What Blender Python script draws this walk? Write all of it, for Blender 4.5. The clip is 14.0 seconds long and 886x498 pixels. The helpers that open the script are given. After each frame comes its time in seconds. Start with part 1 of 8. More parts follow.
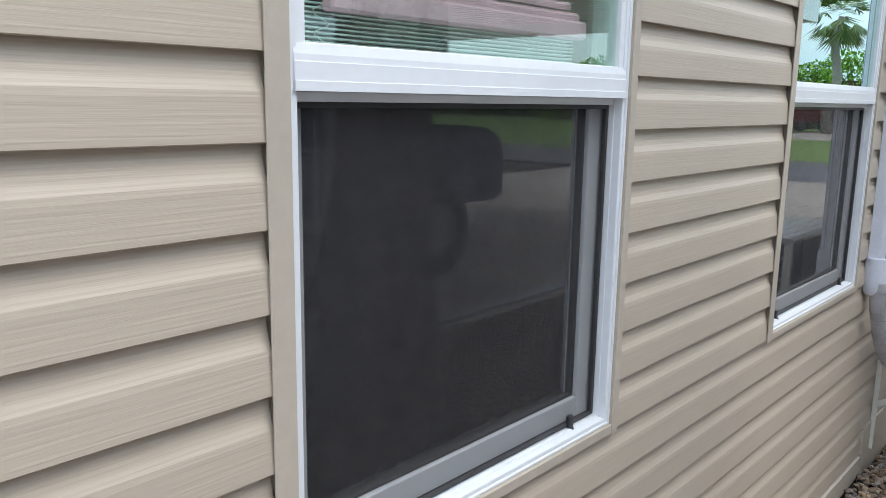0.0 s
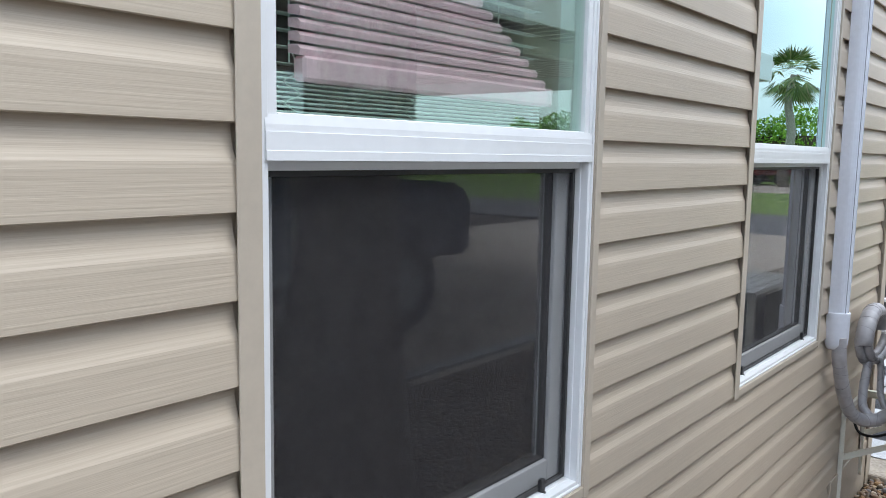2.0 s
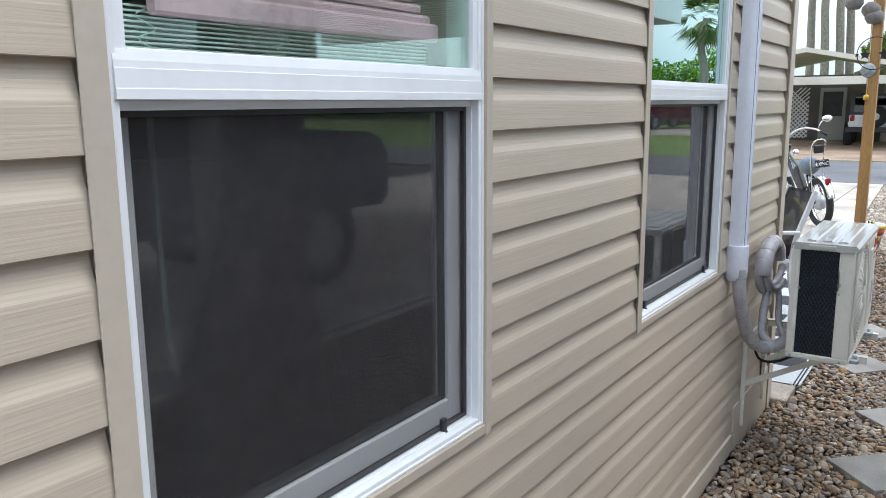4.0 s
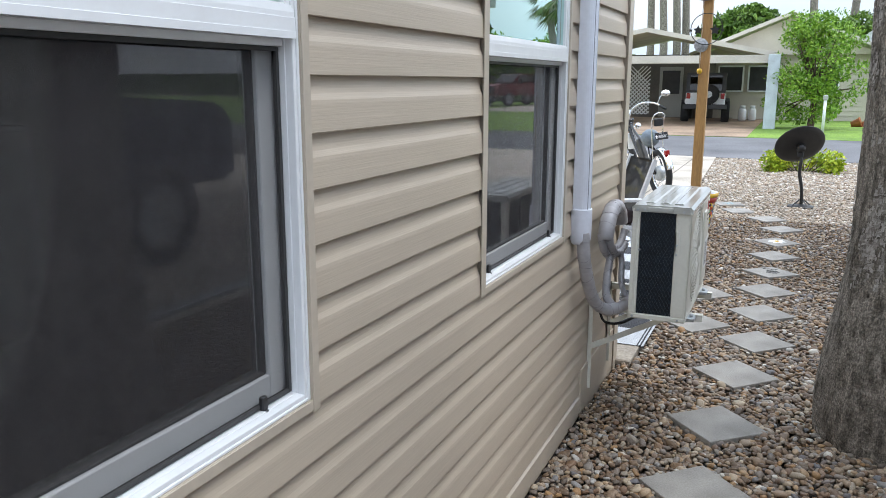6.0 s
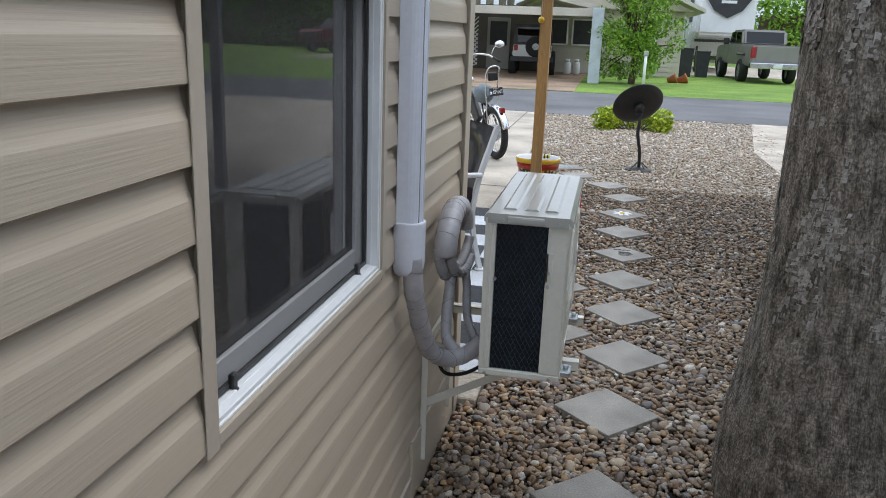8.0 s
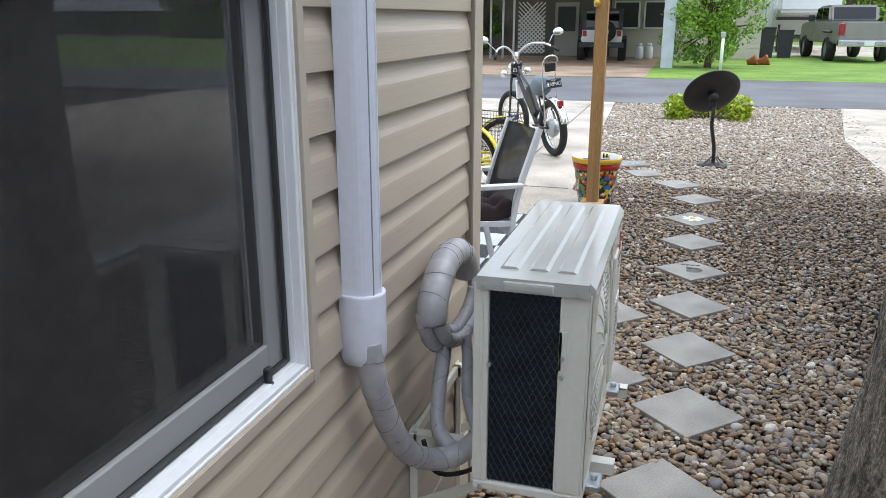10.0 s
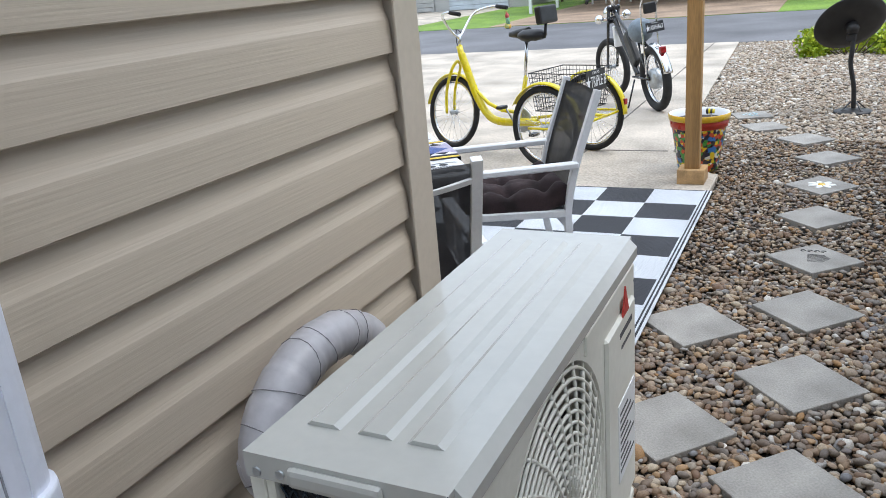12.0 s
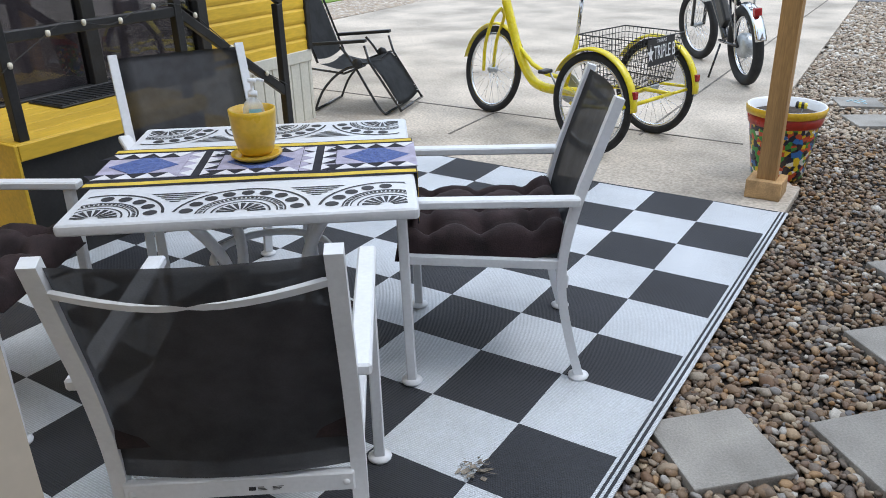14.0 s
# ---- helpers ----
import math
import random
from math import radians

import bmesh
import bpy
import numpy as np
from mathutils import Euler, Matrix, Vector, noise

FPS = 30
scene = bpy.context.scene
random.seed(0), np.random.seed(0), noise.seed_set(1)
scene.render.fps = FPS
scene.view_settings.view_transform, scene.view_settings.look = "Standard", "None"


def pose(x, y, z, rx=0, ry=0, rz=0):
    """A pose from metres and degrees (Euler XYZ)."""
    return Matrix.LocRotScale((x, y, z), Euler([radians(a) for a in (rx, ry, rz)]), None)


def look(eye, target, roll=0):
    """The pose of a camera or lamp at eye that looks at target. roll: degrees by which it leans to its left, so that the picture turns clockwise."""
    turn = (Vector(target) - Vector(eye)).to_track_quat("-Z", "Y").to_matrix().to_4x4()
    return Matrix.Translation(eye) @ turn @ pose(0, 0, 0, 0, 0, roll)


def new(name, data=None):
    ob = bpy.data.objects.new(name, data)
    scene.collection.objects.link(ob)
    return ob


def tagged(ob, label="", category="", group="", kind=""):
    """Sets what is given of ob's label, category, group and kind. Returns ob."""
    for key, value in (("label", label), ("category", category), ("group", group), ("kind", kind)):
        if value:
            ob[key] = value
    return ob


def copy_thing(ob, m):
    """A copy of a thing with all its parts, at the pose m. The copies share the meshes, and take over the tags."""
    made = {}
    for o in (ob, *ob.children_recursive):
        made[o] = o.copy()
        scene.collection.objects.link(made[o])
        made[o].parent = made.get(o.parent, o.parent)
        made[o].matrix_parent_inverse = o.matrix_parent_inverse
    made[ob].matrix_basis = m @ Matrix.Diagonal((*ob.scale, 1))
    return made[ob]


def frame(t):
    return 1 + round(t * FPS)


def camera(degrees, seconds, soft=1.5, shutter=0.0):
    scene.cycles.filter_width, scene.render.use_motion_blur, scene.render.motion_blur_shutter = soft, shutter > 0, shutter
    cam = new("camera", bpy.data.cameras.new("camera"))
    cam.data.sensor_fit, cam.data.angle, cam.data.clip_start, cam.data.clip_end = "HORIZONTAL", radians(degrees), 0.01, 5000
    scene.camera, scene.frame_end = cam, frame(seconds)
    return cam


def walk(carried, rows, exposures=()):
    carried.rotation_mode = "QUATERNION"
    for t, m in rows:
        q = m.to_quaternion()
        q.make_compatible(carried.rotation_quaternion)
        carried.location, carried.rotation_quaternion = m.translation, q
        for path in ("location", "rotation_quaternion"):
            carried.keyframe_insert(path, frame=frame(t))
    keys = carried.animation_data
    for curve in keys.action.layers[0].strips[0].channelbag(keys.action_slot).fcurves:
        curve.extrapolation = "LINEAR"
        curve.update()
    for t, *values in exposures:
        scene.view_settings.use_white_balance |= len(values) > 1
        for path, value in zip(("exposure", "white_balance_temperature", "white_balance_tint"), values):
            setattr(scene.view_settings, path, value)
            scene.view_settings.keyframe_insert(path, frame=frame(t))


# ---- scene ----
cam = camera(58.8, 14.0, 0.9)
PATH = [
    (0, (0.212, 0.072, 1.566), (-1.103, 1.532, 1.193), 0.9),
    (0.5, (0.225, 0.064, 1.584), (-1.099, 1.542, 1.333), 1.4),
    (1, (0.224, 0.057, 1.594), (-1.088, 1.558, 1.436), 1.4),
    (1.5, (0.218, 0.065, 1.588), (-1.071, 1.581, 1.385), 1.1),
    (2, (0.205, 0.07, 1.586), (-1.06, 1.599, 1.345), 1.0),
    (2.5, (0.201, 0.089, 1.574), (-1.051, 1.616, 1.256), 0.7),
    (3, (0.218, 0.097, 1.572), (-1.025, 1.622, 1.21), 0.1),
    (3.5, (0.234, 0.097, 1.573), (-1.008, 1.623, 1.214), -0.6),
    (4, (0.246, 0.125, 1.566), (-0.86, 1.751, 1.204), -0.4),
    (4.2, (0.258, 0.138, 1.562), (-0.773, 1.814, 1.201), -0.0),
    (6.3, (0.234, 0.347, 1.501), (-0.444, 2.179, 1.073), 0.4),
    (6.5, (0.157, 0.45, 1.504), (-0.391, 2.326, 1.081), 1.2),
    (7, (-0.021, 0.727, 1.494), (-0.371, 2.645, 1.048), 2.4),
    (7.5, (-0.044, 1.049, 1.456), (-0.384, 2.944, 0.914), 2.3),
    (7.7, (-0.044, 1.213, 1.479), (-0.401, 3.107, 0.945), 2.3),
    (9.8, (0.007, 2.055, 1.495), (-0.441, 3.922, 0.934), 1.0),
    (10, (0.025, 2.093, 1.495), (-0.532, 3.93, 0.932), -0.0),
    (10.5, (0.031, 2.183, 1.494), (-0.636, 3.981, 0.928), -1.5),
    (11, (-0.014, 2.441, 1.45), (-0.679, 4.242, 0.889), -1.4),
    (11.5, (0.028, 2.709, 1.399), (-0.611, 4.487, 0.743), -1.8),
    (12, (0.15, 3.025, 1.428), (-0.703, 4.712, 0.774), -5.0),
    (12.5, (0.09, 3.314, 1.439), (-0.765, 4.998, 0.779), -3.2),
    (13, (0.012, 3.56, 1.433), (-0.738, 5.275, 0.729), -1.1),
    (13.2, (0.018, 3.659, 1.413), (-0.744, 5.359, 0.686), -1.8),
    (13.5, (0.046, 3.863, 1.412), (-0.835, 5.495, 0.663), -2.6),
    (13.7, (0.073, 4.002, 1.425), (-0.871, 5.589, 0.657), -4.1),
    (14, (0.062, 4.114, 1.452), (-0.931, 5.649, 0.64), -1.4),
]
walk(cam, [(t, look(eye, target, roll)) for t, eye, target, roll in PATH],
     [(0.0, 0.50, 6330, 10), (4.0, 0.45, 6330, 10), (6.5, 0.42, 6380, 10), (7.5, -0.12, 6380, 10), (9.8, 0.32, 6380, 10), (11.0, 0.26, 6330, 10), (11.5, 0.12, 6330, 10), (12.0, 0.22, 6330, 10), (12.5, -0.14, 6300, 10), (13.0, -0.32, 6280, 10), (13.5, -0.46, 6280, 10), (14.0, -0.08, 6230, 10)])

# ---- world, sun and exposure ----
world = bpy.data.worlds.new("overcast_sky")
scene.world = world
world.use_nodes = True
wn, wl = world.node_tree.nodes, world.node_tree.links
wn.clear()
w_out, w_bg = wn.new("ShaderNodeOutputWorld"), wn.new("ShaderNodeBackground")
w_sky = wn.new("ShaderNodeTexSky")
w_sky.sky_type, w_sky.sun_disc = "NISHITA", False
w_sky.sun_elevation, w_sky.sun_rotation = radians(58), radians(70)
w_gain = wn.new("ShaderNodeVectorMath")
w_gain.operation = "SCALE"
w_gain.inputs["Scale"].default_value = 0.10
w_co, w_map, w_noise, w_ramp = (wn.new(k) for k in ("ShaderNodeTexCoord", "ShaderNodeMapping", "ShaderNodeTexNoise", "ShaderNodeValToRGB"))
w_map.inputs["Scale"].default_value = (1.0, 1.0, 3.0)
w_noise.inputs["Scale"].default_value, w_noise.inputs["Detail"].default_value = 2.2, 6.0
w_ramp.color_ramp.elements[0].position, w_ramp.color_ramp.elements[0].color = 0.35, (0.68, 0.82, 1.00, 1)
w_ramp.color_ramp.elements[1].position, w_ramp.color_ramp.elements[1].color = 0.62, (0.98, 1.05, 1.15, 1)
w_mix = wn.new("ShaderNodeMix")
w_mix.data_type = "RGBA"
w_mix.inputs["Factor"].default_value = 0.86
wl.new(w_co.outputs["Generated"], w_map.inputs["Vector"])
wl.new(w_map.outputs["Vector"], w_noise.inputs["Vector"])
wl.new(w_noise.outputs["Fac"], w_ramp.inputs["Fac"])
wl.new(w_sky.outputs["Color"], w_gain.inputs[0])
wl.new(w_gain.outputs["Vector"], w_mix.inputs["A"])
wl.new(w_ramp.outputs["Color"], w_mix.inputs["B"])
w_sep, w_up, w_dim = wn.new("ShaderNodeSeparateXYZ"), wn.new("ShaderNodeMapRange"), wn.new("ShaderNodeVectorMath")
w_up.inputs["From Min"].default_value, w_up.inputs["From Max"].default_value = 0.0, 1.0
w_up.inputs["To Min"].default_value, w_up.inputs["To Max"].default_value = 0.72, 1.75
w_dim.operation = "SCALE"
wl.new(w_co.outputs["Generated"], w_sep.inputs["Vector"])
wl.new(w_sep.outputs["Z"], w_up.inputs["Value"])
wl.new(w_mix.outputs["Result"], w_dim.inputs[0])
wl.new(w_up.outputs["Result"], w_dim.inputs["Scale"])
wl.new(w_dim.outputs["Vector"], w_bg.inputs["Color"])
wl.new(w_bg.outputs["Background"], w_out.inputs["Surface"])
w_bg.inputs["Strength"].default_value = 1.22

sun = new("sun", bpy.data.lights.new("sun", "SUN"))
sun.data.energy, sun.data.angle, sun.data.color = 1.2, radians(25), (1.0, 0.975, 0.94)
sun.matrix_world = look((6, 3, 12), (0, 0.5, 0))


# ---- materials ----
def material(name, col, rough=0.6, metal=0.0, var=0.12, scale=6.0, fine=90.0, bump=0.15, depth=0.002, col2=None,
             spec=0.5, stretch=(1, 1, 1), rnd=0.0, island=0.0, coat=0.0):
    """A procedural surface with blotches and fine grain in metres; rnd and island vary it from piece to piece."""
    m = bpy.data.materials.new(name)
    m.use_nodes = True
    n, l = m.node_tree.nodes, m.node_tree.links
    b = n["Principled BSDF"]
    b.inputs["Roughness"].default_value, b.inputs["Metallic"].default_value = rough, metal
    b.inputs["Specular IOR Level"].default_value = spec
    b.inputs["Coat Weight"].default_value = coat
    co, mp = n.new("ShaderNodeTexCoord"), n.new("ShaderNodeMapping")
    mp.inputs["Scale"].default_value = stretch
    l.new(co.outputs["Object"], mp.inputs["Vector"])
    big, small = n.new("ShaderNodeTexNoise"), n.new("ShaderNodeTexNoise")
    big.inputs["Scale"].default_value, big.inputs["Detail"].default_value = scale, 5
    small.inputs["Scale"].default_value, small.inputs["Detail"].default_value = fine, 3
    l.new(mp.outputs["Vector"], big.inputs["Vector"])
    l.new(mp.outputs["Vector"], small.inputs["Vector"])
    mix = n.new("ShaderNodeMix")
    mix.data_type = "RGBA"
    c2 = col2 or [c * (1 - 2.2 * var) for c in col]
    mix.inputs["A"].default_value = (*[min(1, c * (1 + 0.6 * var)) for c in col], 1)
    mix.inputs["B"].default_value = (*c2, 1)
    ramp = n.new("ShaderNodeMapRange")
    ramp.inputs["From Min"].default_value, ramp.inputs["From Max"].default_value = 0.36, 0.68
    l.new(big.outputs["Fac"], ramp.inputs["Value"])
    l.new(ramp.outputs["Result"], mix.inputs["Factor"])
    hsv = n.new("ShaderNodeHueSaturation")
    l.new(mix.outputs["Result"], hsv.inputs["Color"])
    val = n.new("ShaderNodeMapRange")
    val.inputs["To Min"].default_value, val.inputs["To Max"].default_value = 1 - 1.2 * var, 1 + 1.2 * var
    val.inputs["From Min"].default_value, val.inputs["From Max"].default_value = 0.3, 0.7
    l.new(small.outputs["Fac"], val.inputs["Value"])
    last = val.outputs["Result"]
    for amount, node, out in ((rnd, "ShaderNodeObjectInfo", "Random"), (island, "ShaderNodeNewGeometry", "Random Per Island")):
        if amount:
            src, mr, mul = n.new(node), n.new("ShaderNodeMapRange"), n.new("ShaderNodeMath")
            mr.inputs["To Min"].default_value, mr.inputs["To Max"].default_value = 1 - amount, 1 + amount
            mul.operation = "MULTIPLY"
            l.new(src.outputs[out], mr.inputs["Value"])
            l.new(mr.outputs["Result"], mul.inputs[0])
            l.new(last, mul.inputs[1])
            last = mul.outputs["Value"]
    l.new(last, hsv.inputs["Value"])
    l.new(hsv.outputs["Color"], b.inputs["Base Color"])
    rr = n.new("ShaderNodeMapRange")
    rr.inputs["To Min"].default_value, rr.inputs["To Max"].default_value = max(0.02, rough - 0.1), min(1, rough + 0.1)
    l.new(big.outputs["Fac"], rr.inputs["Value"])
    l.new(rr.outputs["Result"], b.inputs["Roughness"])
    if bump:
        bp = n.new("ShaderNodeBump")
        bp.inputs["Strength"].default_value, bp.inputs["Distance"].default_value = bump, depth
        l.new(small.outputs["Fac"], bp.inputs["Height"])
        l.new(bp.outputs["Normal"], b.inputs["Normal"])
    return m


def ramp_material(name, stops, rough=0.7, source="island", scale=8.0, fine=60.0, bump=0.3, depth=0.003, var=0.25, spec=0.4, mode="LINEAR"):
    """Colours picked along a ramp, piece by piece (island), or by cells of the given size (cells)."""
    m = material(name, (0.5, 0.5, 0.5), rough, 0, var, scale, fine, bump, depth, spec=spec)
    n, l = m.node_tree.nodes, m.node_tree.links
    r = n.new("ShaderNodeValToRGB")
    r.color_ramp.interpolation = mode
    el = r.color_ramp.elements
    while len(el) < len(stops):
        el.new(0.5)
    for e, (p, c) in zip(el, stops):
        e.position, e.color = p, (*c, 1)
    if source == "island":
        g = n.new("ShaderNodeNewGeometry")
        l.new(g.outputs["Random Per Island"], r.inputs["Fac"])
    else:
        v = n.new("ShaderNodeTexVoronoi")
        v.inputs["Scale"].default_value = source
        co = n.new("ShaderNodeTexCoord")
        l.new(co.outputs["Object"], v.inputs["Vector"])
        sp = n.new("ShaderNodeSeparateColor")
        l.new(v.outputs["Color"], sp.inputs["Color"])
        l.new(sp.outputs["Red"], r.inputs["Fac"])
        bp = next(x for x in n if x.type == "BUMP")
        bp.inputs["Strength"].default_value, bp.inputs["Distance"].default_value = 1.0, 0.02
        inv = n.new("ShaderNodeMath")
        inv.operation = "SUBTRACT"
        inv.inputs[0].default_value = 1.0
        l.new(v.outputs["Distance"], inv.inputs[1])
        l.new(inv.outputs["Value"], bp.inputs["Height"])
    h = next(x for x in n if x.type == "HUE_SAT")
    l.new(r.outputs["Color"], h.inputs["Color"])
    return m


def glass(name, tint=(0.75, 0.85, 0.82), rough=0.0, gain=1.0, shine=(1, 1, 1)):
    """A thin pane: clear with a tint, and a mirror-like gloss that grows towards grazing views."""
    m = bpy.data.materials.new(name)
    m.use_nodes = True
    n, l = m.node_tree.nodes, m.node_tree.links
    n.remove(n["Principled BSDF"])
    clear, gloss, mix, fr = (n.new("ShaderNodeBsdf" + k) if k in ("Transparent", "Glossy") else n.new("ShaderNode" + k) for k in ("Transparent", "Glossy", "MixShader", "Fresnel"))
    clear.inputs["Color"].default_value = (*tint, 1)
    gloss.inputs["Roughness"].default_value = rough
    gloss.inputs["Color"].default_value = (*shine, 1)
    fr.inputs["IOR"].default_value = 1.5
    mul = n.new("ShaderNodeMath")
    mul.operation, mul.use_clamp = "MULTIPLY", True
    mul.inputs[1].default_value = gain
    l.new(fr.outputs["Fac"], mul.inputs[0])
    l.new(mul.outputs["Value"], mix.inputs["Fac"])
    l.new(clear.outputs["BSDF"], mix.inputs[1])
    l.new(gloss.outputs["BSDF"], mix.inputs[2])
    l.new(mix.outputs["Shader"], n["Material Output"].inputs["Surface"])
    return m


def mesh_screen(name, col, cover, pitch=0.0016, spread=0.12):
    """Woven insect screen or sling fabric: threads of that pitch, with clear gaps between."""
    m = material(name, col, 0.75, 0, 0.1, 20, 300, 0.0)
    n, l = m.node_tree.nodes, m.node_tree.links
    b, out = n["Principled BSDF"], n["Material Output"]
    clear, mix = n.new("ShaderNodeBsdfTransparent"), n.new("ShaderNodeMixShader")
    clear.inputs["Color"].default_value = (1, 1, 1, 1)
    no = n.new("ShaderNodeTexNoise")
    no.inputs["Scale"].default_value = 1.0 / pitch
    mr = n.new("ShaderNodeMapRange")
    mr.inputs["To Min"].default_value, mr.inputs["To Max"].default_value = cover - spread, min(1.0, cover + spread)
    co = n.new("ShaderNodeTexCoord")
    l.new(co.outputs["Object"], no.inputs["Vector"])
    l.new(no.outputs["Fac"], mr.inputs["Value"])
    l.new(mr.outputs["Result"], mix.inputs["Fac"])
    l.new(clear.outputs["BSDF"], mix.inputs[1])
    l.new(b.outputs["BSDF"], mix.inputs[2])
    l.new(mix.outputs["Shader"], out.inputs["Surface"])
    return m


def siding_material(name, col):
    """Vinyl with an embossed wood grain that runs along y."""
    return material(name, col, 0.42, 0, 0.03, 1.2, 85, 0.36, 0.0012, stretch=(1.0, 0.07, 3.6), rnd=0.02, spec=0.35)


M = {}
M["siding"] = siding_material("beige_vinyl", (0.515, 0.436, 0.342))
M["trim"] = material("beige_trim", (0.515, 0.445, 0.358), 0.4, 0, 0.03, 3, 60, 0.05, 0.0005)
M["white_vinyl"] = material("white_vinyl", (0.80, 0.81, 0.82), 0.32, 0, 0.02, 5, 40, 0.04, 0.0005)
M["screen_frame"] = material("dark_screen_frame", (0.045, 0.044, 0.044), 0.5, 0.2, 0.08, 12, 150, 0.1, 0.0005)
M["black_plastic"] = material("black_plastic", (0.016, 0.016, 0.017), 0.45, 0, 0.15, 12, 160, 0.1, 0.0006)
M["rubber"] = material("black_rubber", (0.02, 0.02, 0.021), 0.8, 0, 0.2, 14, 120, 0.3, 0.001)
M["glass_green"] = glass("window_glass", (0.86, 0.98, 0.92), gain=0.5)
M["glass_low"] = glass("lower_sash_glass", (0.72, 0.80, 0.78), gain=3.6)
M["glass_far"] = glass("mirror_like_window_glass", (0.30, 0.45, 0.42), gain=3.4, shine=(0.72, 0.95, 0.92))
M["glass_door"] = glass("sliding_door_glass", (0.60, 0.60, 0.63), gain=1.3)
M["glass_dark"] = glass("vehicle_glass", (0.10, 0.12, 0.13), gain=1.2)
M["screen"] = mesh_screen("insect_screen", (0.046, 0.043, 0.047), 0.29)
M["sling"] = mesh_screen("black_sling", (0.046, 0.046, 0.050), 0.935, spread=0.03)
M["pvc"] = material("white_pvc_cover", (0.72, 0.74, 0.82), 0.35, 0, 0.025, 4, 60, 0.04, 0.0005)
M["tape"] = material("grey_wrap_tape", (0.43, 0.415, 0.43), 0.38, 0, 0.05, 14, 60, 0.2, 0.002)
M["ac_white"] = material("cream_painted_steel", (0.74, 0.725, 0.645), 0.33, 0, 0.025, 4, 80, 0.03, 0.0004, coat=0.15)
# White lid, its colour darkened to offset the sky light on top.
M["ac_lid"] = material("darkened_white_lid", (0.48, 0.478, 0.445), 0.15, 0, 0.02, 5, 60, 0.02, 0.0003, coat=0.3)
M["coil_fin"] = material("dark_coil_fins", (0.008, 0.014, 0.024), 0.4, 0.3, 0.3, 30, 300, 0.6, 0.002)
M["guard_wire"] = material("blue_black_wire", (0.035, 0.055, 0.075), 0.35, 0.3, 0.1, 30, 100, 0.0)
M["steel"] = material("galvanised_steel", (0.48, 0.51, 0.53), 0.42, 0.75, 0.12, 10, 80, 0.1, 0.0005)
M["chrome"] = material("chrome", (0.75, 0.76, 0.77), 0.12, 1.0, 0.03, 10, 80, 0.0)
M["stone_paver"] = material("grey_concrete_paver", (0.325, 0.305, 0.275), 0.85, 0, 0.12, 5, 150, 0.6, 0.003, rnd=0.05)
M["soil"] = material("brown_soil", (0.075, 0.055, 0.04), 0.95, 0, 0.3, 10, 60, 0.8, 0.01)
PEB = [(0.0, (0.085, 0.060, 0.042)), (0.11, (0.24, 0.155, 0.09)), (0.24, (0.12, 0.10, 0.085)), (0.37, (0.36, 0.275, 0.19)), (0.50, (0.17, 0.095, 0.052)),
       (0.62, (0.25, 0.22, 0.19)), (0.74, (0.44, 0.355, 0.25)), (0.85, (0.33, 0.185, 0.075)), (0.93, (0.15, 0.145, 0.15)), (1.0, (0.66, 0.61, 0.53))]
# Brightened tan copy of PEB, for gravel that lies outside the house's shade.
PEB_LIT = [(0.0, (0.22, 0.165, 0.12)), (0.2, (0.42, 0.34, 0.25)), (0.4, (0.30, 0.26, 0.215)), (0.6, (0.52, 0.43, 0.325)), (0.75, (0.27, 0.18, 0.115)), (0.9, (0.50, 0.46, 0.41)), (1.0, (0.70, 0.65, 0.57))]
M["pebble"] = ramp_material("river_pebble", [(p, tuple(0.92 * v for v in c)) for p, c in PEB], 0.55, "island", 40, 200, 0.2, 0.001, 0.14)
# Shade in the gaps between pebbles is put into this near-black bed colour.
M["gravel_soil"] = material("gap_shade_grit", (0.040, 0.032, 0.026), 0.95, 0, 0.3, 20, 120, 0.8, 0.006)
M["pebble_lit"] = ramp_material("lit_tan_pebble", PEB_LIT, 0.7, "island", 40, 200, 0.2, 0.001, 0.14)
M["gravel_far"] = ramp_material("gravel_bed", PEB_LIT, 0.8, 26.0, 3, 60, 1.0, 0.02, 0.15)
M["concrete"] = material("pale_concrete", (0.50, 0.435, 0.36), 0.8, 0, 0.22, 1.5, 60, 0.25, 0.002, col2=(0.325, 0.285, 0.235))
M["asphalt"] = material("asphalt", (0.15, 0.148, 0.155), 0.85, 0, 0.16, 0.5, 60, 0.5, 0.006)
M["lawn"] = material("lawn", (0.17, 0.27, 0.035), 0.9, 0, 0.25, 0.8, 25, 0.8, 0.03, col2=(0.11, 0.20, 0.03))
M["yellow_paint"] = material("yellow_painted_wood", (0.72, 0.46, 0.035), 0.5, 0, 0.08, 3, 70, 0.2, 0.001, stretch=(1, 0.2, 1))
M["black_paint"] = material("black_painted_wood", (0.018, 0.017, 0.017), 0.5, 0, 0.2, 8, 80, 0.15, 0.001)
M["cream_skirt"] = material("cream_vinyl_skirt", (0.62, 0.60, 0.52), 0.5, 0, 0.05, 4, 60, 0.1, 0.001)
M["wood_post"] = material("oiled_wood_post", (0.40, 0.22, 0.075), 0.5, 0, 0.14, 5, 60, 0.3, 0.001, stretch=(3, 3, 0.25))
M["wood_pale"] = material("pale_pine_block", (0.50, 0.31, 0.14), 0.6, 0, 0.14, 6, 60, 0.3, 0.001, stretch=(3, 0.5, 3))
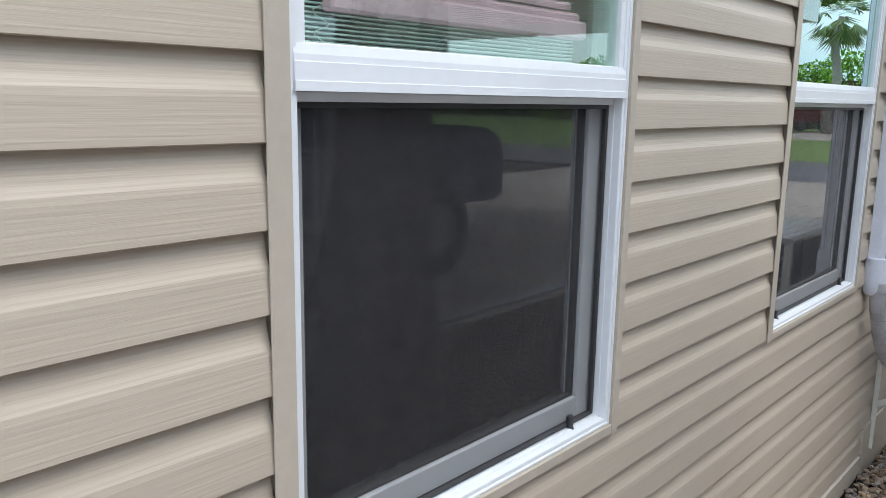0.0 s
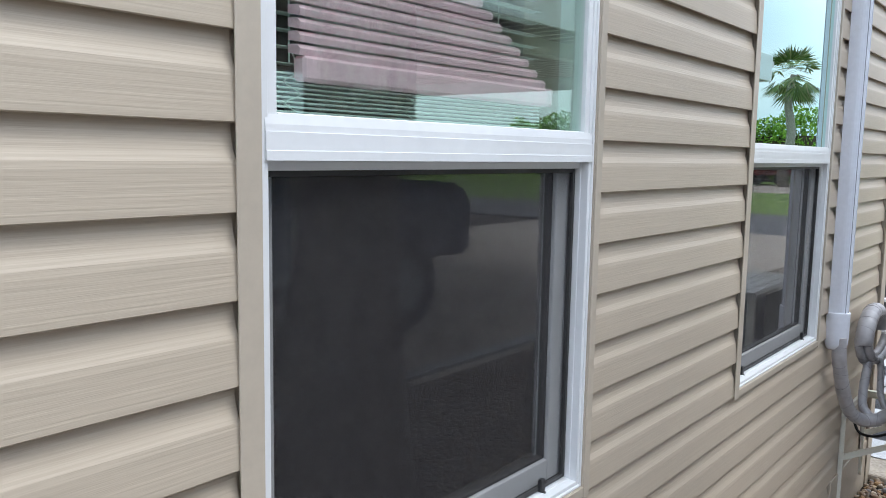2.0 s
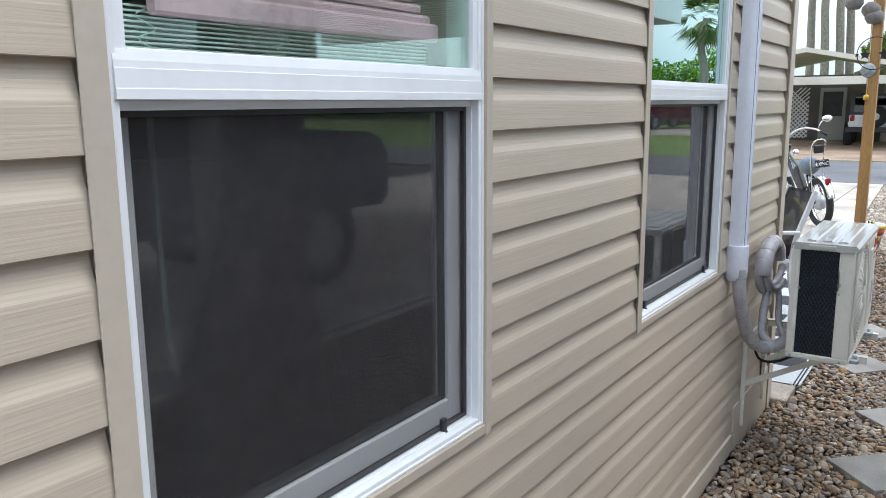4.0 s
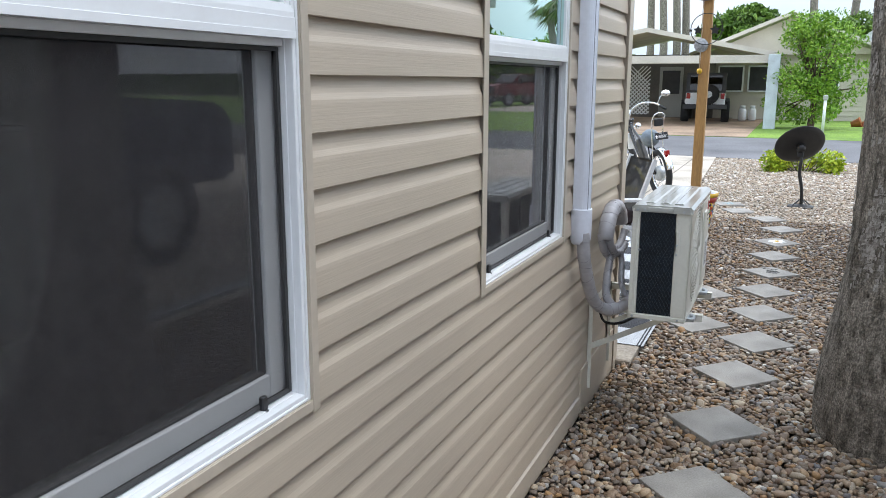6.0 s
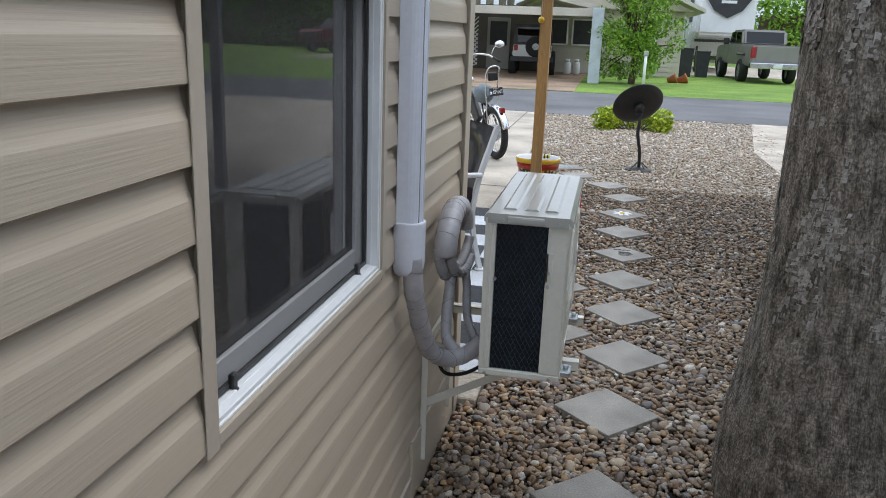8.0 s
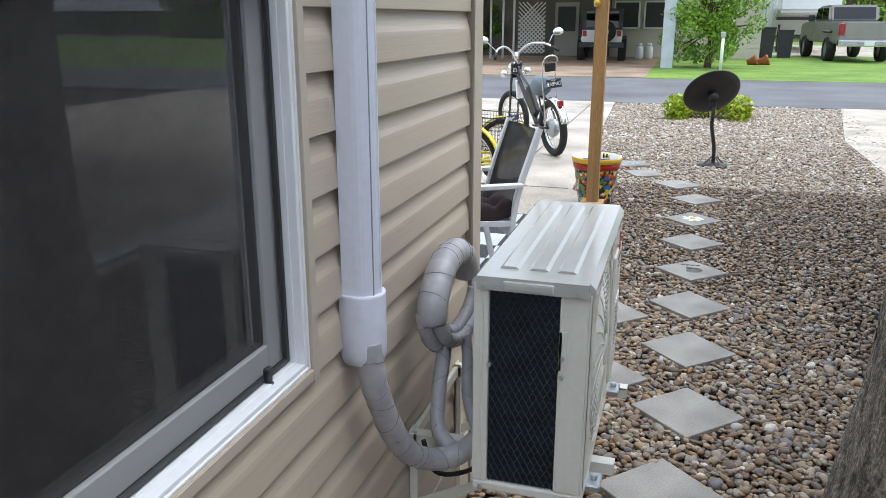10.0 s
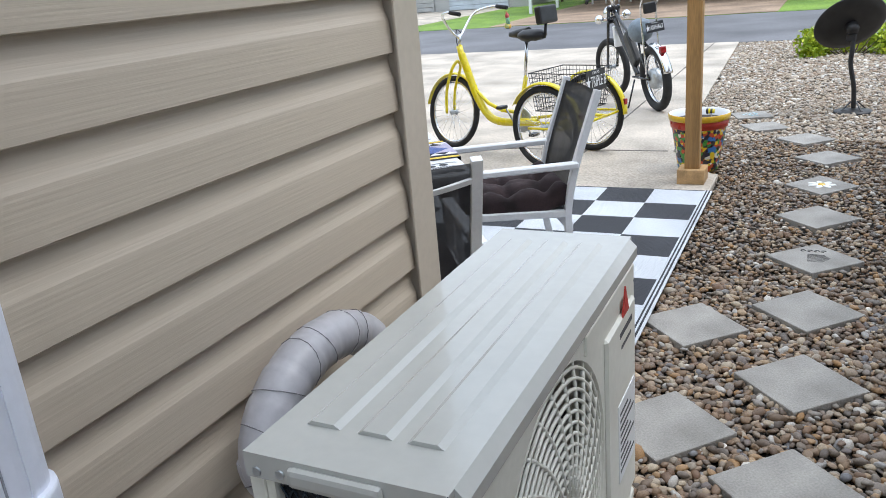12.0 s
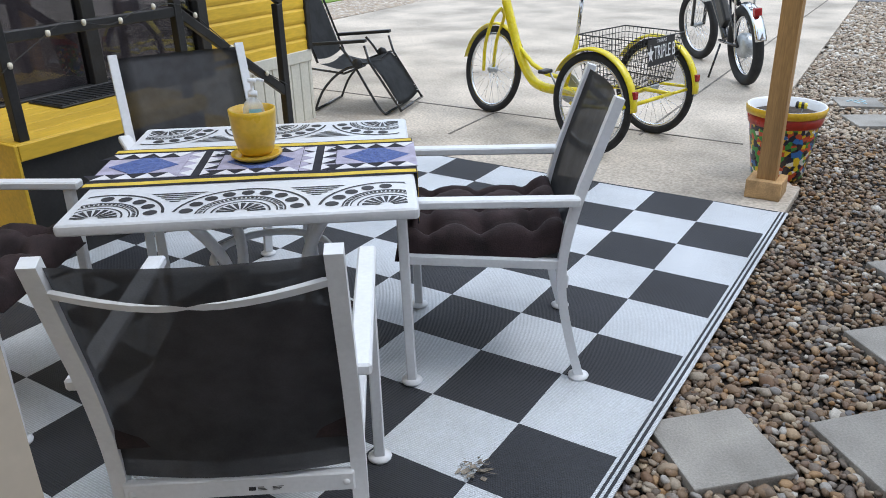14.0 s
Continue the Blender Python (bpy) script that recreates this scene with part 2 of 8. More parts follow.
def bark_material(name):
    """Ringed grey-brown palm bark: close leaf scars across, fibres along, dark and pale blotches."""
    m = material(name, (0.30, 0.265, 0.225), 0.95, 0, 0.42, 13, 70, 1.0, 0.016, col2=(0.115, 0.10, 0.08), stretch=(2.6, 2.6, 0.8))
    n, l = m.node_tree.nodes, m.node_tree.links
    w, co = n.new("ShaderNodeTexWave"), n.new("ShaderNodeTexCoord")
    w.bands_direction = "Z"
    for key, v in (("Scale", 15.0), ("Distortion", 16.0), ("Detail", 5.0), ("Detail Scale", 2.2)):
        w.inputs[key].default_value = v
    l.new(co.outputs["Object"], w.inputs["Vector"])
    hs, mr, mu = next(x for x in n if x.type == "HUE_SAT"), n.new("ShaderNodeMapRange"), n.new("ShaderNodeMath")
    mr.inputs["To Min"].default_value, mr.inputs["To Max"].default_value = 0.74, 1.16
    mu.operation = "MULTIPLY"
    old = hs.inputs["Value"].links[0].from_socket
    l.new(w.outputs["Fac"], mr.inputs["Value"])
    l.new(mr.outputs["Result"], mu.inputs[0])
    l.new(old, mu.inputs[1])
    l.new(mu.outputs["Value"], hs.inputs["Value"])
    return m


M["bark"] = bark_material("palm_bark")
M["bark_flake"] = ramp_material("pale_bark_flake", [(0.0, (0.10, 0.085, 0.068)), (0.3, (0.24, 0.215, 0.19)), (0.6, (0.36, 0.33, 0.30)), (1.0, (0.50, 0.47, 0.44))], 0.95, "island", 20, 120, 0.6, 0.004, 0.2)
M["yellow_glaze"] = material("yellow_glazed_pot", (0.70, 0.43, 0.02), 0.3, 0, 0.08, 8, 60, 0.08, 0.001, coat=0.3)
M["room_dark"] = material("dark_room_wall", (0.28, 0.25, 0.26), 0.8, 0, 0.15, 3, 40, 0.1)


# ---- building blocks ----
def box(bm, lo, hi, bevel=0.0, m=None, seg=1):
    """A box from corner lo to corner hi, with eased edges."""
    c, s = [(a + b) / 2 for a, b in zip(lo, hi)], [b - a for a, b in zip(lo, hi)]
    tmp = bmesh.new()
    bmesh.ops.create_cube(tmp, size=1.0)
    bmesh.ops.scale(tmp, vec=s, verts=tmp.verts)
    bmesh.ops.translate(tmp, vec=c, verts=tmp.verts)
    if bevel:
        bmesh.ops.bevel(tmp, geom=list(tmp.edges), offset=bevel, segments=seg, affect="EDGES", profile=0.6)
    return join(bm, tmp, m)


def join(bm, tmp, m=None):
    if m is not None:
        tmp.transform(m)
    vs = [bm.verts.new(v.co) for v in tmp.verts]
    tmp.verts.index_update()
    for f in tmp.faces:
        try:
            g = bm.faces.new([vs[v.index] for v in f.verts])
            g.smooth, g.material_index = f.smooth, f.material_index
        except ValueError:
            pass
    tmp.free()
    return bm


def tube(bm, pts, r, n=8, closed=False, m=None, caps=True):
    """A round bar along the points; r is one radius or one for each point."""
    pts = [Vector(p) for p in pts]
    rs = r if isinstance(r, (list, tuple)) else [r] * len(pts)
    count, rings, side = len(pts), [], None
    for i, p in enumerate(pts):
        a = pts[(i - 1) % count] if closed or i else p
        b = pts[(i + 1) % count] if closed or i < count - 1 else p
        d = (b - a).normalized()
        if side is None:
            side = d.orthogonal().normalized()
        side = (side - d * side.dot(d)).normalized()
        up = d.cross(side)
        ring = []
        for k in range(n):
            t = 2 * math.pi * k / n
            q = p + (side * math.cos(t) + up * math.sin(t)) * rs[i]
            ring.append(bm.verts.new(m @ q if m is not None else q))
        rings.append(ring)
    for i in range(count if closed else count - 1):
        u, v = rings[i], rings[(i + 1) % count]
        for k in range(n):
            bm.faces.new((u[k], u[(k + 1) % n], v[(k + 1) % n], v[k])).smooth = True
    if not closed and caps:
        bm.faces.new(list(reversed(rings[0])))
        bm.faces.new(rings[-1])
    return bm


def lathe(bm, prof, n=24, m=None, start=0.0, turn=2 * math.pi):
    """A profile of (radius, height) turned about z."""
    full = abs(turn - 2 * math.pi) < 1e-6
    cols = []
    for k in range(n if full else n + 1):
        t = start + turn * k / n
        col = []
        for r, z in prof:
            q = Vector((r * math.cos(t), r * math.sin(t), z))
            col.append(bm.verts.new(m @ q if m is not None else q))
        cols.append(col)
    for k in range(n):
        u, v = cols[k], cols[(k + 1) % len(cols)]
        for j in range(len(prof) - 1):
            if prof[j][0] < 1e-6 and prof[j + 1][0] < 1e-6:
                continue
            bm.faces.new((u[j], v[j], v[j + 1], u[j + 1])).smooth = True
    bmesh.ops.remove_doubles(bm, verts=bm.verts, dist=1e-6)
    return bm


def prism(bm, outline, a, b, axis="y", m=None):
    """A closed outline pushed from a to b along an axis; the outline is in the other two axes, in order."""
    def at(p, d):
        q = {"x": (d, p[0], p[1]), "y": (p[0], d, p[1]), "z": (p[0], p[1], d)}[axis]
        return m @ Vector(q) if m is not None else Vector(q)
    u, v = [bm.verts.new(at(p, a)) for p in outline], [bm.verts.new(at(p, b)) for p in outline]
    n = len(outline)
    for k in range(n):
        bm.faces.new((u[k], u[(k + 1) % n], v[(k + 1) % n], v[k]))
    bm.faces.new(list(reversed(u)))
    bm.faces.new(v)
    return bm


def disc_ring(bm, r0, r1, z0, z1, n=32, m=None):
    return lathe(bm, [(r0, z0), (r1, z0), (r1, z1), (r0, z1), (r0, z0)], n, m)


def bar(bm, p, q, w, h, bevel=0.003, up=(0, 0, 1)):
    """A rectangular rail from p to q, w wide and h deep."""
    p, q = Vector(p), Vector(q)
    d = q - p
    rot = d.to_track_quat("Y", "Z").to_matrix().to_4x4()
    return box(bm, (-w / 2, 0, -h / 2), (w / 2, d.length, h / 2), bevel, Matrix.Translation(p) @ rot)


def bent_bar(bm, pts, w, h):
    """A rectangular rail bent through points in one plane of constant x."""
    pts = [Vector(p) for p in pts]
    rings = []
    for i, p in enumerate(pts):
        d = (pts[min(i + 1, len(pts) - 1)] - pts[max(i - 1, 0)]).normalized()
        nrm = Vector((1, 0, 0)).cross(d).normalized()
        rings.append([bm.verts.new(p + Vector((sx * w / 2, 0, 0)) + nrm * sy * h / 2) for sx, sy in ((-1, -1), (1, -1), (1, 1), (-1, 1))])
    for u, v in zip(rings, rings[1:]):
        for k in range(4):
            bm.faces.new((u[k], u[(k + 1) % 4], v[(k + 1) % 4], v[k]))
    bm.faces.new(rings[0])
    bm.faces.new(rings[-1])
    return bm


def part(name, bm, mat, parent=None, label="", place=None):
    """Links a bmesh as one mesh object, under a thing or a part."""
    bmesh.ops.recalc_face_normals(bm, faces=bm.faces)
    me = bpy.data.meshes.new(name)
    bm.to_mesh(me)
    bm.free()
    for one in (mat if isinstance(mat, (list, tuple)) else [mat]):
        me.materials.append(M[one] if isinstance(one, str) else one)
    ob = new(name, me)
    ob.parent = parent
    if place is not None:
        ob.matrix_basis = place
    if label:
        ob["label"] = label
    return ob


def thing(name, label, category, place=None, group="", kind=""):
    ob = new(name)
    ob.empty_display_size = 0.1
    if place is not None:
        ob.matrix_basis = place
    return tagged(ob, label, category, group, kind)


def structure(name, bm, mat, label, category):
    return tagged(part(name, bm, mat), label, category, kind="structure")


def bars(mat, *specs):
    """Boxes in one mesh, one after another: (lo, hi, bevel)."""
    bm = bmesh.new()
    for s in specs:
        box(bm, *s)
    return bm


def smooth_path(pts, k=6):
    """A curve through the points."""
    pts = [Vector(p) for p in pts]
    out = []
    for i in range(len(pts) - 1):
        p0, p1, p2, p3 = pts[max(i - 1, 0)], pts[i], pts[i + 1], pts[min(i + 2, len(pts) - 1)]
        for j in range(k):
            t = j / k
            out.append(0.5 * ((2 * p1) + (p2 - p0) * t + (2 * p0 - 5 * p1 + 4 * p2 - p3) * t * t + (3 * p1 - p0 - 3 * p2 + p3) * t ** 3))
    return out + [pts[-1]]


# ---- ground ----
XW = -0.580          # plane behind the vinyl siding
bm = bmesh.new()
box(bm, (-90, -40, -0.5), (90, 120, -0.05))
structure("ground", bm, "soil", "bare earth under gravel and lawns", "ground")

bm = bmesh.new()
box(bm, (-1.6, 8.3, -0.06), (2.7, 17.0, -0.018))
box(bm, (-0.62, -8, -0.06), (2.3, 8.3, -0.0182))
structure("gravel_bed", bm, "gravel_soil", "near-black bed that shades the gaps between pebbles", "gravel")

bm = bmesh.new()
box(bm, (-3.9, 4.36, -0.06), (-0.47, 8.42, 0.028), 0.006)
structure("patio_slab", bm, "concrete", "stained pale concrete patio slab", "patio")
bm = bmesh.new()
prism(bm, [(-0.50, 8.425), (-0.88, 9.1), (-1.2, 17.05), (-7.1, 17.05), (-7.0, 12.4), (-7.0, 8.425)], -0.06, 0.018, "z")
structure("driveway", bm, "concrete", "pale concrete driveway with control joints", "driveway")
bm = bmesh.new()
prism(bm, [(2.0, -8), (9.0, -8), (9.0, 17.05), (2.6, 17.05), (2.0, 13)], -0.06, 0.015, "z")
structure("side_driveway", bm, "concrete", "wide pale concrete driveway beside the gravel", "driveway")
bm = bmesh.new()
box(bm, (-90, 17.05, -0.06), (90, 23.4, 0.012))
structure("road", bm, "asphalt", "worn grey asphalt street", "road")
bm = bmesh.new()
box(bm, (-90, 23.4, -0.06), (90, 60, 0.02))
structure("far_lawn", bm, "lawn", "bright green mown lawn across the street", "lawn")

bm = bmesh.new()
box(bm, (-8.4, 8.4, -0.06), (-7.12, 17.0, 0.005))
structure("gravel_strip", bm, "gravel_far", "strip of tan gravel beside the driveway", "gravel")
bm = bmesh.new()
box(bm, (-40, 8.4, -0.06), (-8.42, 17.0, 0.015))
structure("side_lawn", bm, "lawn", "green lawn beyond the gravel strip", "lawn")

# ---- the beige house ----
COURSE, LOW_COURSE, BUTT = 0.1042, 0.1125, 1.617      # heights of a siding course, above and below the sills; one butt edge
W1, W2 = (0.655, 1.462), (2.384, 3.236)     # white window frames, along y
SILL, RAIL0, RAIL1, HEAD = 0.905, 1.574, 1.627, 2.30
CAS, CAS_R, CAS_B = 0.037, 0.024, 0.022      # beige casing: near jamb, far jamb, sill
CORNER = 4.302

house_core = bmesh.new()
box(house_core, (-0.74, -6.0, -0.1), (XW, W1[0], 3.0))
box(house_core, (-0.74, W1[1], -0.1), (XW, W2[0], 3.0))
box(house_core, (-0.74, W2[1], -0.1), (XW, CORNER + 0.05, 3.0))
for a, b in (W1, W2):
    box(house_core, (-0.74, a, -0.1), (XW, b, SILL))
    box(house_core, (-0.74, a, HEAD), (XW, b, 3.0))
wall_east = structure("wall_east", house_core, "trim", "house wall clad in beige wood-grain vinyl siding", "wall")


def siding_profile(h):
    """Dutch-lap course: flat face below, cove above; outwards, upwards."""
    face = [(0.000, 0.006), (0.0165, 0.0), (0.0185, 0.0015), (0.0185, 0.005), (0.0160, 0.50 * h), (0.0148, 0.575 * h)]
    cove = [(0.0128, 0.62 * h), (0.0098, 0.69 * h), (0.0072, 0.78 * h), (0.0050, 0.88 * h), (0.0030, h + 0.005), (0.0, h + 0.005)]
    return face + cove


def siding_mesh(length, h):
    bm = bmesh.new()
    prism(bm, siding_profile(h), 0.0, length, "y")
    bmesh.ops.recalc_face_normals(bm, faces=bm.faces)
    me = bpy.data.meshes.new("siding_board")
    bm.to_mesh(me)
    bm.free()
    me.materials.append(M["siding"])
    return me


spans = {"low": (-6.0, CORNER), "a": (-6.0, W1[0] - CAS + 0.004), "b": (W1[1] + CAS_R - 0.004, W2[0] - CAS + 0.004), "c": (W2[1] + CAS_R - 0.004, CORNER)}
boards = {k: siding_mesh(b - a, LOW_COURSE if k == "low" else COURSE) for k, (a, b) in spans.items()}
rows = [(BUTT + k * COURSE, ("a", "b", "c")) for k in range(-7, 12)] + [(BUTT - 7 * COURSE - (k + 1) * LOW_COURSE, ("low",)) for k in range(8)]
for z, keys in rows:
    for key in keys:
        ob = new("siding_board", boards[key])
        ob.parent = wall_east
        ob.location = (XW, spans[key][0], z)

bm = bmesh.new()
box(bm, (XW + 0.026, CORNER - 0.004, -0.08), (XW + 0.031, CORNER + 0.085, 3.0), 0.002, seg=2)
box(bm, (XW - 0.06, CORNER + 0.080, -0.08), (XW + 0.0305, CORNER + 0.0855, 3.0), 0.002, seg=2)
box(bm, (XW - 0.001, CORNER + 0.012, -0.08), (XW + 0.0262, CORNER + 0.030, 3.0), 0.001)
structure("corner_trim", bm, "trim", "beige vinyl outside corner post", "trim")

bm = bmesh.new()
box(bm, (-9.0, CORNER - 0.1, -0.1), (-0.64, CORNER + 0.06, 3.0))
wall_north = structure("wall_north", bm, "siding", "beige house wall facing the patio", "wall")
bm = bmesh.new()
prism(bm, [(XW, 0.0), (XW + 0.022, 0.0), (XW + 0.022, 0.085), (XW + 0.006, 0.1), (XW, 0.1)], -6.0, 3.62, "y")
box(bm, (XW, 3.62, -0.03), (XW + 0.024, CORNER, 0.22), 0.003)
structure("baseboard", bm, "trim", "beige vinyl skirting at the foot of the wall", "skirting")

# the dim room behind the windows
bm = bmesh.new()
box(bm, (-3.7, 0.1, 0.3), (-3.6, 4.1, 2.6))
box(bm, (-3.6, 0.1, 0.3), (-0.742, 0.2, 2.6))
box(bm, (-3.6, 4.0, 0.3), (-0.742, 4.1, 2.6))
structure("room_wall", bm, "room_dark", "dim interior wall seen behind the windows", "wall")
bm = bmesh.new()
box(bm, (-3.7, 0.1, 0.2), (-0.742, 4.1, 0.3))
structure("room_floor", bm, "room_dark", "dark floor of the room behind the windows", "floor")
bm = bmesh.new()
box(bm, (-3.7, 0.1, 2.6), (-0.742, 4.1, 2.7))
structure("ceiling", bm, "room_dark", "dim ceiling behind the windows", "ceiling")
M["lilac_board"] = material("pale_lilac_board", (0.55, 0.50, 0.54), 0.6, 0, 0.12, 3, 60, 0.1, 0.001)
M["bench_wood"] = material("yellow_pine", (0.50, 0.42, 0.16), 0.5, 0, 0.12, 5, 60, 0.2, 0.001, stretch=(3, 0.4, 3))
bench = thing("storage_bench", "dark bench with a pale pine front edge inside the room", "bench", pose(-1.32, 1.50, 0.3))
part("bench_box", bars(None, ((-0.50, 0.0, 0.0), (-0.022, 1.15, 0.44), 0.004)), "black_paint", bench)
part("front_edge", bars(None, ((-0.021, 0.0, 0.40), (0.0, 1.15, 0.44), 0.004)), "bench_wood", bench, "pale pine edge strip")
cupboard = thing("cupboard", "pale lilac cupboard standing inside the room", "cupboard", pose(-2.62, 1.78, 0.3))
part("cupboard_body", bars(None, ((-0.4, 0.0, 0.0), (-0.02, 0.78, 1.02), 0.004)), "lilac_board", cupboard)
for y in (0.004, 0.394):
    part("cupboard_door", bars(None, ((-0.019, y, 0.05), (0.0, y + 0.382, 1.0), 0.004)), "lilac_board", cupboard)
hook = thing("pull_cord", "white blind pull cord with a hooked end inside the window", "cord", pose(-0.68, 0.82, 1.085))
bm = bmesh.new()
tube(bm, smooth_path([(0, -0.03, 0.58), (0, -0.03, 0.30), (0, -0.018, 0.12), (0, 0.03, 0.06), (0, 0.062, 0.01), (0, 0.058, -0.008), (0, 0.044, 0.004)], 5), 0.0042, 6)
part("cord", bm, "white_vinyl", hook)


def ring(bm, y0, y1, z0, z1, x0, x1, w, bevel=0.0015):
    """Four bars round an opening in the wall's plane."""
    box(bm, (x0, y0, z0), (x1, y0 + w, z1), bevel)
    box(bm, (x0, y1 - w, z0), (x1, y1, z1), bevel)
    box(bm, (x0, y0 + w, z0), (x1, y1 - w, z0 + w), bevel)
    box(bm, (x0, y0 + w, z1 - w), (x1, y1 - w, z1), bevel)


def window(n, y0, y1, clips, upper):
    """A single-hung white vinyl window with an insect screen over the lower sash."""
    win = thing("window_%d" % n, "white vinyl single-hung window with dark insect screen below", "window", kind="structure")
    x = XW
    bm = bmesh.new()                          # beige channel: a thin lip before the siding's ends, on an inner leg
    box(bm, (x + 0.0192, y0 - CAS, SILL - CAS_B - 0.004), (x + 0.0225, y0 - 0.001, HEAD + CAS), 0.001)
    box(bm, (x + 0.0192, y1 + 0.001, SILL - CAS_B - 0.004), (x + 0.0225, y1 + CAS_R, HEAD + CAS), 0.001)
    box(bm, (x + 0.0190, y0 - 0.001, SILL - CAS_B), (x + 0.0218, y1 + 0.001, SILL - 0.001), 0.001)
    box(bm, (x + 0.0190, y0 - 0.001, HEAD + 0.001), (x + 0.0218, y1 + 0.001, HEAD + CAS), 0.001)
    ring(bm, y0 - 0.010, y1 + 0.010, SILL - 0.010, HEAD + 0.010, x - 0.002, x + 0.0193, 0.0095, 0.0)
    part("casing", bm, "trim", win, "beige vinyl casing")
    bm = bmesh.new()                          # white outer frame, stepped inwards
    for d, w0, w1 in ((0.0165, 0.0, 0.006), (0.0135, 0.006, 0.015), (-0.002, 0.015, 0.0172), (-0.017, 0.0172, 0.0192)):
        ring(bm, y0 + w0, y1 - w0, SILL + w0, HEAD - w0, x - 0.06, x + d, w1 - w0, 0.0012)
    part("window_frame", bm, "white_vinyl", win)
    f = 0.0192
    bm = bmesh.new()                          # upper sash
    ring(bm, y0 + 0.0152, y1 - 0.0152, RAIL1 - 0.010, HEAD - 0.016, x - 0.05, x + 0.0105, 0.0155, 0.0012)
    part("upper_sash", bm, "white_vinyl", win)
    bm = bmesh.new()                          # meeting rail: shallow folds, a recessed strip below
    prism(bm, [(x - 0.024, RAIL0), (x + 0.0180, RAIL0), (x + 0.0180, RAIL0 + 0.012), (x + 0.0168, RAIL0 + 0.0125), (x + 0.0166, RAIL0 + 0.035), (x + 0.0154, RAIL0 + 0.0355),
               (x + 0.0150, RAIL0 + 0.044), (x + 0.0125, RAIL1 + 0.003), (x - 0.024, RAIL1 + 0.003)], y0 + 0.009, y1 - 0.009, "y")
    box(bm, (x - 0.024, y0 + f, RAIL0 - 0.013), (x - 0.004, y1 - f, RAIL0), 0.001)
    part("meeting_rail", bm, "white_vinyl", win)
    bm = bmesh.new()
    box(bm, (x - 0.004, y0 + 0.029, RAIL1 + 0.001), (x + 0.001, y1 - 0.029, HEAD - 0.030))
    part("pane", bm, upper, win).visible_shadow = False
    # lower sash
    a, b, z0, z1 = y0 + f, y1 - f, SILL + f, RAIL0 - 0.013
    bm = bmesh.new()
    box(bm, (x - 0.052, a, z0), (x - 0.026, a + 0.032, z1 + 0.03), 0.002)
    box(bm, (x - 0.052, b - 0.048, z0), (x - 0.026, b, z1 + 0.03), 0.002)
    box(bm, (x - 0.052, a + 0.032, z0), (x - 0.026, b - 0.048, z0 + 0.048), 0.002)
    box(bm, (x - 0.052, a + 0.032, z1 - 0.006), (x - 0.026, b - 0.048, z1 + 0.03), 0.002)
    part("lower_sash", bm, "white_vinyl", win, "white lower sash")
    bm = bmesh.new()                          # glazing bead
    box(bm, (x - 0.050, b - 0.054, z0 + 0.048), (x - 0.034, b - 0.048, z1 - 0.006), 0.001)
    box(bm, (x - 0.050, a + 0.032, z0 + 0.048), (x - 0.034, b - 0.054, z0 + 0.054), 0.001)
    part("glazing_bead", bm, "screen_frame", win)
    bm = bmesh.new()
    box(bm, (x - 0.046, a + 0.032, z0 + 0.052), (x - 0.042, b - 0.052, z1 - 0.006))
    part("pane", bm, "glass_low", win).visible_shadow = False
    # screen
    c = 0.008
    bm = bmesh.new()
    ring(bm, a, b, z0, z1, x - 0.023, x - 0.013, c, 0.001)
    part("screen_frame", bm, "screen_frame", win)
    bm = bmesh.new()
    box(bm, (x - 0.0185, a + c, z0 + c), (x - 0.0180, b - c, z1 - c))
    part("insect_screen", bm, "screen", win, "dark insect screen").visible_shadow = False
    for y in clips:
        bm = bmesh.new()
        box(bm, (x - 0.016, y - 0.008, z0 - 0.002), (x - 0.006, y + 0.008, z0 + 0.024), 0.002)
        box(bm, (x - 0.016, y - 0.005, z0 - 0.008), (x - 0.002, y + 0.005, z0), 0.002)
        part("screen_clip", bm, "black_plastic", win, "black plastic clip")
    return win


window(1, *W1, (W1[1] - 0.11,), "glass_green")
window(2, *W2, (W2[0] + 0.11, W2[1] - 0.10), "glass_far")

# ---- line-set cover, wrapped lines, outdoor unit ----
cover = thing("line_set_cover", "white PVC line-set cover running down the beige wall", "pipe cover", pose(XW + 0.018, 3.41, 0))
bm = bmesh.new()
prof = [(0.0, -0.036), (0.030, -0.036)] + [(0.030 + 0.034 * math.cos(t), 0.036 * math.sin(t)) for t in [math.pi * (k / 12 - 0.5) for k in range(1, 12)]] + [(0.030, 0.036), (0.0, 0.036)]
prism(bm, prof, 0.96, 2.33, "z")
prism(bm, [(0.055, -0.0015), (0.066, -0.0015), (0.066, 0.0015), (0.055, 0.0015)], 0.96, 2.33, "z")
part("duct", bm, "pvc", cover)
M["seam_grey"] = material("grey_seam", (0.30, 0.31, 0.35), 0.6, 0, 0.1, 20, 100, 0.0)
part("seam", bars(None, ((0.0572, -0.0215, 0.995), (0.0592, -0.0198, 2.33), 0.0)), "seam_grey", cover, "thin grey seam line")
bm = bmesh.new()
rows = []
for z, k in ((0.995, 1.12), (0.990, 1.14), (0.885, 1.14), (0.868, 1.10), (0.856, 1.0), (0.849, 0.85), (0.846, 0.72)):
    rows.append([bm.verts.new((0.034 + (x * 1.05 - 0.034) * k, y * k, z)) for x, y in prof])
for u, v in zip(rows, rows[1:]):
    for k in range(len(u)):
        bm.faces.new((u[k], u[(k + 1) % len(u)], v[(k + 1) % len(u)], v[k])).smooth = True
bm.faces.new(rows[0])
bm.faces.new(rows[-1])
part("end_collar", bm, "pvc", cover)
